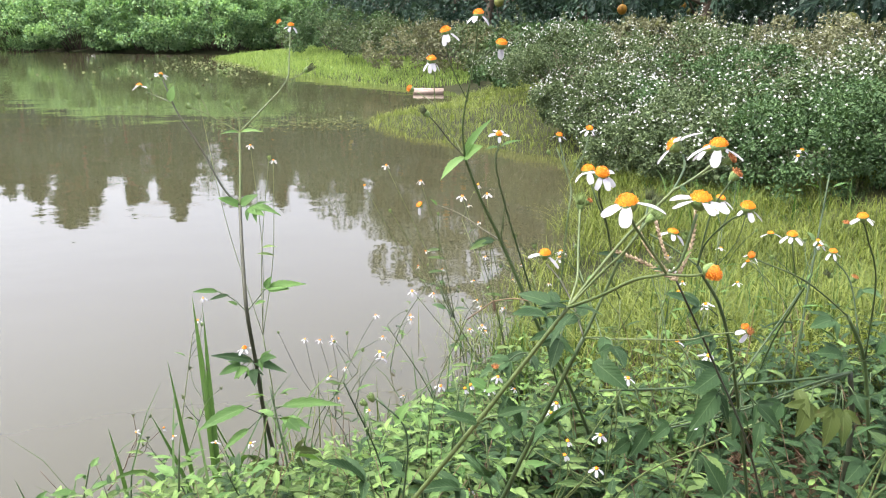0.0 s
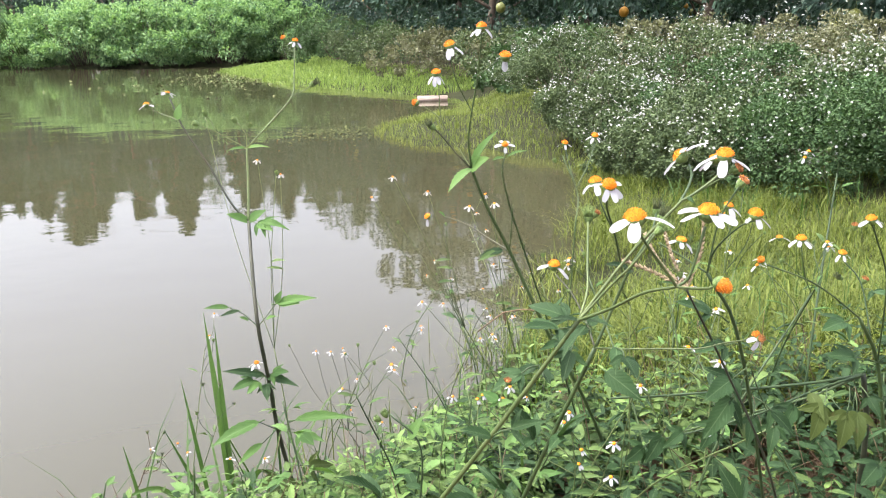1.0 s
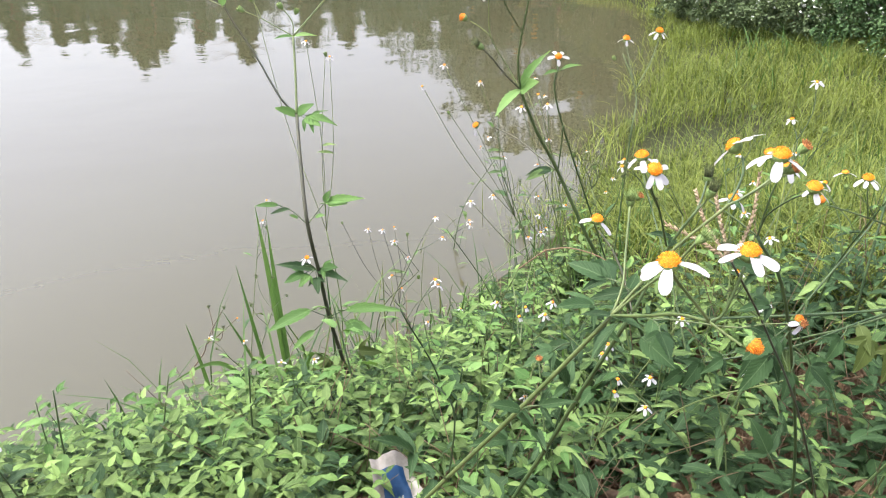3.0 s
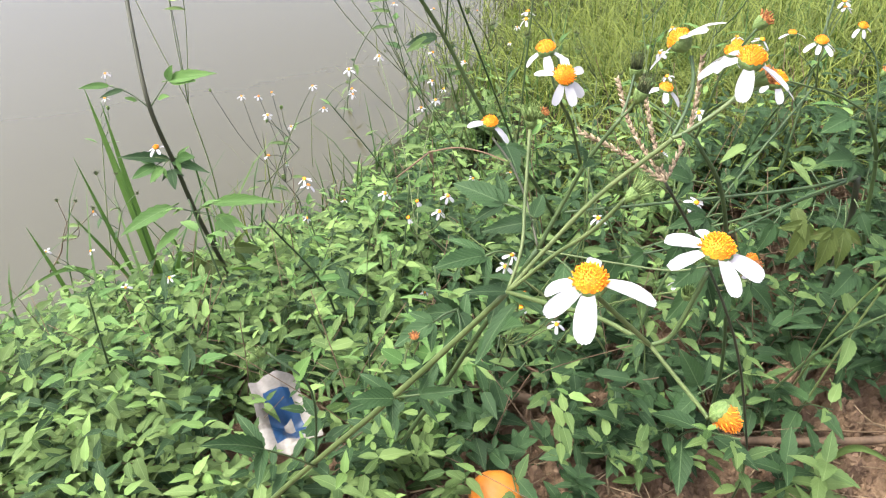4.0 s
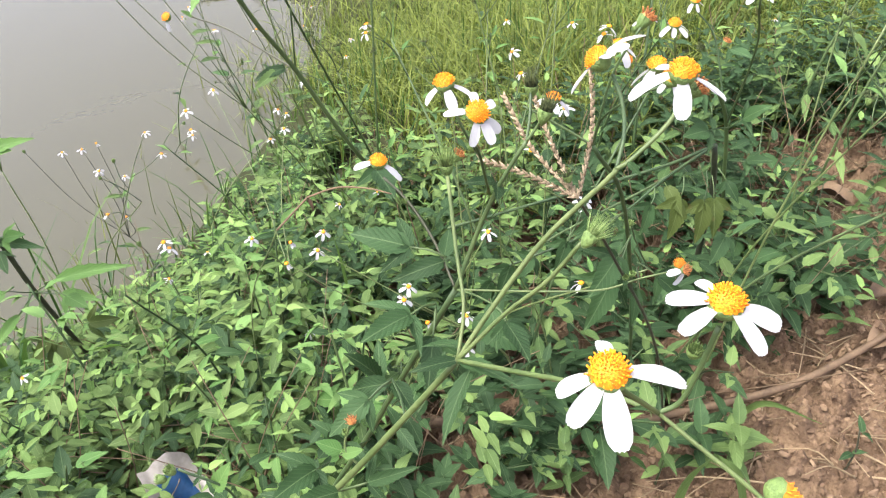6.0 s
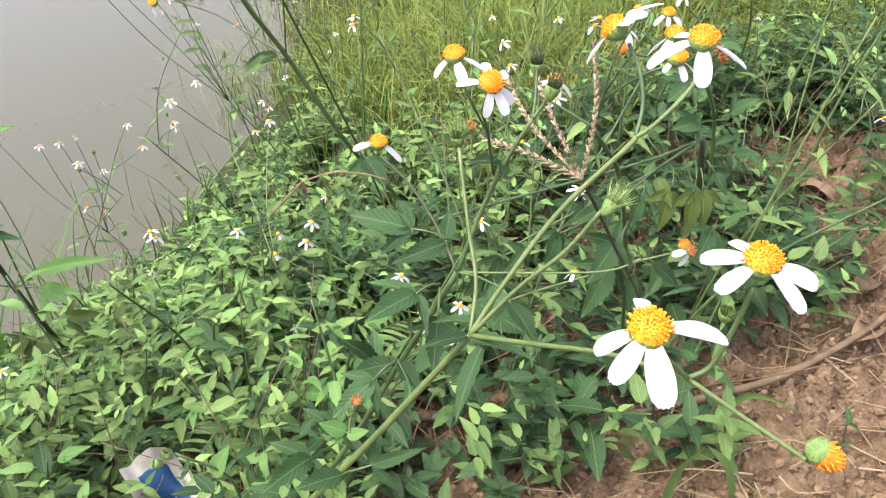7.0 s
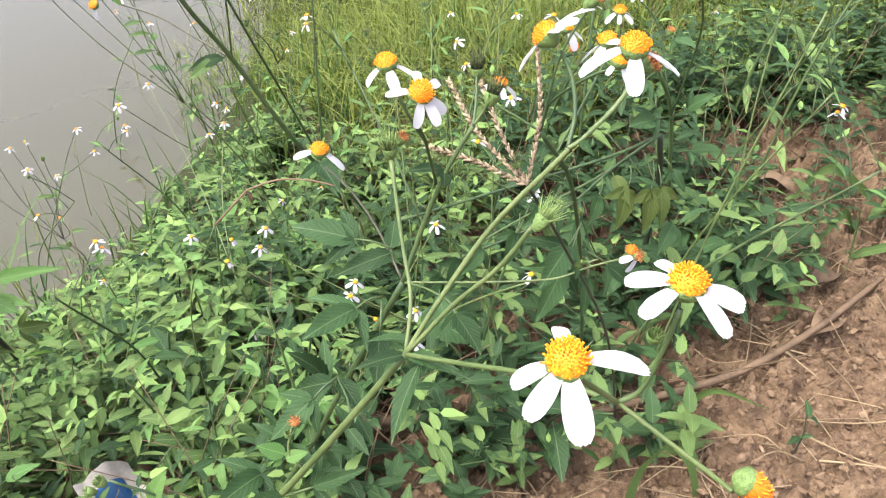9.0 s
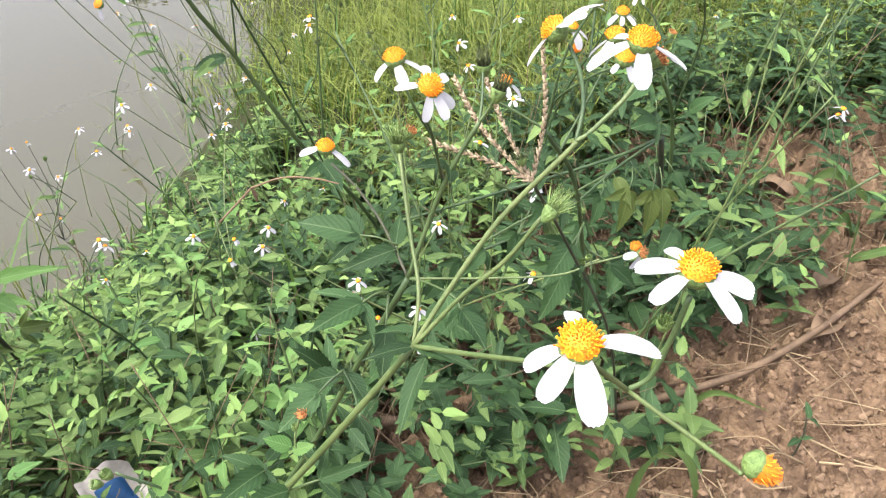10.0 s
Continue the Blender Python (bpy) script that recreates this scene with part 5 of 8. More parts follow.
thin_bidens = thing("bidens_plant", "thin bidens stem carrying one small white flower", "plant", group="flowering bidens")
stem(thin_bidens, [(0.280, 1.380, 0.130), (0.170, 1.200, 0.500), (0.078, 1.072, 0.784), (0.075, 1.069, 0.847)], 0.0018, 0.0009, M_STEM, "stem")
flower(thin_bidens, (0.075, 1.072, 0.856), (0, -0.6, 0.8), 0.0046, petals=((0, 1), (60, 1), (180, 1), (120, 0.9), (-90, 0.8)), droop=10, length=0.0115)
leaf(thin_bidens, (0.076, 1.072, 0.837), (0.098, 1.051, 0.857), "narrow", M_LEAF_YOUNG, (0, -0.5, 1))
leaf(thin_bidens, (0.076, 1.072, 0.837), (0.058, 1.048, 0.845), "narrow", M_LEAF_YOUNG, (0, -0.5, 1))
stem(thin_bidens, [(0.190, 1.240, 0.450), (0.201, 1.241, 0.685), (0.210, 1.279, 0.743), (0.189, 1.316, 0.801)], 0.0014, 0.001, M_STEM, "branch")
flower(thin_bidens, (0.195, 1.332, 0.820), (0.2, -0.2, 1), 0.0056, petals=((10, 1), (180, 1), (-80, 0.9)), droop=20, length=0.012)
flower(thin_bidens, (0.246, 1.335, 0.831), (0.1, -0.3, 1), 0.006, petals=((0, 1), (180, 1), (-60, 0.9), (-120, 0.9)), droop=24, length=0.013)
stem(thin_bidens, [(0.210, 1.279, 0.743), (0.202, 1.299, 0.777), (0.195, 1.330, 0.812)], 0.0009, 0.0008, M_STEM, "branch")
stem(thin_bidens, [(0.208, 1.281, 0.752), (0.230, 1.302, 0.787), (0.246, 1.332, 0.820)], 0.0009, 0.0008, M_STEM, "branch")
spent(thin_bidens, (0.175, 1.315, 0.795), (-0.5, 0, 0.8), 0.0036, tips=NEEDLES_BUD, cup=CUP_LONG)

lone = thing("bidens_plant", "tall dark-stemmed bidens standing at the water's edge", "plant", group="flowering bidens")
stem(lone, [(-0.283, 1.325, 0.075), (-0.292, 1.293, 0.147), (-0.313, 1.261, 0.317), (-0.315, 1.231, 0.430), (-0.319, 1.204, 0.545), (-0.334, 1.255, 0.623), (-0.352, 1.327, 0.694)], 0.0042, 0.0028, M_STEM_DARK, "stem")
stem(lone, [(-0.352, 1.327, 0.694), (-0.357, 1.364, 0.751), (-0.364, 1.402, 0.811)], 0.0022, 0.0018, M_STEM_LIGHT, "branch")
stem(lone, [(-0.352, 1.327, 0.694), (-0.383, 1.341, 0.723), (-0.427, 1.374, 0.787), (-0.474, 1.403, 0.849), (-0.502, 1.428, 0.901)], 0.0021, 0.0013, M_STEM_DARK, "branch")
stem(lone, [(-0.481, 1.406, 0.861), (-0.509, 1.419, 0.870), (-0.534, 1.427, 0.878)], 0.0009, 0.0008, M_STEM_LIGHT, "branch")
flower(lone, (-0.505, 1.430, 0.909), (0.2, 0.2, 1), 0.0042, petals=((0, 1), (60, 1), (150, 1), (220, 0.8)), droop=10, length=0.012, disc=DISC_B)
flower(lone, (-0.545, 1.429, 0.888), (-0.2, 0.45, 0.8), 0.0056, petals=((-20, 1), (-80, 1), (230, 1)), droop=24, length=0.014)
leaf(lone, (-0.484, 1.407, 0.863), (-0.480, 1.409, 0.891), "ovate", M_LEAF_YOUNG, (-0.3, -0.9, 0.2), wide=1.3)
stem(lone, [(-0.364, 1.402, 0.811), (-0.393, 1.407, 0.826), (-0.424, 1.411, 0.842), (-0.453, 1.414, 0.853)], 0.001, 0.0009, M_STEM_LIGHT, "branch")
spent(lone, (-0.458, 1.415, 0.856), (-0.8, 0, 0.5), 0.0057, tips=NEEDLES_BUD, cup=CUP_LONG)
stem(lone, [(-0.419, 1.410, 0.840), (-0.427, 1.416, 0.858), (-0.437, 1.419, 0.871)], 0.0009, 0.0008, M_STEM_LIGHT, "branch")
spent(lone, (-0.439, 1.421, 0.875), (-0.3, 0, 0.9), 0.0054, tips=NEEDLES_BUD, cup=CUP_LONG)
stem(lone, [(-0.364, 1.402, 0.811), (-0.365, 1.409, 0.834), (-0.381, 1.415, 0.856)], 0.001, 0.0009, M_STEM_LIGHT, "branch")
spent(lone, (-0.387, 1.417, 0.862), (-0.5, 0, 0.8), 0.0057, tips=NEEDLES_BUD, cup=CUP_LONG)
spent(lone, (-0.356, 1.414, 0.853), (0.4, 0, 0.8), 0.0049, tips=NEEDLES_BUD, cup=CUP_LONG)
stem(lone, [(-0.364, 1.402, 0.811), (-0.325, 1.424, 0.851), (-0.286, 1.448, 0.897), (-0.283, 1.469, 0.935), (-0.283, 1.493, 0.982)], 0.0017, 0.0011, M_STEM_LIGHT, "branch")
flower(lone, (-0.282, 1.496, 0.994), (0.1, -0.1, 1), 0.0058, petals=((-20, 1), (-90, 1), (200, 0.8)), droop=28, length=0.013)
spent(lone, (-0.303, 1.498, 0.999), (-0.5, 0, 0.7), 0.005, disc=DISC_ORANGE, cup=CUP, label="fading orange head")
stem(lone, [(-0.286, 1.448, 0.897), (-0.264, 1.450, 0.907), (-0.250, 1.453, 0.916)], 0.0009, 0.0008, M_STEM_LIGHT, "branch")
spent(lone, (-0.246, 1.454, 0.919), (0.8, 0, 0.5), 0.0054, tips=NEEDLES_MID, cup=CUP_LONG)
leaf(lone, (-0.364, 1.402, 0.811), (-0.397, 1.393, 0.815), "narrow", M_LEAF_YOUNG, (0, -0.5, 1))
leaf(lone, (-0.364, 1.402, 0.811), (-0.324, 1.395, 0.821), "narrow", M_LEAF_YOUNG, (0, -0.5, 1))
leaf(lone, (-0.352, 1.327, 0.694), (-0.382, 1.312, 0.714), "ovate", M_LEAF_MID, (0, -0.6, 0.8))
leaf(lone, (-0.352, 1.327, 0.694), (-0.323, 1.323, 0.717), "ovate", M_LEAF_MID, (0, -0.6, 0.8), wide=1.2)
leaf(lone, (-0.352, 1.327, 0.694), (-0.280, 1.297, 0.696), "ovate_b", M_LEAF_MID, (0, -0.5, 0.8), wide=0.8)
leaf(lone, (-0.352, 1.327, 0.694), (-0.305, 1.294, 0.689), "ovate", M_LEAF_MID, (0, -0.6, 0.7))
stem(lone, [(-0.319, 1.204, 0.545), (-0.341, 1.207, 0.566), (-0.365, 1.206, 0.579)], 0.0009, 0.0007, M_STEM, "leaf_stalk")
leaf(lone, (-0.365, 1.206, 0.579), (-0.400, 1.192, 0.588), "narrow", M_LEAF_MID, (0, -0.6, 0.8), wide=1.1)
stem(lone, [(-0.319, 1.204, 0.545), (-0.306, 1.206, 0.561), (-0.287, 1.207, 0.584)], 0.0009, 0.0007, M_STEM, "leaf_stalk")
leaf(lone, (-0.287, 1.207, 0.584), (-0.225, 1.197, 0.605), "narrow", M_LEAF_MID, (0, -0.6, 0.8), wide=1.1)
leaf(lone, (-0.287, 1.207, 0.584), (-0.279, 1.208, 0.605), "ovate", M_LEAF_MID, (-0.3, -0.8, 0.5), wide=1.3)
leaf(lone, (-0.283, 1.207, 0.584), (-0.249, 1.194, 0.592), "ovate", M_LEAF_MID, (0, -0.6, 0.7), wide=0.9)
leaf(lone, (-0.347, 1.204, 0.574), (-0.376, 1.189, 0.574), "narrow", M_LEAF, (0, -0.6, 0.7))
leaf(lone, (-0.334, 1.204, 0.557), (-0.345, 1.197, 0.567), "ovate", M_LEAF_MID, (0, -0.5, 1))
leaf(lone, (-0.305, 1.205, 0.559), (-0.288, 1.197, 0.568), "ovate", M_LEAF_MID, (0, -0.5, 1))
leaf(lone, (-0.321, 1.230, 0.446), (-0.368, 1.192, 0.442), "ovate", M_LEAF_MID, (0, -0.6, 0.8))
leaf(lone, (-0.321, 1.230, 0.446), (-0.310, 1.187, 0.424), "ovate", M_LEAF, (0, -0.6, 0.8))
leaf(lone, (-0.321, 1.230, 0.446), (-0.278, 1.200, 0.470), "ovate", M_LEAF_MID, (0, -0.6, 0.8))
leaf(lone, (-0.321, 1.230, 0.446), (-0.378, 1.202, 0.476), "narrow", M_LEAF, (0, -0.6, 0.8))
leaf(lone, (-0.321, 1.230, 0.446), (-0.264, 1.195, 0.452), "narrow", M_LEAF, (0, -0.6, 0.8))
leaf(lone, (-0.321, 1.230, 0.446), (-0.343, 1.190, 0.435), "ovate", M_LEAF_MID, (0, -0.6, 0.8))
flower(lone, (-0.329, 1.212, 0.478), (0, -0.1, 1), 0.0042, petals=((-60, 1), (-120, 1), (190, 0.9), (20, 1)), droop=14, length=0.012)
stem(lone, [(-0.321, 1.230, 0.446), (-0.322, 1.209, 0.463), (-0.329, 1.200, 0.469)], 0.0008, 0.0007, M_STEM_LIGHT, "branch")
stem(lone, [(-0.315, 1.254, 0.332), (-0.279, 1.241, 0.356)], 0.0009, 0.0007, M_STEM, "leaf_stalk")
leaf(lone, (-0.279, 1.241, 0.356), (-0.176, 1.209, 0.392), "narrow", M_LEAF_MID, (0, -0.5, 0.9), wide=0.75)
stem(lone, [(-0.315, 1.254, 0.332), (-0.341, 1.240, 0.354)], 0.0009, 0.0007, M_STEM, "leaf_stalk")
leaf(lone, (-0.341, 1.240, 0.354), (-0.417, 1.196, 0.344), "narrow", M_LEAF_MID, (0, -0.5, 0.9), wide=1.2)
stem(lone, [(-0.315, 1.254, 0.332), (-0.282, 1.236, 0.342)], 0.0009, 0.0007, M_STEM, "leaf_stalk")
leaf(lone, (-0.282, 1.236, 0.342), (-0.240, 1.194, 0.338), "ovate", M_LEAF_MID, (0, -0.5, 0.9), wide=1.2)
stem(lone, [(-0.315, 1.254, 0.332), (-0.336, 1.230, 0.318)], 0.0009, 0.0007, M_STEM, "leaf_stalk")
leaf(lone, (-0.336, 1.230, 0.318), (-0.369, 1.186, 0.310), "narrow", M_LEAF_MID, (0, -0.5, 0.9), wide=1.2)
stem(lone, [(-0.315, 1.254, 0.332), (-0.277, 1.235, 0.335)], 0.0009, 0.0007, M_STEM, "leaf_stalk")
leaf(lone, (-0.277, 1.235, 0.335), (-0.226, 1.197, 0.349), "narrow", M_LEAF_MID, (0, -0.5, 0.9), wide=1.2)
leaf(lone, (-0.305, 1.263, 0.254), (-0.345, 1.208, 0.242), "ovate", M_LEAF_OLD, (0, -0.8, 0.5), wide=0.9)
leaf(lone, (-0.305, 1.263, 0.254), (-0.296, 1.202, 0.223), "ovate", M_LEAF_OLD, (0, -0.8, 0.5), wide=0.9)
leaf(lone, (-0.305, 1.263, 0.254), (-0.325, 1.202, 0.221), "ovate", M_LEAF_OLD, (0, -0.8, 0.5), wide=0.9)
leaf(lone, (-0.305, 1.263, 0.254), (-0.217, 1.219, 0.281), "ovate", M_LEAF_OLD, (0, -0.8, 0.5), wide=0.9)

dry_stalk = thing("dry_stalk", "thin brown dry stalk kinked over above the weeds", "stalk")
stem(dry_stalk, [(-0.030, 0.990, 0.250), (-0.012, 0.885, 0.540), (0.027, 0.815, 0.685)], 0.0005, 0.0006, M_STEM_LIGHT, "stem")
stem(dry_stalk, [(0.027, 0.815, 0.685), (0.056, 0.826, 0.703)], 0.0008, 0.0008, M_STEM_BROWN, "branch")
stem(dry_stalk, [(0.056, 0.826, 0.703), (0.080, 0.827, 0.706), (0.104, 0.822, 0.703), (0.122, 0.815, 0.698)], 0.0008, 0.0006, M_STEM_BROWN, "branch")
leaf(dry_stalk, (0.056, 0.826, 0.703), (0.060, 0.822, 0.690), "narrow", M_STEM_BROWN)

right_bidens = thing("bidens_plant", "branched bidens with small open flowers among grass", "plant", group="flowering bidens")
stem(right_bidens, [(0.800, 1.190, 0.260), (0.659, 1.070, 0.377), (0.602, 1.034, 0.542), (0.557, 1.014, 0.618)], 0.0032, 0.0024, M_STEM, "stem")
stem(right_bidens, [(0.557, 1.014, 0.618), (0.479, 0.948, 0.677), (0.426, 0.905, 0.711), (0.368, 0.882, 0.737)], 0.0012, 0.0009, M_STEM, "branch")
stem(right_bidens, [(0.426, 0.905, 0.711), (0.414, 0.893, 0.741), (0.411, 0.894, 0.761)], 0.0009, 0.0008, M_STEM, "branch")
flower(right_bidens, (0.411, 0.895, 0.764), (0, -0.1, 1), 0.0058, petals=((-10, 1), (-60, 1), (-120, 1), (190, 1), (80, 0.8)), droop=20, length=0.0125)
flower(right_bidens, (0.400, 0.929, 0.757), (0, 0.1, 1), 0.004, petals=((0, 1), (190, 1)), droop=10, length=0.011, disc=DISC_B)
spent(right_bidens, (0.362, 0.883, 0.742), (-0.5, -0.2, 0.6), 0.0044, disc=DISC_ORANGE, cup=CUP, label="fading orange head")
stem(right_bidens, [(0.583, 1.024, 0.581), (0.581, 1.065, 0.650), (0.561, 1.084, 0.680)], 0.0012, 0.0009, M_STEM, "branch")
flower(right_bidens, (0.563, 1.091, 0.688), (0.1, -0.1, 1), 0.0056, petals=((10, 1), (210, 1), (-90, 0.9)), droop=24, length=0.0125)
stem(right_bidens, [(0.602, 1.034, 0.542), (0.551, 0.951, 0.688), (0.502, 0.899, 0.761), (0.481, 0.875, 0.786)], 0.0012, 0.0009, M_STEM, "branch")
flower(right_bidens, (0.480, 0.876, 0.791), (-0.1, 0, 1), 0.0058, petals=((15, 1.1), (200, 1.1), (-60, 0.8)), droop=18, length=0.013)
spent(right_bidens, (0.487, 0.923, 0.772), (0, 0, 1), 0.0034, disc=DISC_BROWN, cup=CUP_LONG)
spent(right_bidens, (0.550, 1.000, 0.678), (0.3, 0, 0.8), 0.004, disc=DISC_BROWN, cup=CUP_LONG)
spent(right_bidens, (0.501, 0.972, 0.691), (-0.7, 0, 0.5), 0.0036, tips=NEEDLES_MID, cup=CUP_LONG)
leaf(right_bidens, (0.591, 1.015, 0.551), (0.504, 0.973, 0.585), "ovate", M_LEAF, (0, -0.5, 0.8))
leaf(right_bidens, (0.591, 1.015, 0.551), (0.609, 0.978, 0.600), "ovate", M_LEAF, (0, -0.5, 0.8))
leaf(right_bidens, (0.567, 1.033, 0.611), (0.496, 0.983, 0.618), "ovate", M_LEAF, (0, -0.5, 0.8))
leaf(right_bidens, (0.604, 0.989, 0.459), (0.512, 0.948, 0.498), "ovate", M_LEAF, (0, -0.5, 0.8))
leaf(right_bidens, (0.599, 1.002, 0.505), (0.617, 0.959, 0.535), "ovate", M_LEAF, (0, -0.5, 0.8))
leaf(right_bidens, (0.604, 0.981, 0.429), (0.543, 0.926, 0.418), "ovate", M_LEAF, (0, -0.5, 0.8))
leaf(right_bidens, (0.573, 1.044, 0.649), (0.586, 0.994, 0.658), "ovate", M_LEAF, (0, -0.5, 0.8))

bent_bidens = thing("bidens_plant", "bidens bent over, its long stems lying across the weeds", "plant", group="flowering bidens")
stem(bent_bidens, [(0.600, 1.030, 0.270), (0.585, 1.010, 0.450), (0.565, 1.000, 0.540)], 0.0042, 0.0036, M_STEM_DARK, "stem")
stem(bent_bidens, [(0.565, 1.000, 0.540), (0.480, 0.985, 0.535), (0.316, 0.980, 0.524), (0.212, 0.967, 0.526)], 0.0022, 0.0015, M_STEM, "branch")
stem(bent_bidens, [(0.565, 1.000, 0.540), (0.486, 0.969, 0.533), (0.380, 0.923, 0.518), (0.261, 0.933, 0.479)], 0.0018, 0.0012, M_STEM, "branch")
stem(bent_bidens, [(0.565, 1.000, 0.540), (0.480, 0.984, 0.513), (0.357, 0.958, 0.495), (0.290, 0.944, 0.482)], 0.0018, 0.0012, M_STEM, "branch")
leaf(bent_bidens, (0.517, 0.943, 0.550), (0.491, 0.893, 0.487), "ovate", M_LEAF_OLD, (0.2, -0.9, 0.4), wide=1.15)
leaf(bent_bidens, (0.524, 0.941, 0.543), (0.514, 0.894, 0.488), "ovate_b", M_LEAF_OLD, (-0.2, -0.9, 0.4), wide=1.15)
leaf(bent_bidens, (0.487, 0.942, 0.550), (0.456, 0.897, 0.499), "ovate", M_LEAF_OLD, (0.2, -0.9, 0.4), wide=1.15)
leaf(bent_bidens, (0.532, 0.943, 0.550), (0.541, 0.904, 0.526), "ovate_b", M_LEAF, (-0.2, -0.9, 0.4), wide=1.15)
leaf(bent_bidens, (0.450, 0.940, 0.543), (0.420, 0.901, 0.513), "ovate", M_LEAF, (0.2, -0.9, 0.4), wide=1.15)
leaf(bent_bidens, (0.384, 0.938, 0.535), (0.341, 0.905, 0.530), "ovate_b", M_LEAF, (-0.2, -0.9, 0.4), wide=1.15)
leaf(bent_bidens, (0.347, 0.935, 0.524), (0.315, 0.894, 0.489), "ovate", M_LEAF, (0.2, -0.9, 0.4), wide=1.15)
leaf(bent_bidens, (0.310, 0.930, 0.506), (0.269, 0.895, 0.494), "ovate_b", M_LEAF, (-0.2, -0.9, 0.4), wide=1.15)
leaf(bent_bidens, (0.280, 0.931, 0.509), (0.245, 0.890, 0.474), "ovate", M_LEAF, (0.2, -0.9, 0.4), wide=1.15)
leaf(bent_bidens, (0.421, 0.934, 0.521), (0.400, 0.892, 0.484), "ovate_b", M_LEAF, (-0.2, -0.9, 0.4), wide=1.15)
leaf(bent_bidens, (0.258, 0.925, 0.488), (0.219, 0.890, 0.475), "ovate", M_LEAF, (0.2, -0.9, 0.4), wide=1.15)
leaf(bent_bidens, (0.465, 0.940, 0.543), (0.469, 0.905, 0.527), "ovate_b", M_LEAF_OLD, (-0.2, -0.9, 0.4), wide=1.15)
leaf(bent_bidens, (0.376, 0.931, 0.510), (0.374, 0.896, 0.497), "ovate", M_LEAF_OLD, (0.2, -0.9, 0.4), wide=1.15)

margin_bidens = thing("bidens_plant", "low bidens with two open flowers by the water", "plant", group="flowering bidens")
stem(margin_bidens, [(-0.530, 0.660, 0.200), (-0.515, 0.630, 0.450), (-0.494, 0.597, 0.650)], 0.0018, 0.0011, M_STEM, "stem")
flower(margin_bidens, (-0.494, 0.600, 0.657), (0.2, -0.1, 1), 0.0062, petals=((10, 1), (190, 1), (-90, 0.9), (-50, 0.9)), droop=24, length=0.0135)
stem(margin_bidens, [(-0.525, 0.655, 0.300), (-0.530, 0.670, 0.420), (-0.542, 0.654, 0.537)], 0.0012, 0.0009, M_STEM, "branch")
flower(margin_bidens, (-0.541, 0.657, 0.542), (0, -0.1, 1), 0.0055, petals=((10, 1), (190, 1), (100, 0.8)), droop=20, length=0.013)
leaf(margin_bidens, (-0.522, 0.650, 0.320), (-0.480, 0.640, 0.330), "ovate", M_LEAF_BRIGHT, (0, -0.5, 1))
leaf(margin_bidens, (-0.522, 0.650, 0.320), (-0.570, 0.620, 0.360), "ovate", M_LEAF_BRIGHT, (0, -0.5, 1))
leaf(margin_bidens, (-0.522, 0.650, 0.320), (-0.500, 0.690, 0.320), "ovate", M_LEAF_BRIGHT, (0, -0.5, 1))
leaf(margin_bidens, (-0.522, 0.650, 0.320), (-0.560, 0.700, 0.340), "ovate", M_LEAF_BRIGHT, (0, -0.5, 1))

daisy_a = thing("daisy_plant", "small white daisies with yellow centres under the bidens", "plant", group="small daisies")
stem(daisy_a, [(0.100, 0.950, 0.210), (0.132, 0.917, 0.313), (0.141, 0.884, 0.396)], 0.0015, 0.0011, M_STEM_LIGHT, "stem")
stem(daisy_a, [(0.141, 0.884, 0.396), (0.148, 0.862, 0.472), (0.135, 0.839, 0.572)], 0.0008, 0.0006, M_STEM_LIGHT, "branch")
leaf(daisy_a, (0.148, 0.862, 0.472), (0.178, 0.850, 0.484), "narrow", M_LEAF_BRIGHT, (0, -0.5, 1))
flower(daisy_a, (0.135, 0.839, 0.572), (0.1, -0.25, 1), 0.0036, petals=((-30, 1), (-100, 1), (190, 1), (60, 0.9), (120, 0.8)), droop=22, length=0.0088, disc=DISC_SMALL)
stem(daisy_a, [(0.141, 0.884, 0.396), (0.150, 0.845, 0.439), (0.180, 0.806, 0.506)], 0.0008, 0.0006, M_STEM_LIGHT, "branch")
flower(daisy_a, (0.180, 0.806, 0.506), (-0.1, -0.25, 1), 0.0036, petals=((-30, 1), (-100, 1), (190, 1), (60, 0.9), (120, 0.8)), droop=22, length=0.0088, disc=DISC_SMALL)
stem(daisy_a, [(0.141, 0.884, 0.396), (0.171, 0.846, 0.460), (0.182, 0.808, 0.548)], 0.0008, 0.0006, M_STEM_LIGHT, "branch")
leaf(daisy_a, (0.171, 0.846, 0.460), (0.141, 0.834, 0.472), "narrow", M_LEAF_BRIGHT, (0, -0.5, 1))
flower(daisy_a, (0.182, 0.808, 0.548), (0.1, -0.25, 1), 0.0036, petals=((-30, 1), (-100, 1), (190, 1), (60, 0.9), (120, 0.8)), droop=22, length=0.0088, disc=DISC_SMALL)
stem(daisy_a, [(0.141, 0.884, 0.396), (0.173, 0.878, 0.481), (0.225, 0.871, 0.590)], 0.0008, 0.0006, M_STEM_LIGHT, "branch")
flower(daisy_a, (0.225, 0.871, 0.590), (-0.1, -0.25, 1), 0.0036, petals=((-30, 1), (-100, 1), (190, 1), (60, 0.9), (120, 0.8)), droop=22, length=0.0088, disc=DISC_SMALL)
stem(daisy_a, [(0.141, 0.884, 0.396), (0.155, 0.857, 0.450), (0.149, 0.830, 0.528)], 0.0008, 0.0006, M_STEM_LIGHT, "branch")
leaf(daisy_a, (0.155, 0.857, 0.450), (0.185, 0.845, 0.462), "narrow", M_LEAF_BRIGHT, (0, -0.5, 1))
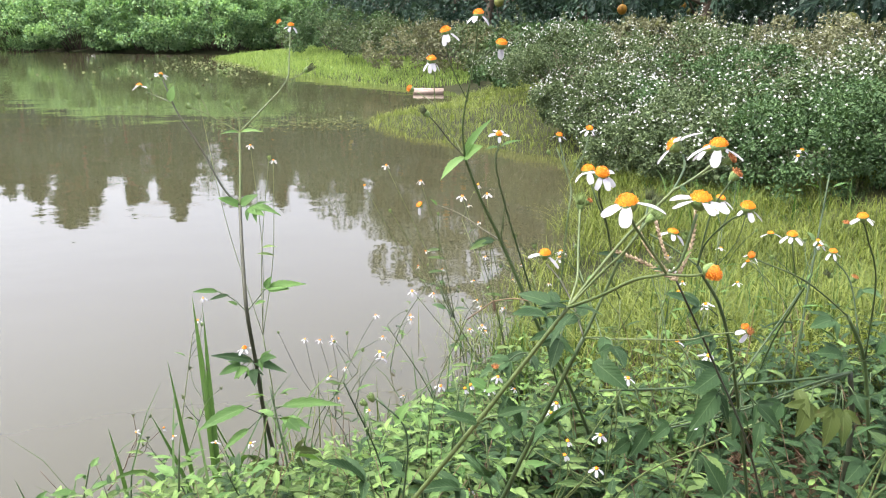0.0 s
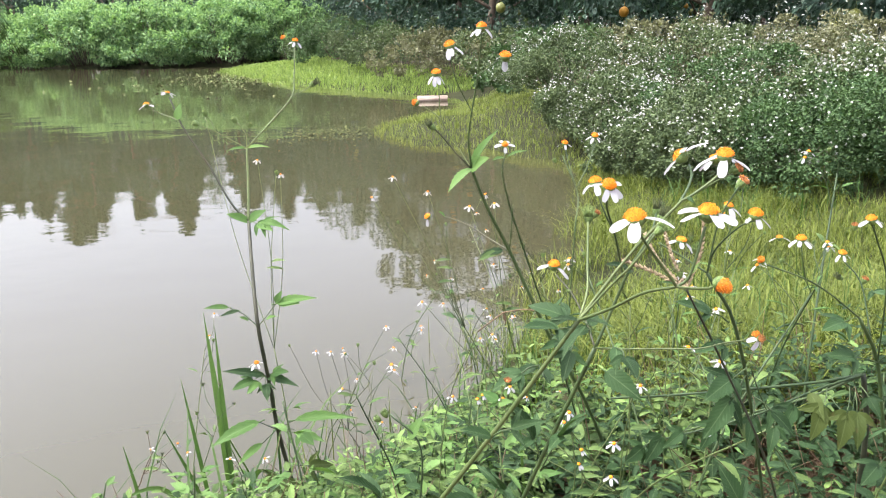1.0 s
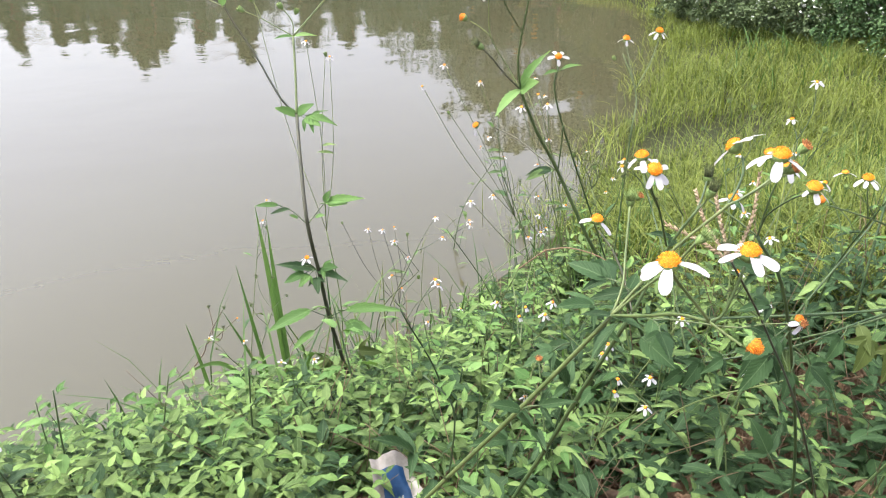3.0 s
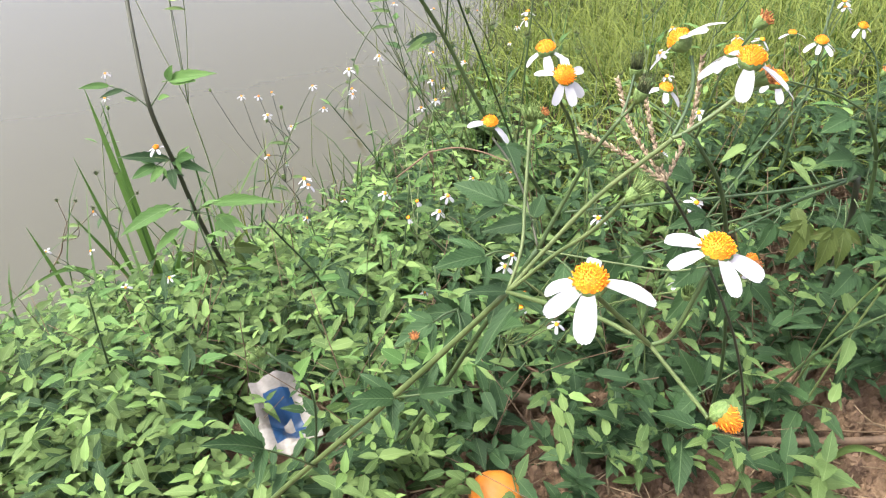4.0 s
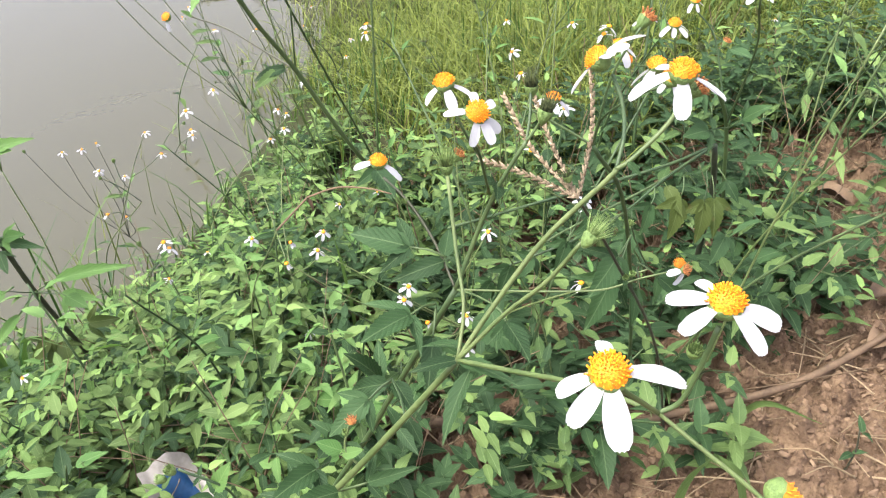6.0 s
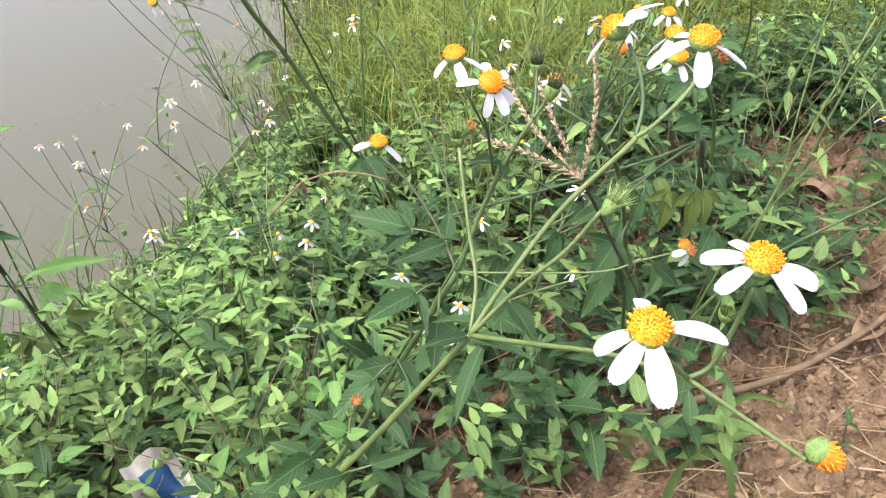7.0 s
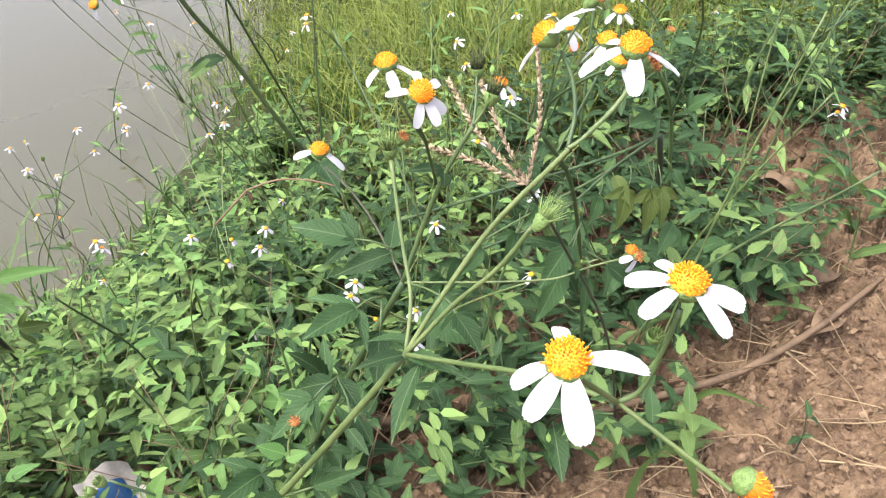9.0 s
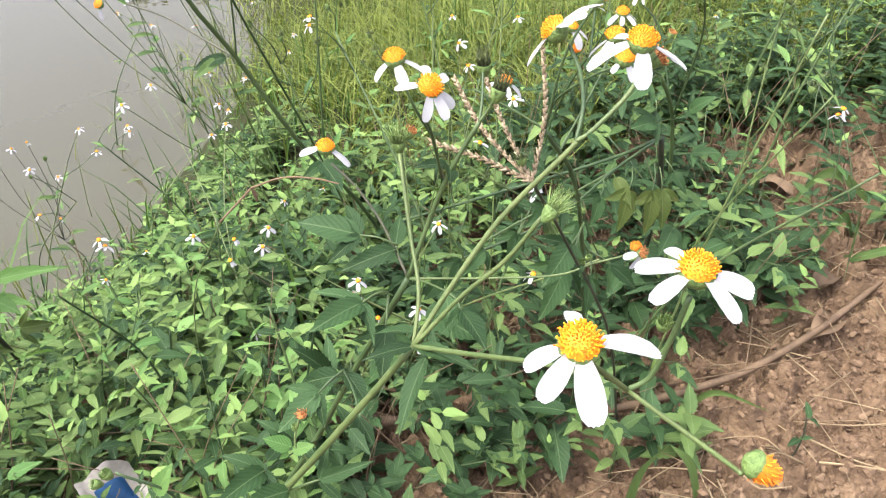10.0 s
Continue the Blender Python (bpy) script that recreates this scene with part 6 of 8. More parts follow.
flower(daisy_a, (0.149, 0.830, 0.528), (-0.2, -0.1, 1), 0.0036, petals=((-90, 0.8), (-40, 0.9)), droop=45, length=0.0075, disc=DISC_SMALL)

daisy_b = thing("daisy_plant", "small white daisies on thin green stems", "plant", group="small daisies")
stem(daisy_b, [(0.040, 1.130, 0.160), (0.050, 1.145, 0.261), (0.037, 1.160, 0.343)], 0.0015, 0.0011, M_STEM_LIGHT, "stem")
stem(daisy_b, [(0.037, 1.160, 0.343), (0.067, 1.083, 0.423), (0.078, 1.005, 0.527)], 0.0008, 0.0006, M_STEM_LIGHT, "branch")
leaf(daisy_b, (0.067, 1.083, 0.423), (0.097, 1.071, 0.435), "narrow", M_LEAF_BRIGHT, (0, -0.5, 1))
flower(daisy_b, (0.078, 1.005, 0.527), (0.1, -0.25, 1), 0.0036, petals=((-30, 1), (-100, 1), (190, 1), (60, 0.9), (120, 0.8)), droop=22, length=0.0088, disc=DISC_SMALL)
stem(daisy_b, [(0.037, 1.160, 0.343), (0.029, 1.095, 0.411), (0.041, 1.029, 0.503)], 0.0008, 0.0006, M_STEM_LIGHT, "branch")
flower(daisy_b, (0.041, 1.029, 0.503), (-0.2, -0.1, 1), 0.0036, petals=((-90, 0.8), (-40, 0.9)), droop=45, length=0.0075, disc=DISC_SMALL)
stem(daisy_b, [(0.037, 1.160, 0.343), (0.027, 1.129, 0.393), (-0.002, 1.097, 0.468)], 0.0008, 0.0006, M_STEM_LIGHT, "branch")
leaf(daisy_b, (0.027, 1.129, 0.393), (-0.003, 1.117, 0.405), "narrow", M_LEAF_BRIGHT, (0, -0.5, 1))
flower(daisy_b, (-0.002, 1.097, 0.468), (0.1, -0.25, 1), 0.0036, petals=((-30, 1), (-100, 1), (190, 1), (60, 0.9), (120, 0.8)), droop=22, length=0.0088, disc=DISC_SMALL)
stem(daisy_b, [(0.037, 1.160, 0.343), (0.044, 1.249, 0.395), (0.072, 1.338, 0.472)], 0.0008, 0.0006, M_STEM_LIGHT, "branch")
flower(daisy_b, (0.072, 1.338, 0.472), (-0.1, -0.25, 1), 0.0036, petals=((-30, 1), (-100, 1), (190, 1), (60, 0.9), (120, 0.8)), droop=22, length=0.0088, disc=DISC_SMALL)
stem(daisy_b, [(0.037, 1.160, 0.343), (0.019, 1.309, 0.405), (-0.018, 1.457, 0.491)], 0.0008, 0.0006, M_STEM_LIGHT, "branch")
leaf(daisy_b, (0.019, 1.309, 0.405), (0.049, 1.297, 0.417), "narrow", M_LEAF_BRIGHT, (0, -0.5, 1))
flower(daisy_b, (-0.018, 1.457, 0.491), (0.1, -0.25, 1), 0.0036, petals=((-30, 1), (-100, 1), (190, 1), (60, 0.9), (120, 0.8)), droop=22, length=0.0088, disc=DISC_SMALL)

daisy_c = thing("daisy_plant", "low white daisies among the weeds", "plant", group="small daisies")
stem(daisy_c, [(0.010, 1.080, 0.150), (0.023, 1.078, 0.182), (0.013, 1.076, 0.194)], 0.0015, 0.0011, M_STEM_LIGHT, "stem")
stem(daisy_c, [(0.013, 1.076, 0.194), (0.010, 1.059, 0.202), (-0.012, 1.042, 0.235)], 0.0008, 0.0006, M_STEM_LIGHT, "branch")
leaf(daisy_c, (0.010, 1.059, 0.202), (0.040, 1.047, 0.214), "narrow", M_LEAF_BRIGHT, (0, -0.5, 1))
flower(daisy_c, (-0.012, 1.042, 0.235), (0.1, -0.25, 1), 0.0036, petals=((-30, 1), (-100, 1), (190, 1), (60, 0.9), (120, 0.8)), droop=22, length=0.0088, disc=DISC_SMALL)
stem(daisy_c, [(0.013, 1.076, 0.194), (0.019, 1.088, 0.227), (0.046, 1.100, 0.285)], 0.0008, 0.0006, M_STEM_LIGHT, "branch")
flower(daisy_c, (0.046, 1.100, 0.285), (-0.1, -0.25, 1), 0.0036, petals=((-30, 1), (-100, 1), (190, 1), (60, 0.9), (120, 0.8)), droop=22, length=0.0088, disc=DISC_SMALL)

daisy_d = thing("daisy_plant", "wiry daisies standing at the water's edge", "plant", group="small daisies")
stem(daisy_d, [(-0.220, 1.620, 0.010), (-0.221, 1.636, 0.070), (-0.247, 1.652, 0.110)], 0.0015, 0.0011, M_STEM_DARK, "stem")
stem(daisy_d, [(-0.247, 1.652, 0.110), (-0.230, 1.637, 0.133), (-0.234, 1.621, 0.180)], 0.0008, 0.0006, M_STEM_DARK, "branch")
leaf(daisy_d, (-0.230, 1.637, 0.133), (-0.200, 1.625, 0.145), "narrow", M_LEAF_BRIGHT, (0, -0.5, 1))
flower(daisy_d, (-0.234, 1.621, 0.180), (-0.2, -0.1, 1), 0.0036, petals=((-90, 0.8), (-40, 0.9)), droop=45, length=0.0075, disc=DISC_SMALL)
stem(daisy_d, [(-0.247, 1.652, 0.110), (-0.247, 1.676, 0.153), (-0.227, 1.700, 0.220)], 0.0008, 0.0006, M_STEM_DARK, "branch")
flower(daisy_d, (-0.227, 1.700, 0.220), (-0.1, -0.25, 1), 0.0036, petals=((-30, 1), (-100, 1), (190, 1), (60, 0.9), (120, 0.8)), droop=22, length=0.0088, disc=DISC_SMALL)
stem(daisy_d, [(-0.247, 1.652, 0.110), (-0.243, 1.686, 0.188), (-0.260, 1.720, 0.290)], 0.0008, 0.0006, M_STEM_DARK, "branch")
leaf(daisy_d, (-0.243, 1.686, 0.188), (-0.273, 1.674, 0.200), "narrow", M_LEAF_BRIGHT, (0, -0.5, 1))
flower(daisy_d, (-0.260, 1.720, 0.290), (-0.2, -0.1, 1), 0.0036, petals=((-90, 0.8), (-40, 0.9)), droop=45, length=0.0075, disc=DISC_SMALL)
stem(daisy_d, [(-0.247, 1.652, 0.110), (-0.295, 1.686, 0.185), (-0.323, 1.719, 0.284)], 0.0008, 0.0006, M_STEM_DARK, "branch")
flower(daisy_d, (-0.323, 1.719, 0.284), (-0.1, -0.25, 1), 0.0036, petals=((-30, 1), (-100, 1), (190, 1), (60, 0.9), (120, 0.8)), droop=22, length=0.0088, disc=DISC_SMALL)
stem(daisy_d, [(-0.247, 1.652, 0.110), (-0.258, 1.690, 0.182), (-0.290, 1.728, 0.278)], 0.0008, 0.0006, M_STEM_DARK, "branch")
leaf(daisy_d, (-0.258, 1.690, 0.182), (-0.228, 1.678, 0.194), "narrow", M_LEAF_BRIGHT, (0, -0.5, 1))
flower(daisy_d, (-0.290, 1.728, 0.278), (0.1, -0.25, 1), 0.0036, petals=((-30, 1), (-100, 1), (190, 1), (60, 0.9), (120, 0.8)), droop=22, length=0.0088, disc=DISC_SMALL)
stem(daisy_d, [(-0.247, 1.652, 0.110), (-0.325, 1.683, 0.194), (-0.384, 1.714, 0.303)], 0.0008, 0.0006, M_STEM_DARK, "branch")
spent(daisy_d, (-0.384, 1.714, 0.303), (-0.3, 0, 1), 0.003, tips=NEEDLES_BUD, cup=CUP_LONG)

daisy_e = thing("daisy_plant", "thin bidens with pale withered heads over the water", "plant", group="small daisies")
stem(daisy_e, [(0.160, 1.620, 0.060), (0.105, 1.578, 0.244), (0.026, 1.537, 0.408)], 0.0015, 0.0011, M_STEM_LIGHT, "stem")
stem(daisy_e, [(0.026, 1.537, 0.408), (-0.032, 1.511, 0.562), (-0.110, 1.486, 0.739)], 0.0008, 0.0006, M_STEM_LIGHT, "branch")
leaf(daisy_e, (-0.032, 1.511, 0.562), (-0.002, 1.499, 0.574), "narrow", M_LEAF_BRIGHT, (0, -0.5, 1))
flower(daisy_e, (-0.110, 1.486, 0.739), (0.1, -0.25, 1), 0.0036, petals=((-30, 1), (-100, 1), (190, 1), (60, 0.9), (120, 0.8)), droop=22, length=0.0088, disc=DISC_SMALL)
stem(daisy_e, [(0.026, 1.537, 0.408), (-0.072, 1.506, 0.543), (-0.151, 1.475, 0.702)], 0.0008, 0.0006, M_STEM_LIGHT, "branch")
flower(daisy_e, (-0.151, 1.475, 0.702), (-0.2, -0.1, 1), 0.0036, petals=((-90, 0.8), (-40, 0.9)), droop=45, length=0.0075, disc=DISC_SMALL)
stem(daisy_e, [(0.026, 1.537, 0.408), (0.002, 1.497, 0.550), (-0.043, 1.458, 0.715)], 0.0008, 0.0006, M_STEM_LIGHT, "branch")
leaf(daisy_e, (0.002, 1.497, 0.550), (-0.028, 1.485, 0.562), "narrow", M_LEAF_BRIGHT, (0, -0.5, 1))
flower(daisy_e, (-0.043, 1.458, 0.715), (0.1, -0.25, 1), 0.0036, petals=((-30, 1), (-100, 1), (190, 1), (60, 0.9), (120, 0.8)), droop=22, length=0.0088, disc=DISC_SMALL)
stem(daisy_e, [(0.026, 1.537, 0.408), (-0.002, 1.499, 0.518), (-0.010, 1.461, 0.652)], 0.0008, 0.0006, M_STEM_LIGHT, "branch")
spent(daisy_e, (-0.010, 1.461, 0.652), (-0.3, 0, 1), 0.003, tips=NEEDLES_BUD, cup=CUP_LONG)
stem(daisy_e, [(0.026, 1.537, 0.408), (-0.028, 1.499, 0.521), (-0.102, 1.462, 0.657)], 0.0008, 0.0006, M_STEM_LIGHT, "branch")
leaf(daisy_e, (-0.028, 1.499, 0.521), (0.002, 1.487, 0.533), "narrow", M_LEAF_BRIGHT, (0, -0.5, 1))
spent(daisy_e, (-0.102, 1.462, 0.657), (-0.3, 0, 1), 0.003, tips=NEEDLES_BUD, cup=CUP_LONG)

daisy_f = thing("daisy_plant", "thin bidens with small orange and white heads", "plant", group="small daisies")
stem(daisy_f, [(0.220, 1.420, 0.100), (0.189, 1.388, 0.236), (0.134, 1.355, 0.352)], 0.0015, 0.0011, M_STEM_LIGHT, "stem")
stem(daisy_f, [(0.134, 1.355, 0.352), (0.092, 1.315, 0.527), (0.031, 1.274, 0.726)], 0.0008, 0.0006, M_STEM_LIGHT, "branch")
leaf(daisy_f, (0.092, 1.315, 0.527), (0.122, 1.303, 0.539), "narrow", M_LEAF_BRIGHT, (0, -0.5, 1))
flower(daisy_f, (0.031, 1.274, 0.726), (0.1, -0.25, 1), 0.0036, petals=((-30, 1), (-100, 1), (190, 1), (60, 0.9), (120, 0.8)), droop=22, length=0.0088, disc=DISC_SMALL)
stem(daisy_f, [(0.134, 1.355, 0.352), (0.093, 1.315, 0.529), (0.072, 1.275, 0.730)], 0.0008, 0.0006, M_STEM_LIGHT, "branch")
flower(daisy_f, (0.072, 1.275, 0.730), (-0.1, -0.25, 1), 0.0036, petals=((-30, 1), (-100, 1), (190, 1), (60, 0.9), (120, 0.8)), droop=22, length=0.0088, disc=DISC_SMALL)
stem(daisy_f, [(0.134, 1.355, 0.352), (0.105, 1.317, 0.537), (0.057, 1.279, 0.745)], 0.0008, 0.0006, M_STEM_LIGHT, "branch")
leaf(daisy_f, (0.105, 1.317, 0.537), (0.075, 1.305, 0.549), "narrow", M_LEAF_BRIGHT, (0, -0.5, 1))
flower(daisy_f, (0.057, 1.279, 0.745), (-0.2, -0.1, 1), 0.0036, petals=((-90, 0.8), (-40, 0.9)), droop=45, length=0.0075, disc=DISC_SMALL)
stem(daisy_f, [(0.134, 1.355, 0.352), (0.031, 1.317, 0.443), (-0.052, 1.278, 0.558)], 0.0008, 0.0006, M_STEM_LIGHT, "branch")
flower(daisy_f, (-0.052, 1.278, 0.558), (-0.1, -0.25, 1), 0.0036, petals=((-30, 1), (-100, 1), (190, 1), (60, 0.9), (120, 0.8)), droop=22, length=0.0088, disc=DISC_SMALL)
stem(daisy_f, [(0.134, 1.355, 0.352), (0.094, 1.315, 0.437), (0.034, 1.274, 0.545)], 0.0008, 0.0006, M_STEM_LIGHT, "branch")
leaf(daisy_f, (0.094, 1.315, 0.437), (0.124, 1.303, 0.449), "narrow", M_LEAF_BRIGHT, (0, -0.5, 1))
spent(daisy_f, (0.034, 1.274, 0.545), (-0.3, 0, 1), 0.003, tips=NEEDLES_BUD, cup=CUP_LONG)

daisy_g = thing("daisy_plant", "pale daisy stems behind the lone bidens", "plant", group="small daisies")
stem(daisy_g, [(-0.360, 1.500, 0.030), (-0.357, 1.523, 0.206), (-0.379, 1.547, 0.363)], 0.0015, 0.0011, M_STEM_LIGHT, "stem")
stem(daisy_g, [(-0.379, 1.547, 0.363), (-0.376, 1.571, 0.549), (-0.394, 1.595, 0.759)], 0.0008, 0.0006, M_STEM_LIGHT, "branch")
leaf(daisy_g, (-0.376, 1.571, 0.549), (-0.346, 1.559, 0.561), "narrow", M_LEAF_BRIGHT, (0, -0.5, 1))
flower(daisy_g, (-0.394, 1.595, 0.759), (0.1, -0.25, 1), 0.0036, petals=((-30, 1), (-100, 1), (190, 1), (60, 0.9), (120, 0.8)), droop=22, length=0.0088, disc=DISC_SMALL)
stem(daisy_g, [(-0.379, 1.547, 0.363), (-0.377, 1.568, 0.537), (-0.356, 1.589, 0.736)], 0.0008, 0.0006, M_STEM_LIGHT, "branch")
spent(daisy_g, (-0.356, 1.589, 0.736), (-0.3, 0, 1), 0.0041, tips=NEEDLES_BUD, cup=CUP_LONG)
stem(daisy_g, [(-0.379, 1.547, 0.363), (-0.353, 1.567, 0.534), (-0.347, 1.587, 0.730)], 0.0008, 0.0006, M_STEM_LIGHT, "branch")
leaf(daisy_g, (-0.353, 1.567, 0.534), (-0.383, 1.555, 0.546), "narrow", M_LEAF_BRIGHT, (0, -0.5, 1))
flower(daisy_g, (-0.347, 1.587, 0.730), (0.1, -0.25, 1), 0.0036, petals=((-30, 1), (-100, 1), (190, 1), (60, 0.9), (120, 0.8)), droop=22, length=0.0088, disc=DISC_SMALL)
stem(daisy_g, [(-0.379, 1.547, 0.363), (-0.453, 1.595, 0.595), (-0.508, 1.643, 0.852)], 0.0008, 0.0006, M_STEM_LIGHT, "branch")
spent(daisy_g, (-0.508, 1.643, 0.852), (-0.3, 0, 1), 0.0041, tips=NEEDLES_BUD, cup=CUP_LONG)

daisy_h = thing("daisy_plant", "withered stalks with dark spiky seed heads", "plant", group="small daisies")
stem(daisy_h, [(-0.700, 1.450, 0.050), (-0.662, 1.447, 0.100), (-0.648, 1.444, 0.131)], 0.0015, 0.0011, M_STEM_BROWN, "stem")
stem(daisy_h, [(-0.648, 1.444, 0.131), (-0.627, 1.444, 0.168), (-0.627, 1.443, 0.229)], 0.0008, 0.0006, M_STEM_BROWN, "branch")
leaf(daisy_h, (-0.627, 1.444, 0.168), (-0.597, 1.432, 0.180), "narrow", M_LEAF_BRIGHT, (0, -0.5, 1))
spent(daisy_h, (-0.627, 1.443, 0.229), (0.1, 0, 1), 0.0026, tips=NEEDLES_DRY, cup=CUP_LONG)
stem(daisy_h, [(-0.648, 1.444, 0.131), (-0.630, 1.444, 0.167), (-0.593, 1.443, 0.227)], 0.0008, 0.0006, M_STEM_BROWN, "branch")
spent(daisy_h, (-0.593, 1.443, 0.227), (0.1, 0, 1), 0.0026, tips=NEEDLES_DRY, cup=CUP_LONG)
stem(daisy_h, [(-0.648, 1.444, 0.131), (-0.612, 1.438, 0.146), (-0.597, 1.431, 0.185)], 0.0008, 0.0006, M_STEM_BROWN, "branch")
leaf(daisy_h, (-0.612, 1.438, 0.146), (-0.642, 1.426, 0.158), "narrow", M_LEAF_BRIGHT, (0, -0.5, 1))
spent(daisy_h, (-0.597, 1.431, 0.185), (0.1, 0, 1), 0.0026, tips=NEEDLES_DRY, cup=CUP_LONG)
stem(daisy_h, [(-0.648, 1.444, 0.131), (-0.616, 1.440, 0.156), (-0.565, 1.436, 0.205)], 0.0008, 0.0006, M_STEM_BROWN, "branch")
flower(daisy_h, (-0.565, 1.436, 0.205), (-0.2, -0.1, 1), 0.0036, petals=((-90, 0.8), (-40, 0.9)), droop=45, length=0.0075, disc=DISC_SMALL)

daisy_i = thing("daisy_plant", "dry spiky bidens seed heads on thin stalks", "plant", group="small daisies")
stem(daisy_i, [(0.300, 0.950, 0.240), (0.272, 0.939, 0.331), (0.219, 0.928, 0.403)], 0.0015, 0.0011, M_STEM_LIGHT, "stem")
stem(daisy_i, [(0.219, 0.928, 0.403), (0.227, 0.921, 0.505), (0.215, 0.914, 0.632)], 0.0008, 0.0006, M_STEM_LIGHT, "branch")
leaf(daisy_i, (0.227, 0.921, 0.505), (0.257, 0.909, 0.517), "narrow", M_LEAF_BRIGHT, (0, -0.5, 1))
spent(daisy_i, (0.215, 0.914, 0.632), (0.1, 0, 1), 0.0026, tips=NEEDLES_DRY, cup=CUP_LONG)
stem(daisy_i, [(0.219, 0.928, 0.403), (0.222, 0.921, 0.506), (0.245, 0.915, 0.634)], 0.0008, 0.0006, M_STEM_LIGHT, "branch")
spent(daisy_i, (0.245, 0.915, 0.634), (0.1, 0, 1), 0.0026, tips=NEEDLES_DRY, cup=CUP_LONG)
stem(daisy_i, [(0.219, 0.928, 0.403), (0.184, 0.880, 0.471), (0.128, 0.832, 0.563)], 0.0008, 0.0006, M_STEM_LIGHT, "branch")
leaf(daisy_i, (0.184, 0.880, 0.471), (0.154, 0.868, 0.483), "narrow", M_LEAF_BRIGHT, (0, -0.5, 1))
flower(daisy_i, (0.128, 0.832, 0.563), (0.1, -0.25, 1), 0.0036, petals=((-30, 1), (-100, 1), (190, 1), (60, 0.9), (120, 0.8)), droop=22, length=0.0088, disc=DISC_SMALL)
stem(daisy_i, [(0.219, 0.928, 0.403), (0.115, 0.943, 0.455), (0.031, 0.958, 0.532)], 0.0008, 0.0006, M_STEM_LIGHT, "branch")
flower(daisy_i, (0.031, 0.958, 0.532), (-0.2, -0.1, 1), 0.0036, petals=((-90, 0.8), (-40, 0.9)), droop=45, length=0.0075, disc=DISC_SMALL)
stem(daisy_i, [(0.219, 0.928, 0.403), (0.153, 0.956, 0.449), (0.067, 0.985, 0.519)], 0.0008, 0.0006, M_STEM_LIGHT, "branch")
leaf(daisy_i, (0.153, 0.956, 0.449), (0.183, 0.944, 0.461), "narrow", M_LEAF_BRIGHT, (0, -0.5, 1))
flower(daisy_i, (0.067, 0.985, 0.519), (0.1, -0.25, 1), 0.0036, petals=((-30, 1), (-100, 1), (190, 1), (60, 0.9), (120, 0.8)), droop=22, length=0.0088, disc=DISC_SMALL)
stem(daisy_i, [(0.219, 0.928, 0.403), (0.173, 0.877, 0.445), (0.146, 0.827, 0.511)], 0.0008, 0.0006, M_STEM_LIGHT, "branch")
flower(daisy_i, (0.146, 0.827, 0.511), (-0.2, -0.1, 1), 0.0036, petals=((-90, 0.8), (-40, 0.9)), droop=45, length=0.0075, disc=DISC_SMALL)


# ---------------------------------------------------------------- undergrowth of the near bank
def bare(x, y):
    """Above 0 on the bare loam."""
    slip = 0.085 - np.hypot(np.asarray(x) - 0.97, (np.asarray(y) - 1.10) / 1.5)
    return np.maximum(slip, np.minimum(0.79 + 0.22 * (np.asarray(x) - 0.3) - np.asarray(y), np.asarray(x) - 0.27)) + 0.04 * ripple_sum(x, y, 41, 0.08)


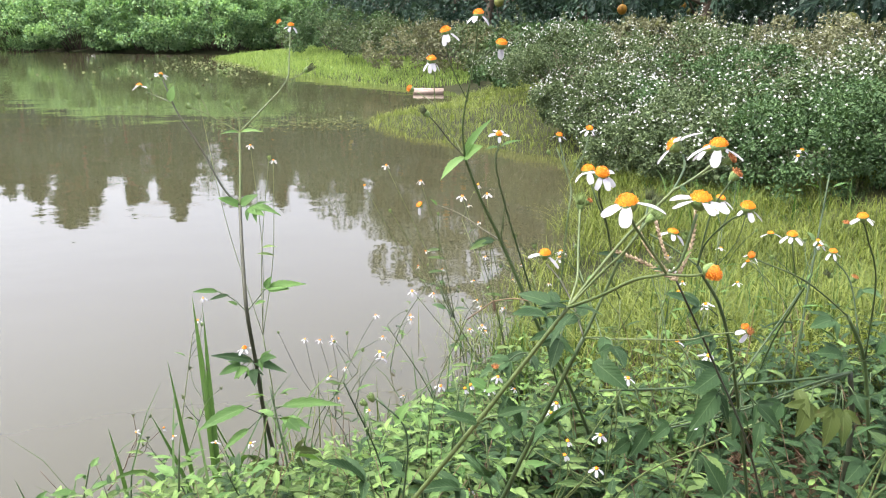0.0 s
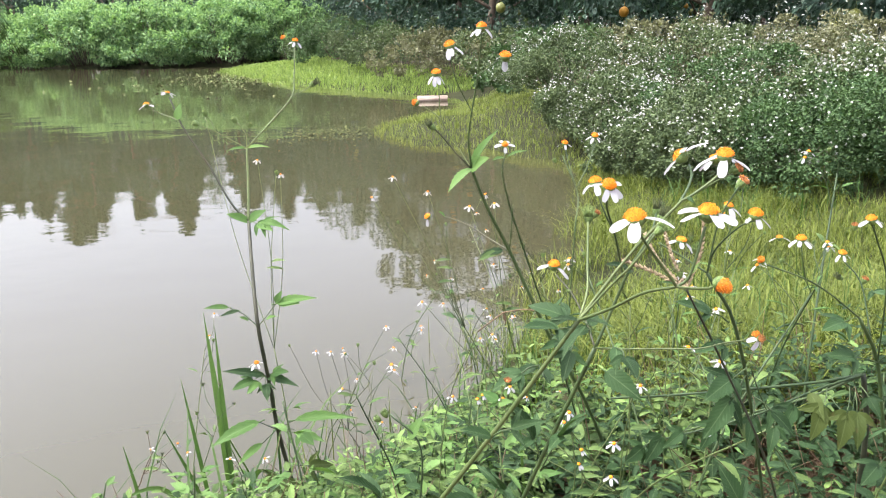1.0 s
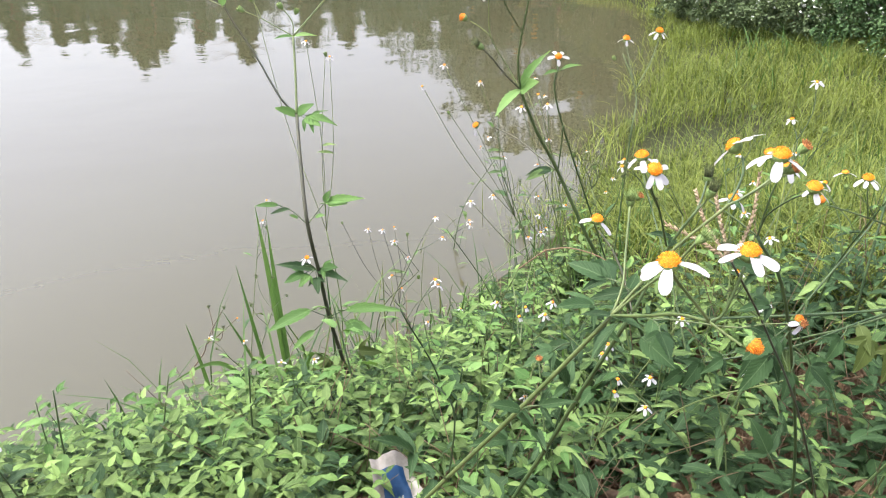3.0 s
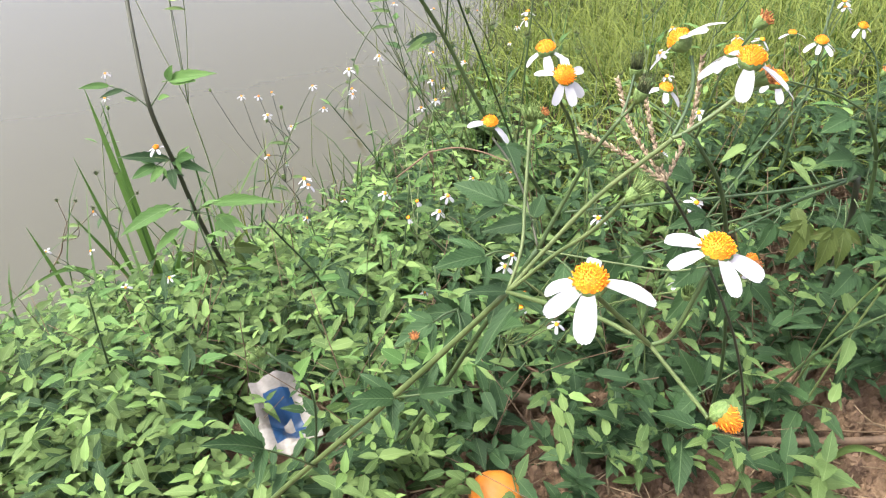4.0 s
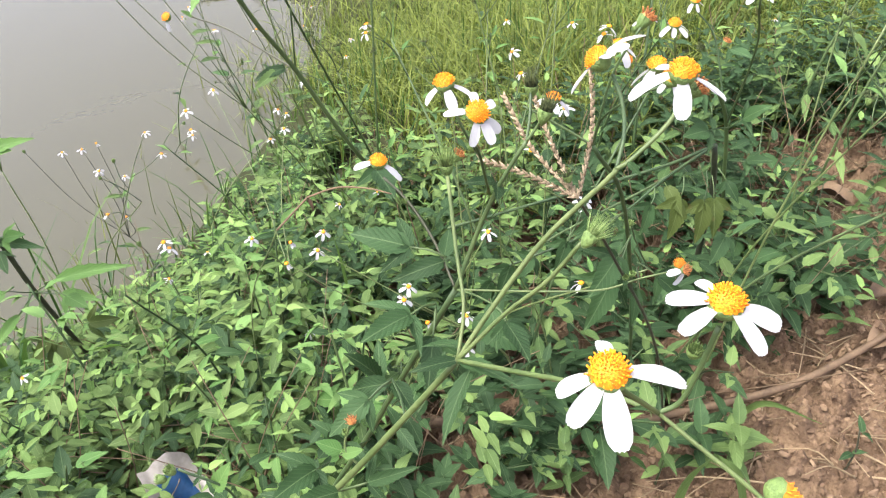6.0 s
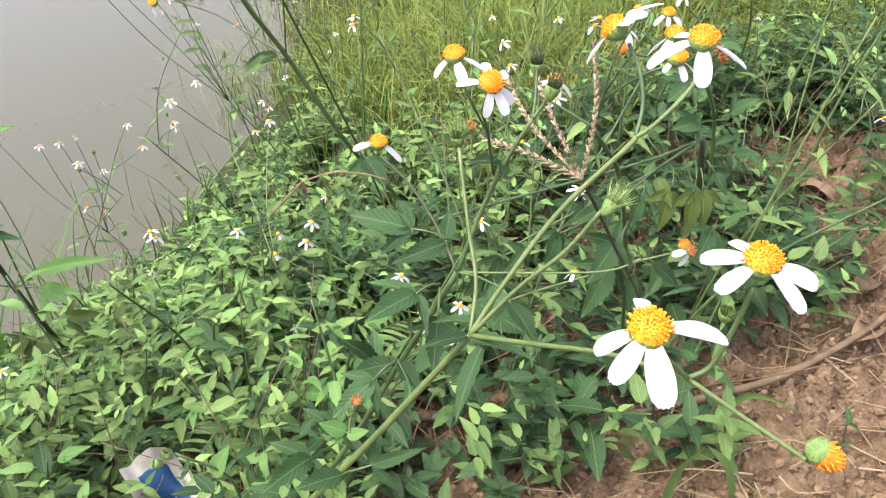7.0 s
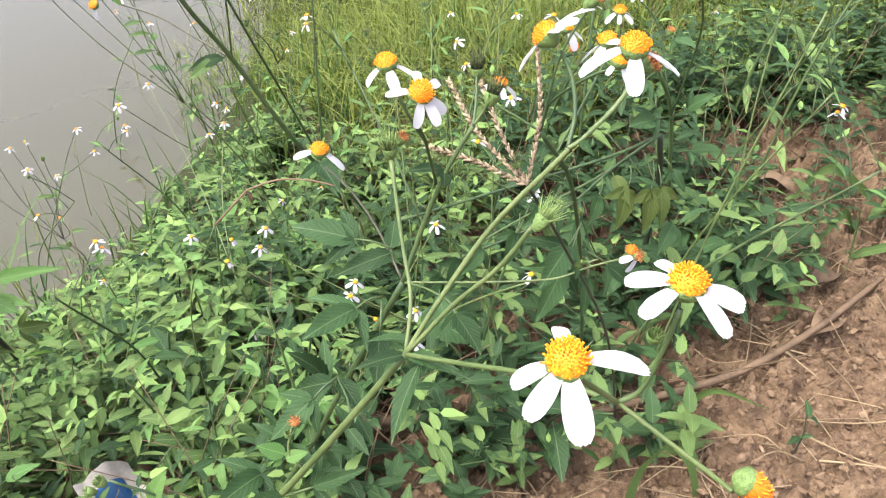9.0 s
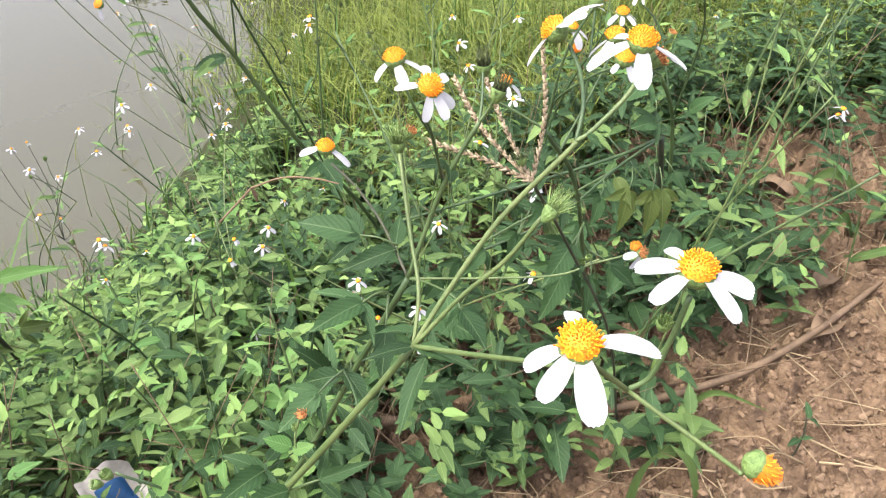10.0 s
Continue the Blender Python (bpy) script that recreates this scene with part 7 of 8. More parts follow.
def weed(label, height, pairs, size, kinds, materials, seed, flowers=0, wiry=False, dry=False):
    """Leafy weed: a stem with crossed pairs of leaves, side shoots, maybe small heads on thin stalks."""
    g = np.random.default_rng(seed)
    t = thing("weed", label, "weed", (0, 0, -5), "bank weeds")
    lean = g.normal(0, 0.34 if wiry else 0.22, 2)
    line = spline([(0, 0, -0.03), (lean[0] * height * 0.3, lean[1] * height * 0.3, height * 0.5), (lean[0] * height, lean[1] * height, height)], 8)
    s = Soup().add(*tube(line, 0.0013 if wiry else 0.0022, 0.0008 if wiry else 0.0012, 6))
    part("stem", s.mesh("stem", M_STEM_LIGHT if wiry else M_STEM), t)
    for i in range(pairs):
        f = (i + 0.8) / pairs
        p = line[min(len(line) - 1, int(f * (len(line) - 1)))]
        a0 = (i % 2) * 1.57 + g.uniform(-0.4, 0.4)
        L = size * (0.55 + 0.75 * math.sin(math.pi * min(1, 0.25 + 0.65 * f))) * g.uniform(0.8, 1.2)
        for k in (0, 1):
            a = a0 + k * math.pi
            way = Vector((math.cos(a), math.sin(a), 0.45 if f > 0.75 else g.uniform(-0.25, 0.3)))
            b = Vector(p) + way * 0.012
            m = aim(b, way, (g.normal(0, 0.25), g.normal(0, 0.25), 1), L)
            part("leaf", leaf_mesh(kinds[int(g.integers(len(kinds)))], materials[2 if f > 0.9 else int(g.random() < 0.4)]), t, m)
            if i and g.random() < 0.45 and not wiry:
                q = Vector(p) + way * L * 0.5
                for e in (-0.7, 0.7):
                    w2 = Vector((math.cos(a + e), math.sin(a + e), 0.1))
                    part("leaf", leaf_mesh(kinds[0], materials[int(g.random() < 0.5)]), t, aim(q, w2, (0, 0, 1), L * 0.55))
    for i in range(flowers):
        p = line[-1 - (i % 3)]
        a = g.uniform(0, 6.28)
        e = np.array(p) + np.array([math.cos(a) * g.uniform(0.02, 0.06), math.sin(a) * g.uniform(0.02, 0.06), g.uniform(0.03, 0.09)])
        part("stalk", Soup().add(*tube(spline([p, 0.5 * (p + e) + np.array([0.008, 0, 0]), e], 3), 0.0007, 0.0005, 5)).mesh("stalk", M_STEM), t)
        r = g.uniform(0.0032, 0.0044)
        if dry:
            spent(t, e, (g.normal(0, 0.3), g.normal(0, 0.3), 1), r * 0.75, None, NEEDLES_DRY, CUP_LONG)
        elif g.random() < 0.68:
            n = int(g.integers(3, 6))
            flower(t, e, (g.normal(0, 0.3), g.normal(0, 0.3) - 0.2, 1), r, tuple((72 * k + g.uniform(-10, 10), g.uniform(0.85, 1.1)) for k in range(n)), 18, 0.0092, DISC_SMALL)
        else:
            spent(t, e, (g.normal(0, 0.3), g.normal(0, 0.3), 1), r * 0.8, None, NEEDLES_BUD, CUP_LONG)
    return t


W_DARK, W_MID, W_LIGHT = (M_LEAF, M_LEAF, M_LEAF_BRIGHT), (M_LEAF_BRIGHT, M_LEAF, M_LEAF_YOUNG), (M_LEAF_YOUNG, M_LEAF_BRIGHT, M_LEAF_YOUNG)
protos = [weed("leafy green weed with toothed opposite leaves", 0.22, 6, 0.040, ("weed", "weed_b"), W_MID, 1),
          weed("leafy green weed with toothed opposite leaves", 0.30, 7, 0.038, ("weed", "weed_b"), W_LIGHT, 2),
          weed("dark green broad-leaved weed low on the bank", 0.17, 4, 0.054, ("ovate", "weed"), W_DARK, 3),
          weed("bright green weed with narrow leaves", 0.25, 7, 0.040, ("weed_b", "narrow"), W_LIGHT, 4),
          weed("small daisy-flowered weed with white and yellow heads", 0.32, 5, 0.034, ("weed", "weed_b"), W_MID, 5, 3),
          weed("small daisy-flowered weed with white and yellow heads", 0.40, 5, 0.032, ("weed_b", "narrow"), W_MID, 6, 3),
          weed("wiry brownish weed with sparse small flower heads", 0.42, 3, 0.026, ("narrow", "weed_b"), W_MID, 7, 3, True),
          weed("wiry brownish weed with sparse small flower heads", 0.34, 3, 0.024, ("narrow", "lance"), W_MID, 8, 3, True),
          weed("withered weed with dark spiky seed heads", 0.36, 2, 0.026, ("narrow", "lance"), W_MID, 9, 4, True, True)]


def plant_weeds(count, x0, x1, y0, y1, lo, hi, which, seed, scale=(0.75, 1.25), keep_bare=True, low=False):
    g = np.random.default_rng(seed)
    done = 0
    xs, ys = g.uniform(x0, x1, count * 6), g.uniform(y0, y1, count * 6)
    for xx, yy, d, free in zip(xs, ys, shore(xs, ys), bare(xs, ys)):
        if not lo < d < hi or (keep_bare and free > -0.02):
            continue
        if math.hypot(xx + 0.145, yy - 0.88) < 0.10 or math.hypot(xx - 0.12, yy - 0.74) < 0.07:
            continue
        m = Matrix.Translation((xx, yy, float(max(land(xx, yy), -0.02)))) @ Matrix.Rotation(g.uniform(0, 6.28), 4, "Z") @ Matrix.Rotation(g.normal(0, 0.14), 4, "X")
        c = copy_thing(protos[which[int(g.integers(len(which)))]], m)
        c.scale = (g.uniform(*scale) * (min(1.0, 0.26 + 1.25 * max(d, 0.0)) if low else 1.0),) * 3
        done += 1
        if done >= count:
            break


plant_weeds(104, -0.95, 0.12, 0.80, 1.6, 0.02, 1.2, (0, 1, 3, 1, 0, 3), 1, (0.6, 1.1), low=True)
plant_weeds(14, 0.05, 0.5, 1.12, 1.7, 0.02, 1.2, (0, 1, 3), 22, (0.6, 1.0), low=True)
# dark broad-leaved kind (2) gathers under the bidens, its colour also standing for shade
plant_weeds(24, 0.1, 1.0, 0.86, 1.2, 0.02, 1.2, (2,), 21, (0.55, 0.9), low=True)
plant_weeds(16, -0.55, 0.4, 1.0, 1.9, 0.05, 0.6, (4, 5, 4, 5, 6, 7, 8), 2, (0.6, 1.0))
plant_weeds(22, 0.2, 0.95, 0.86, 1.35, 0.2, 1.2, (6, 7, 5, 8), 12, (0.9, 1.25))
plant_weeds(24, 0.28, 0.8, 0.84, 1.2, 0.2, 1.3, (2,), 13, (0.55, 0.95))
plant_weeds(4, -0.4, 0.6, 1.55, 2.6, -0.22, 0.12, (6, 7, 6, 5), 3, (0.7, 1.15))
plant_weeds(44, 0.5, 1.8, 0.95, 1.6, 0.3, 3.0, (0, 2, 2, 4, 2), 4, (0.5, 0.9))
plant_weeds(10, 0.10, 0.36, 0.79, 0.90, 0.2, 1.3, (2,), 31, (0.45, 0.75), keep_bare=False)
for p in protos:
    for o in (*p.children_recursive, p):
        bpy.data.objects.remove(o)

# low weeds between them, past counting: short stems with crossed pairs of toothed leaves
g5 = np.random.default_rng(55)
cxs, cys = g5.uniform(-1.0, 1.7, 9000), g5.uniform(0.72, 1.9, 9000)
cd = shore(cxs, cys)
ok = (cd > 0.02) & (np.hypot(cxs + 0.145, cys - 0.88) > 0.085) & (np.hypot(cxs - 0.12, cys - 0.74) > 0.06) & ((cys < 1.5) | (cd < 0.3)) & (bare(cxs, cys) < -0.01 + 0.03 * g5.normal(size=9000))
ok &= g5.random(9000) < np.where((cxs > 0.08) & (cys < 1.12 + 0.2 * (cxs > 0.3)), 0.25, 1.0) * np.clip(0.12 + cd * 2.6, 0, 1)
cxs, cys, cd = cxs[ok][:2500], cys[ok][:2500], cd[ok][:2500]
ch = (0.04 + 0.17 * g5.random(len(cxs))) * np.clip(0.2 + 1.6 * cd, 0.2, 1.0)
cb = np.stack([cxs, cys, land(cxs, cys)], 1)
ct = cb + np.stack([g5.normal(0, 0.25, len(cxs)) * ch, g5.normal(0, 0.25, len(cxs)) * ch, ch], 1)
sv, sf, suv = leaf_shape(1.0, 0.40, 0.28, 0.24, 0.07, 6, 0.68, 0.03, 1, 0.8)
lp, lw, ls = [], [], []
for i in range(5):
    f = 0.3 + 0.7 * i / 4
    a0 = g5.uniform(0, 6.28, len(cxs))
    for k in range(2):
        a = a0 + k * math.pi + g5.normal(0, 0.25, len(cxs))
        lp.append(cb + (ct - cb) * f)
        lw.append(np.stack([np.cos(a), np.sin(a), g5.uniform(-0.25, 0.5, len(cxs)) + (0.5 if i == 4 else 0)], 1))
        ls.append(0.032 * g5.uniform(0.5, 1.25, len(cxs)) * (0.7 if i == 4 else 1.0))
lp, lw, ls = np.concatenate(lp), np.concatenate(lw), np.concatenate(ls)
cv, cf = many(len(lp), sv, sf, lp, frames_from(lw, spin=g5.uniform(-0.4, 0.4, len(lp))), ls)
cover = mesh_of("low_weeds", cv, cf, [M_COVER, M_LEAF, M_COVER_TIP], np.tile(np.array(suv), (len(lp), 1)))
# darker leaf is likelier under the bidens and rightward: shade put into the colour
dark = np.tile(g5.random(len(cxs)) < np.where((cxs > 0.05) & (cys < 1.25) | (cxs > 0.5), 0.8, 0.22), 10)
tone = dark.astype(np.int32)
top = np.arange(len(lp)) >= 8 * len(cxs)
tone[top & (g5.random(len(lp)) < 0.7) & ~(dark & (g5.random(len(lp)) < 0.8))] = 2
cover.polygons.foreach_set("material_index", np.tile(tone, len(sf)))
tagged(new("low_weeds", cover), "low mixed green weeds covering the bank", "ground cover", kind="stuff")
LEAF_EDGE = ((0.06, 0.06), (0.17, 0.22), (0.20, 0.38), (0.17, 0.58), (0.10, 0.78))
LEAF6 = [(0, 0, 0)] + [(w, q, 0.28 * w - 0.14 * q * q) for w, q in LEAF_EDGE] + [(0, 1, -0.15)] + [(-w, q, 0.28 * w - 0.14 * q * q) for w, q in LEAF_EDGE[::-1]]
LEAF6_F = [(0, 1, 2, 10, 11), (2, 3, 9, 10), (3, 4, 8, 9), (4, 5, 7, 8), (5, 6, 7)]

# straw and twigs lying about
straw = Soup()
for i in range(700):
    xx, yy = g5.uniform(-0.5, 1.4), g5.uniform(0.62, 1.4)
    a, L = g5.uniform(0, 6.28), g5.uniform(0.03, 0.14)
    e = (xx + L * math.cos(a), yy + L * math.sin(a))
    if shore(xx, yy) < 0.1:
        continue
    mid = (0.5 * (xx + e[0]) + g5.normal(0, 0.008), 0.5 * (yy + e[1]) + g5.normal(0, 0.008))
    pts = [(qx, qy, float(land(qx, qy)) + 0.008 + g5.uniform(0, 0.02)) for qx, qy in ((xx, yy), mid, e)]
    straw.add(*tube(spline(pts, 3), g5.uniform(0.0006, 0.0016), 0.0006, 4))
tagged(new("straw_litter", straw.mesh("straw_litter", M_STRAW)), "dry straw and thin twigs littering the soil", "litter", kind="stuff")

# thin dead stalks standing and leaning among the weeds
dead = Soup()
for i in range(460):
    xx, yy = g5.uniform(-0.55, 1.1), g5.uniform(0.82, 1.6)
    d = float(shore(xx, yy))
    if d < 0.03 or float(bare(xx, yy)) > 0:
        continue
    a, L, t = g5.uniform(0, 6.28), g5.uniform(0.08, 0.30) * min(1.0, 0.5 + d), g5.uniform(0.2, 1.3)
    b = np.array([xx, yy, float(land(xx, yy)) - 0.005])
    e = b + L * np.array([math.cos(a) * math.sin(t), math.sin(a) * math.sin(t), math.cos(t)])
    dead.add(*tube(spline([b, 0.5 * (b + e) + g5.normal(0, 0.012, 3), e], 4), g5.uniform(0.0007, 0.0014), 0.0005, 4))
tagged(new("dead_stalks", dead.mesh("dead_stalks", M_STEM_BROWN)), "thin reddish brown dead stalks among the weeds", "stalks", kind="stuff")

# loose clods on the loam
clods = Soup()
ico = bmesh.new()
bmesh.ops.create_icosphere(ico, subdivisions=1, radius=1.0)
base_v = np.array([v.co[:] for v in ico.verts])
base_f = [tuple(v.index for v in f.verts) for f in ico.faces]
ico.free()
px, py = g5.uniform(0.15, 1.3, 30000), g5.uniform(0.5, 1.15, 30000)
ok = (bare(px, py) > 0) | (g5.random(30000) < 0.12)
px, py = px[ok][:16000], py[ok][:16000]
pr = 0.0009 + 0.0050 * g5.random(len(px)) ** 4.0
pz = on_ground(px, py) + pr * 0.35
for x0, y0, z0, r in zip(px, py, pz, pr):
    q = Matrix.Rotation(g5.uniform(0, 6.28), 3, (g5.normal(), g5.normal(), g5.normal() + 0.01))
    v = (base_v * g5.uniform(0.45, 1.35, (len(base_v), 1)) * np.array([1.0, 1.35, 0.7])) @ np.array(q).T * r
    clods.add(v + np.array([x0, y0, z0]), base_f)
tagged(new("soil_clods", clods.mesh("soil_clods", M_CLOD, smooth=False)), "crumbly reddish clods of loam", "soil", kind="stuff")


def on_land(x, y, up=0.0):
    return (x, y, float(land(x, y)) + up)


# dead branches on the ground
for name, pts, r0, r1 in (("dead_branch", [on_land(0.36, 0.85, 0.016), on_land(0.45, 0.832, 0.020), on_land(0.60, 0.812, 0.024), on_land(0.72, 0.825, 0.026), on_land(0.82, 0.850, 0.022), on_land(0.98, 0.90, 0.018)], 0.0058, 0.0040),
                          ("dead_branch", [on_land(0.10, 0.955, 0.03), on_land(0.25, 0.90, 0.022), on_land(0.37, 0.855, 0.015)], 0.0085, 0.0065),
                          ("dead_branch", [on_land(-0.05, 1.12, 0.04), on_land(0.12, 1.03, 0.035), on_land(0.22, 0.96, 0.03)], 0.0035, 0.0025)):
    t = thing(name, "dry brown fallen branch lying on the loam", "branch")
    part("branch", Soup().add(*tube(spline(pts, 8), r0, r1, 8, wobble=0.12)).mesh("branch", M_STEM_BROWN), t)
for xx, yy, a, L in ((0.735, 0.822, 0.35, 0.095), (0.80, 0.90, 0.3, 0.085), (0.70, 1.02, 1.2, 0.07), (0.93, 1.10, 2.0, 0.09), (0.30, 0.80, 2.6, 0.06), (0.55, 0.93, 0.9, 0.05), (1.05, 1.02, 0.2, 0.08)):
    v, f, uv = leaf_shape(L, L * 0.42, 0.9, 0.35, 0.0, 10, 0.8, 0.12, 2)
    me = mesh_of("dry_leaf", v, f, M_STEM_BROWN, uv)
    ob = tagged(new("dry_leaf", me), "curled brown dry leaf on the loam", "dry leaf", "fallen leaves")
    ob.matrix_world = aim(on_land(xx, yy, 0.022), (math.cos(a), math.sin(a), 0.05), (0, 0, 1))

# fallen orange
ob = thing("orange", "ripe orange fruit lying on the soil", "fruit", on_land(0.121, 0.755, 0.04))
part("rind", fruit_mesh("rind", 0.032, M_POMELO_RIPE, 24), ob, pose(0, 0, 0, 70, 15, 30))

# crumpled wrapper
wr = thing("wrapper", "crumpled white and blue plastic wrapper among weeds", "litter", on_land(-0.138, 0.895, 0.035))
wb_v, wb_u, wb_f = [], [], []
for j in range(15):
    for i in range(19):
        u, w = i / 18, j / 14
        x, y = (u - 0.5) * 0.074, (w - 0.5) * 0.095
        z = 0.020 + 0.016 * ripple_sum(np.array(x), np.array(y), 61, 0.014) + 0.007 * ripple_sum(np.array(x), np.array(y), 62, 0.006) + 0.09 * max(0.0, w - 0.6)
        wb_v.append((x * (0.92 + 0.1 * math.sin(5 * w)), y, float(z)))
wb_f = [(j * 19 + i, j * 19 + i + 1, (j + 1) * 19 + i + 1, (j + 1) * 19 + i) for j in range(14) for i in range(18)]
blue = [f for f in wb_f if 4 <= f[0] % 19 < 14 and 3 <= f[0] // 19 < 12 and not (8 <= f[0] % 19 < 11 and 6 <= f[0] // 19 < 8)]
rest = [f for f in wb_f if f not in blue]
part("film", mesh_of("film", wb_v, rest, M_BAG_WHITE, smooth=True), wr, pose(0, 0, 0, 0, 0, 25))
part("print", mesh_of("print", wb_v, blue, M_BAG_BLUE, smooth=True), wr, pose(0, 0, 0, 0, 0, 25), "blue printed panel")


def blade_clump(name, label, specs, material, category="grass"):
    """Broad grass blades given by base, bend, tip and width."""
    t = thing(name, label, category)
    for base, mid, tip, w in specs:
        line = spline([base, mid, tip], 7)
        n = len(line)
        way = np.array(tip) - np.array(base)
        side = np.cross(way, [0.25, -1.0, 0.35])
        side /= np.linalg.norm(side)
        keel = np.cross(side, way)
        keel /= np.linalg.norm(keel)
        v, uv, f = [], [], []
        for i, c in enumerate(line):
            q = i / (n - 1)
            ww = w * (0.55 + 0.45 * math.sin(math.pi * min(1, 0.2 + 0.6 * q))) * (1 - q ** 3) + 0.0002
            for k, s in enumerate((-1, 0, 1)):
                v.append(c + side * s * ww - keel * (0.35 * ww if s == 0 else 0))
                uv.append((k / 2, q))
        for i in range(n - 1):
            for k in (0, 1):
                f.append((i * 3 + k, i * 3 + k + 1, i * 3 + k + 4, i * 3 + k + 3))
        part("blade", mesh_of("blade", v, f, material, uv), t)
    return t


blade_clump("reed_grass", "upright green reed blades at the water's edge",
            [((-0.418, 1.30, 0.06), (-0.419, 1.272, 0.35), (-0.428, 1.268, 0.548), 0.0064), ((-0.414, 1.30, 0.06), (-0.412, 1.275, 0.34), (-0.412, 1.27, 0.522), 0.005),
             ((-0.46, 1.32, 0.05), (-0.472, 1.295, 0.25), (-0.487, 1.285, 0.42), 0.004), ((-0.455, 1.32, 0.05), (-0.49, 1.30, 0.2), (-0.53, 1.29, 0.315), 0.0036),
             ((-0.592, 1.31, 0.06), (-0.60, 1.305, 0.17), (-0.614, 1.30, 0.278), 0.004), ((-0.47, 1.31, 0.06), (-0.55, 1.28, 0.20), (-0.68, 1.24, 0.15), 0.005),
             ((-0.40, 1.30, 0.06), (-0.36, 1.26, 0.24), (-0.28, 1.20, 0.26), 0.005), ((-0.44, 1.30, 0.05), (-0.42, 1.20, 0.20), (-0.33, 1.12, 0.26), 0.005)], M_LEAF_YOUNG)
blade_clump("broad_grass", "broad arching grass blades on the loam",
            [(on_land(0.385, 0.70), (0.395, 0.705, 0.325), (0.427, 0.708, 0.358), 0.0085), (on_land(0.47, 0.685), (0.452, 0.695, 0.325), (0.427, 0.708, 0.358), 0.006),
             (on_land(0.52, 0.80), (0.54, 0.775, 0.32), (0.60, 0.74, 0.30), 0.006), (on_land(0.95, 0.98), (0.88, 0.96, 0.36), (0.78, 0.92, 0.31), 0.009),
             (on_land(1.0, 1.02), (0.92, 0.96, 0.34), (0.80, 0.86, 0.34), 0.009), (on_land(1.02, 0.96), (1.0, 0.9, 0.40), (0.93, 0.84, 0.45), 0.007),
             (on_land(1.05, 1.05), (0.93, 1.05, 0.37), (0.82, 1.02, 0.33), 0.009), (on_land(0.9, 0.95), (0.96, 0.86, 0.36), (1.0, 0.78, 0.31), 0.008)], M_LEAF_BRIGHT)


# seedlings on the loam
def seedling(at, height, size, material, n, seed):
    g = np.random.default_rng(seed)
    t = thing("seedling", "small green seedling rooted in the loam", "seedling", on_land(*at), "seedlings")
    part("stem", Soup().add(*tube(spline([(0, 0, -0.01), (0.004, 0, height * 0.5), (0, 0.004, height)], 4), 0.0015, 0.001, 6)).mesh("stem", M_STEM_DARK if n < 6 else M_STEM), t)
    for i in range(n):
        f = (i // 2 + 1) / (n / 2)
        a = (i % 2) * math.pi + (i // 2) * 1.45 + g.uniform(-0.3, 0.3)
        part("leaf", leaf_mesh("weed" if i % 3 else "weed_b", material), t, aim((0, 0, height * f), (math.cos(a), math.sin(a), 0.25 + 0.5 * (f > 0.9)), (0, 0, 1), size * g.uniform(0.75, 1.15)))


seedling((0.482, 0.745), 0.085, 0.044, M_LEAF_BRIGHT, 12, 1)
seedling((0.452, 0.765), 0.06, 0.045, M_LEAF, 8, 2)
seedling((0.602, 0.692), 0.075, 0.022, M_LEAF, 4, 3)
seedling((0.40, 0.76), 0.085, 0.038, M_LEAF_BRIGHT, 6, 4)
seedling((0.292, 0.785), 0.07, 0.034, M_LEAF_BRIGHT, 8, 5)
seedling((0.27, 0.83), 0.07, 0.05, M_LEAF, 8, 6)
seedling((1.0, 0.92), 0.06, 0.03, M_LEAF_BRIGHT, 6, 7)


def fern(at, way, length, seed):
    t = thing("fern_frond", "feathery green fern frond among weeds", "fern", at)
    w = Vector(way).normalized()
    line = spline([(0, 0, 0), tuple(w * length * 0.5 + Vector((0, 0, 0.05))), tuple(w * length)], 8)
    part("rachis", Soup().add(*tube(line, 0.0012, 0.0005, 5)).mesh("rachis", M_STEM), t)
    side = w.cross(Vector((0, 0, 1))).normalized()
    n = len(line)
    for i in range(2, n):
        L = 0.045 * math.sin(math.pi * (0.15 + 0.8 * i / n))
        for s in (-1, 1):
            part("leaflet", leaf_mesh("lance", M_LEAF_BRIGHT), t, aim(line[i], side * s + w * 0.5, (0, 0, 1), L))


fern((0.02, 1.0, 0.24), (1, -0.15, 0.15), 0.22, 1)
fern((0.05, 0.98, 0.22), (0.8, 0.5, 0.25), 0.2, 2)
fern((0.02, 1.02, 0.22), (-0.7, -0.5, 0.2), 0.18, 3)

# ---------------------------------------------------------------- on the water and the far shore
for k, (dy, dz, L) in enumerate(((0.0, 0.04, 0.46), (-0.10, 0.02, 0.44))):
    t = thing("bamboo_pole", "short weathered bamboo pole floating by the shore", "pole", (-0.24, 11.9 + dy, dz), "floating poles")
    s = Soup()
    prof = [(-L / 2, 0.028), (-L / 2 + 0.01, 0.036), (-0.02, 0.034), (0.0, 0.038), (0.02, 0.034), (L / 2 - 0.01, 0.036), (L / 2, 0.028)]
    ring = 14
    v = [(xx, r * math.cos(q), r * math.sin(q)) for xx, r in prof for q in np.linspace(0, 2 * math.pi, ring, endpoint=False)]
    f = [(i * ring + q, i * ring + (q + 1) % ring, (i + 1) * ring + (q + 1) % ring, (i + 1) * ring + q) for i in range(len(prof) - 1) for q in range(ring)]
    f += [tuple(range(ring)), tuple(len(v) - ring + q for q in range(ring))[::-1]]
    part("pole", mesh_of("pole", v, f, M_BAMBOO), t, pose(0, 0, 0, 0, 0, 2 + 2 * k))

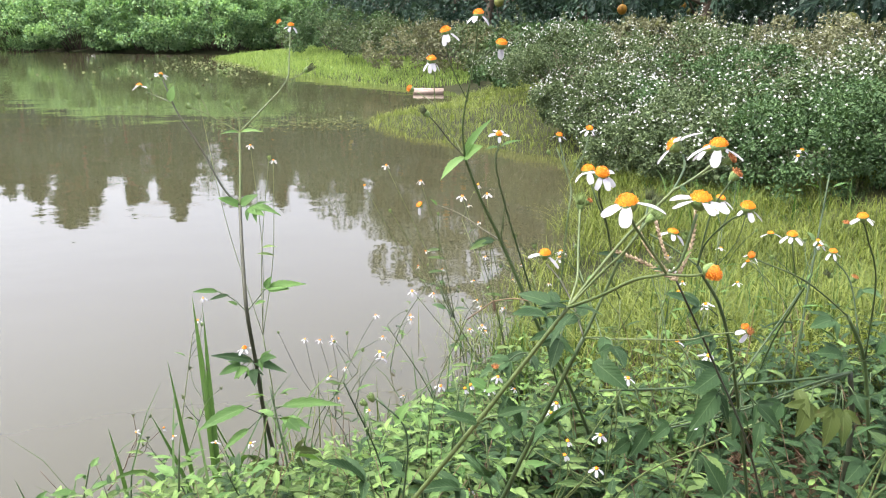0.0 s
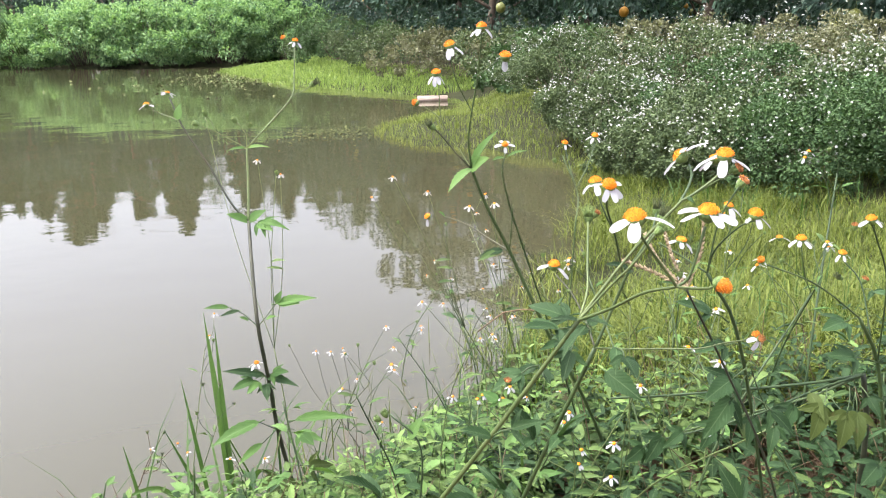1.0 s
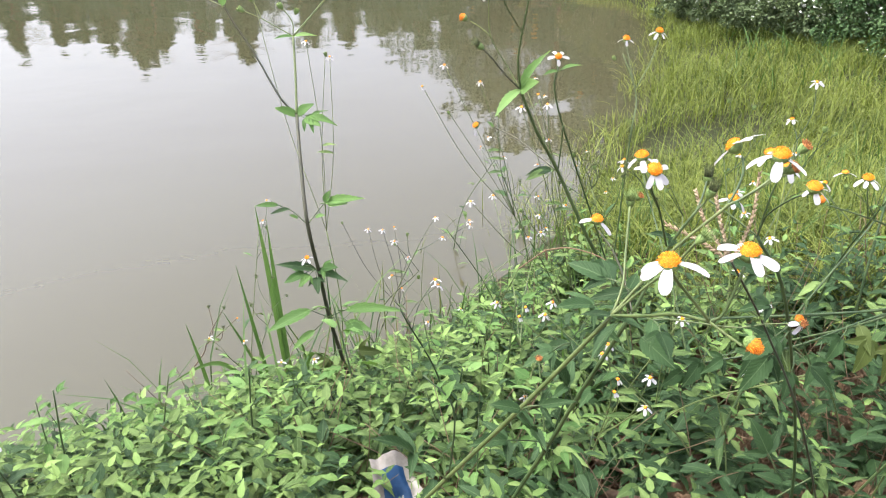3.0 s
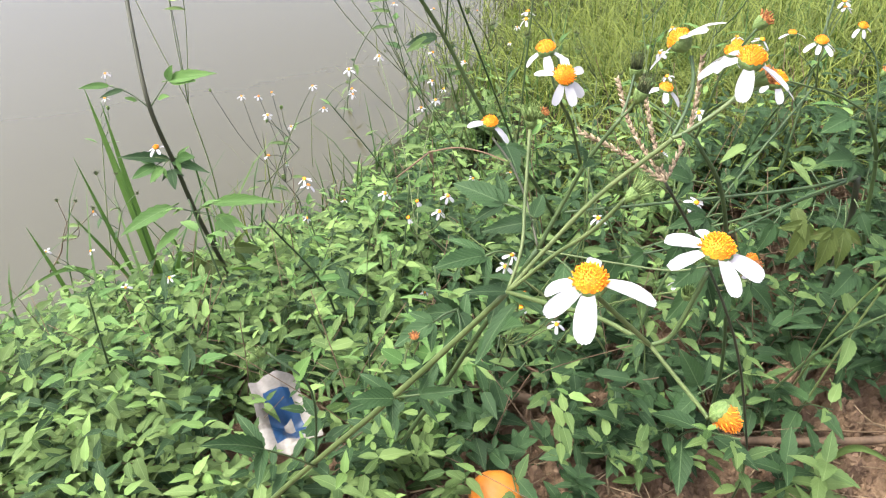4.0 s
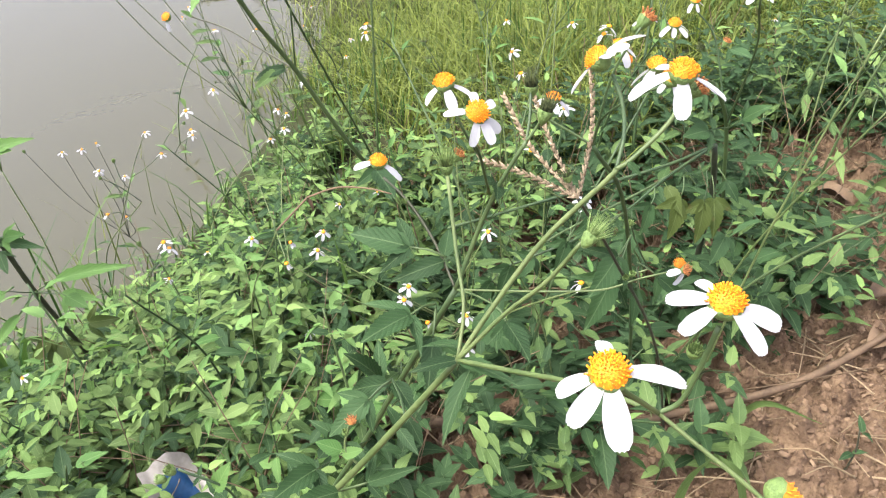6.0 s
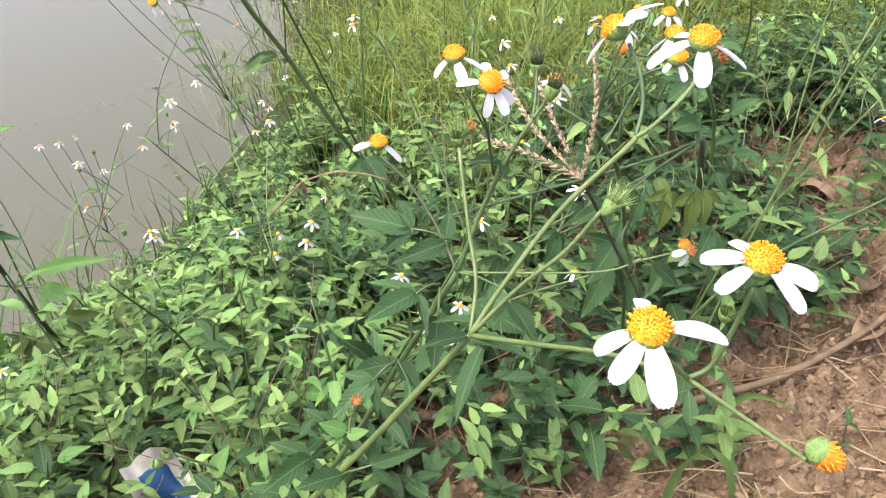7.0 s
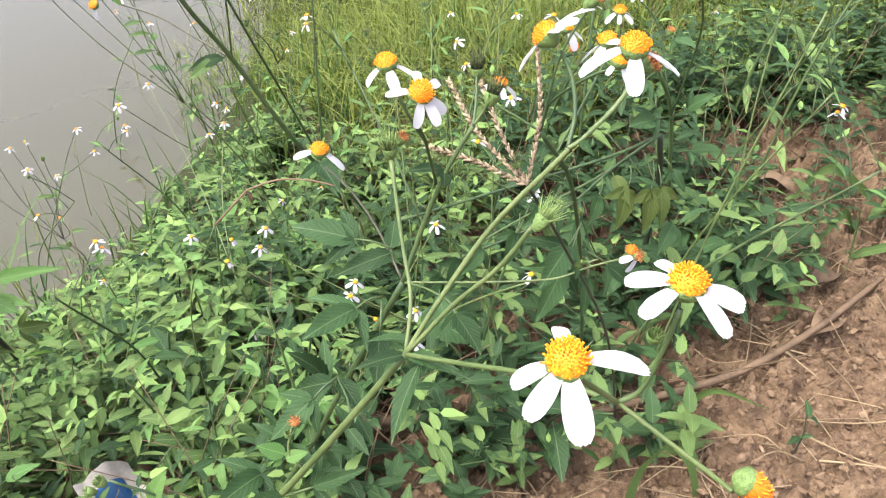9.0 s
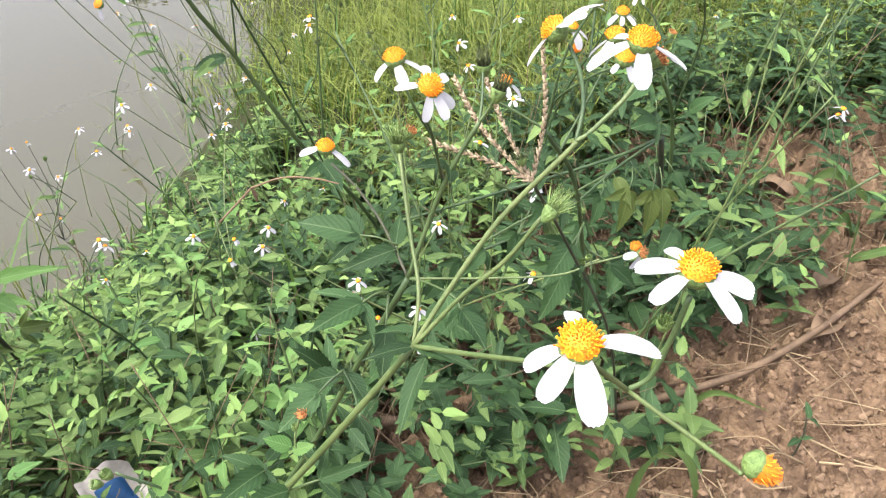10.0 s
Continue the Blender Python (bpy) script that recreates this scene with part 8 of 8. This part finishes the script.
# floating leaves in drifts
gf2 = np.random.default_rng(77)
fx = np.concatenate([gf2.normal(-1.15, 0.55, 520), gf2.normal(-4.6, 1.3, 1300), gf2.normal(-1.4, 0.8, 160)])
fy = np.concatenate([gf2.normal(8.1, 0.35, 520), gf2.normal(19.5, 2.2, 1300), gf2.normal(10, 1.2, 160)])
ok = shore(fx, fy) < -0.05
fx, fy = fx[ok], fy[ok]
n = len(fx)
fw = np.stack([gf2.normal(size=n), gf2.normal(size=n), gf2.uniform(0, 0.10, n)], 1)
v, f = many(n, LEAF6, LEAF6_F, np.stack([fx, fy, np.full(n, 0.012)], 1), frames_from(fw), np.where(fy > 13, 0.13, 0.05) * gf2.uniform(0.5, 1.2, n))
tagged(new("floating_weed", mesh_of("floating_weed", v, f, M_FLOAT, smooth=False)), "drifts of small leaves floating on the pond", "water plants", kind="stuff")

# big arching grass on the far left shore
big = thing("arching_grass", "tall clump of arching reed grass overhanging the water", "grass", on_land(-15.9, 26.9))
gb = np.random.default_rng(88)
bs = Soup()
for i in range(260):
    a, L = gb.uniform(0, 6.28), gb.uniform(2.0, 3.8)
    o, e = np.array([math.cos(a), math.sin(a), 0]), gb.uniform(0.4, 1.15)
    line = spline([(0.3 * o).tolist(), (o * L * 0.28 * e + np.array([0, 0, L * 0.72])).tolist(), (o * L * 0.62 * e + np.array([0, 0, L * (0.75 - 0.4 * e)])).tolist(), (o * L * 0.8 * e + np.array([0, 0, L * (0.45 - 0.5 * e)])).tolist()], 4)
    sd = np.array([-math.sin(a), math.cos(a), 0]) * 0.022
    m = len(line)
    vv = [p for q, c in enumerate(line) for p in (c - sd * (1 - (q / m) ** 2), c + sd * (1 - (q / m) ** 2))]
    bs.add(vv, [(2 * q, 2 * q + 1, 2 * q + 3, 2 * q + 2) for q in range(m - 1)])
part("blades", bs.mesh("blades", M_GRASS_GREEN), big)

# thin sedge standing in the shallows
x, y, z = scatter(120, -0.4, 0.5, 1.5, 2.9, 91, -0.30, 0.05, 0.12)
blades("shallow_sedge", x, y, z, 0.21, 0.0013, M_GRASS, 92, 0.3, "thin sedge standing in the shallow water")
x, y, z = scatter(800, -0.4, 1.6, 1.6, 2.4, 93, 0.02, 1.5, 0.15)
blades("weed_grass", x, y, z, 0.18, 0.0016, M_GRASS_GREEN, 94, 0.5, "green grass between the weeds")
x, y, z = scatter(80, -0.75, 0.3, 0.95, 1.7, 95, 0.02, 0.8, 0.12)
blades("bank_tufts", x, y, z, 0.26, 0.0022, M_GRASS_GREEN, 96, 0.6, "loose green grass tufts on the bank")
x, y, z = scatter(12000, 0.3, 3.2, 1.35, 2.3, 97, 0.15, 2.6, 0.2)
blades("near_grass", x, y, z, 0.15, 0.0016, M_GRASS, 98, 0.8, "yellowish green grass behind the weeds")
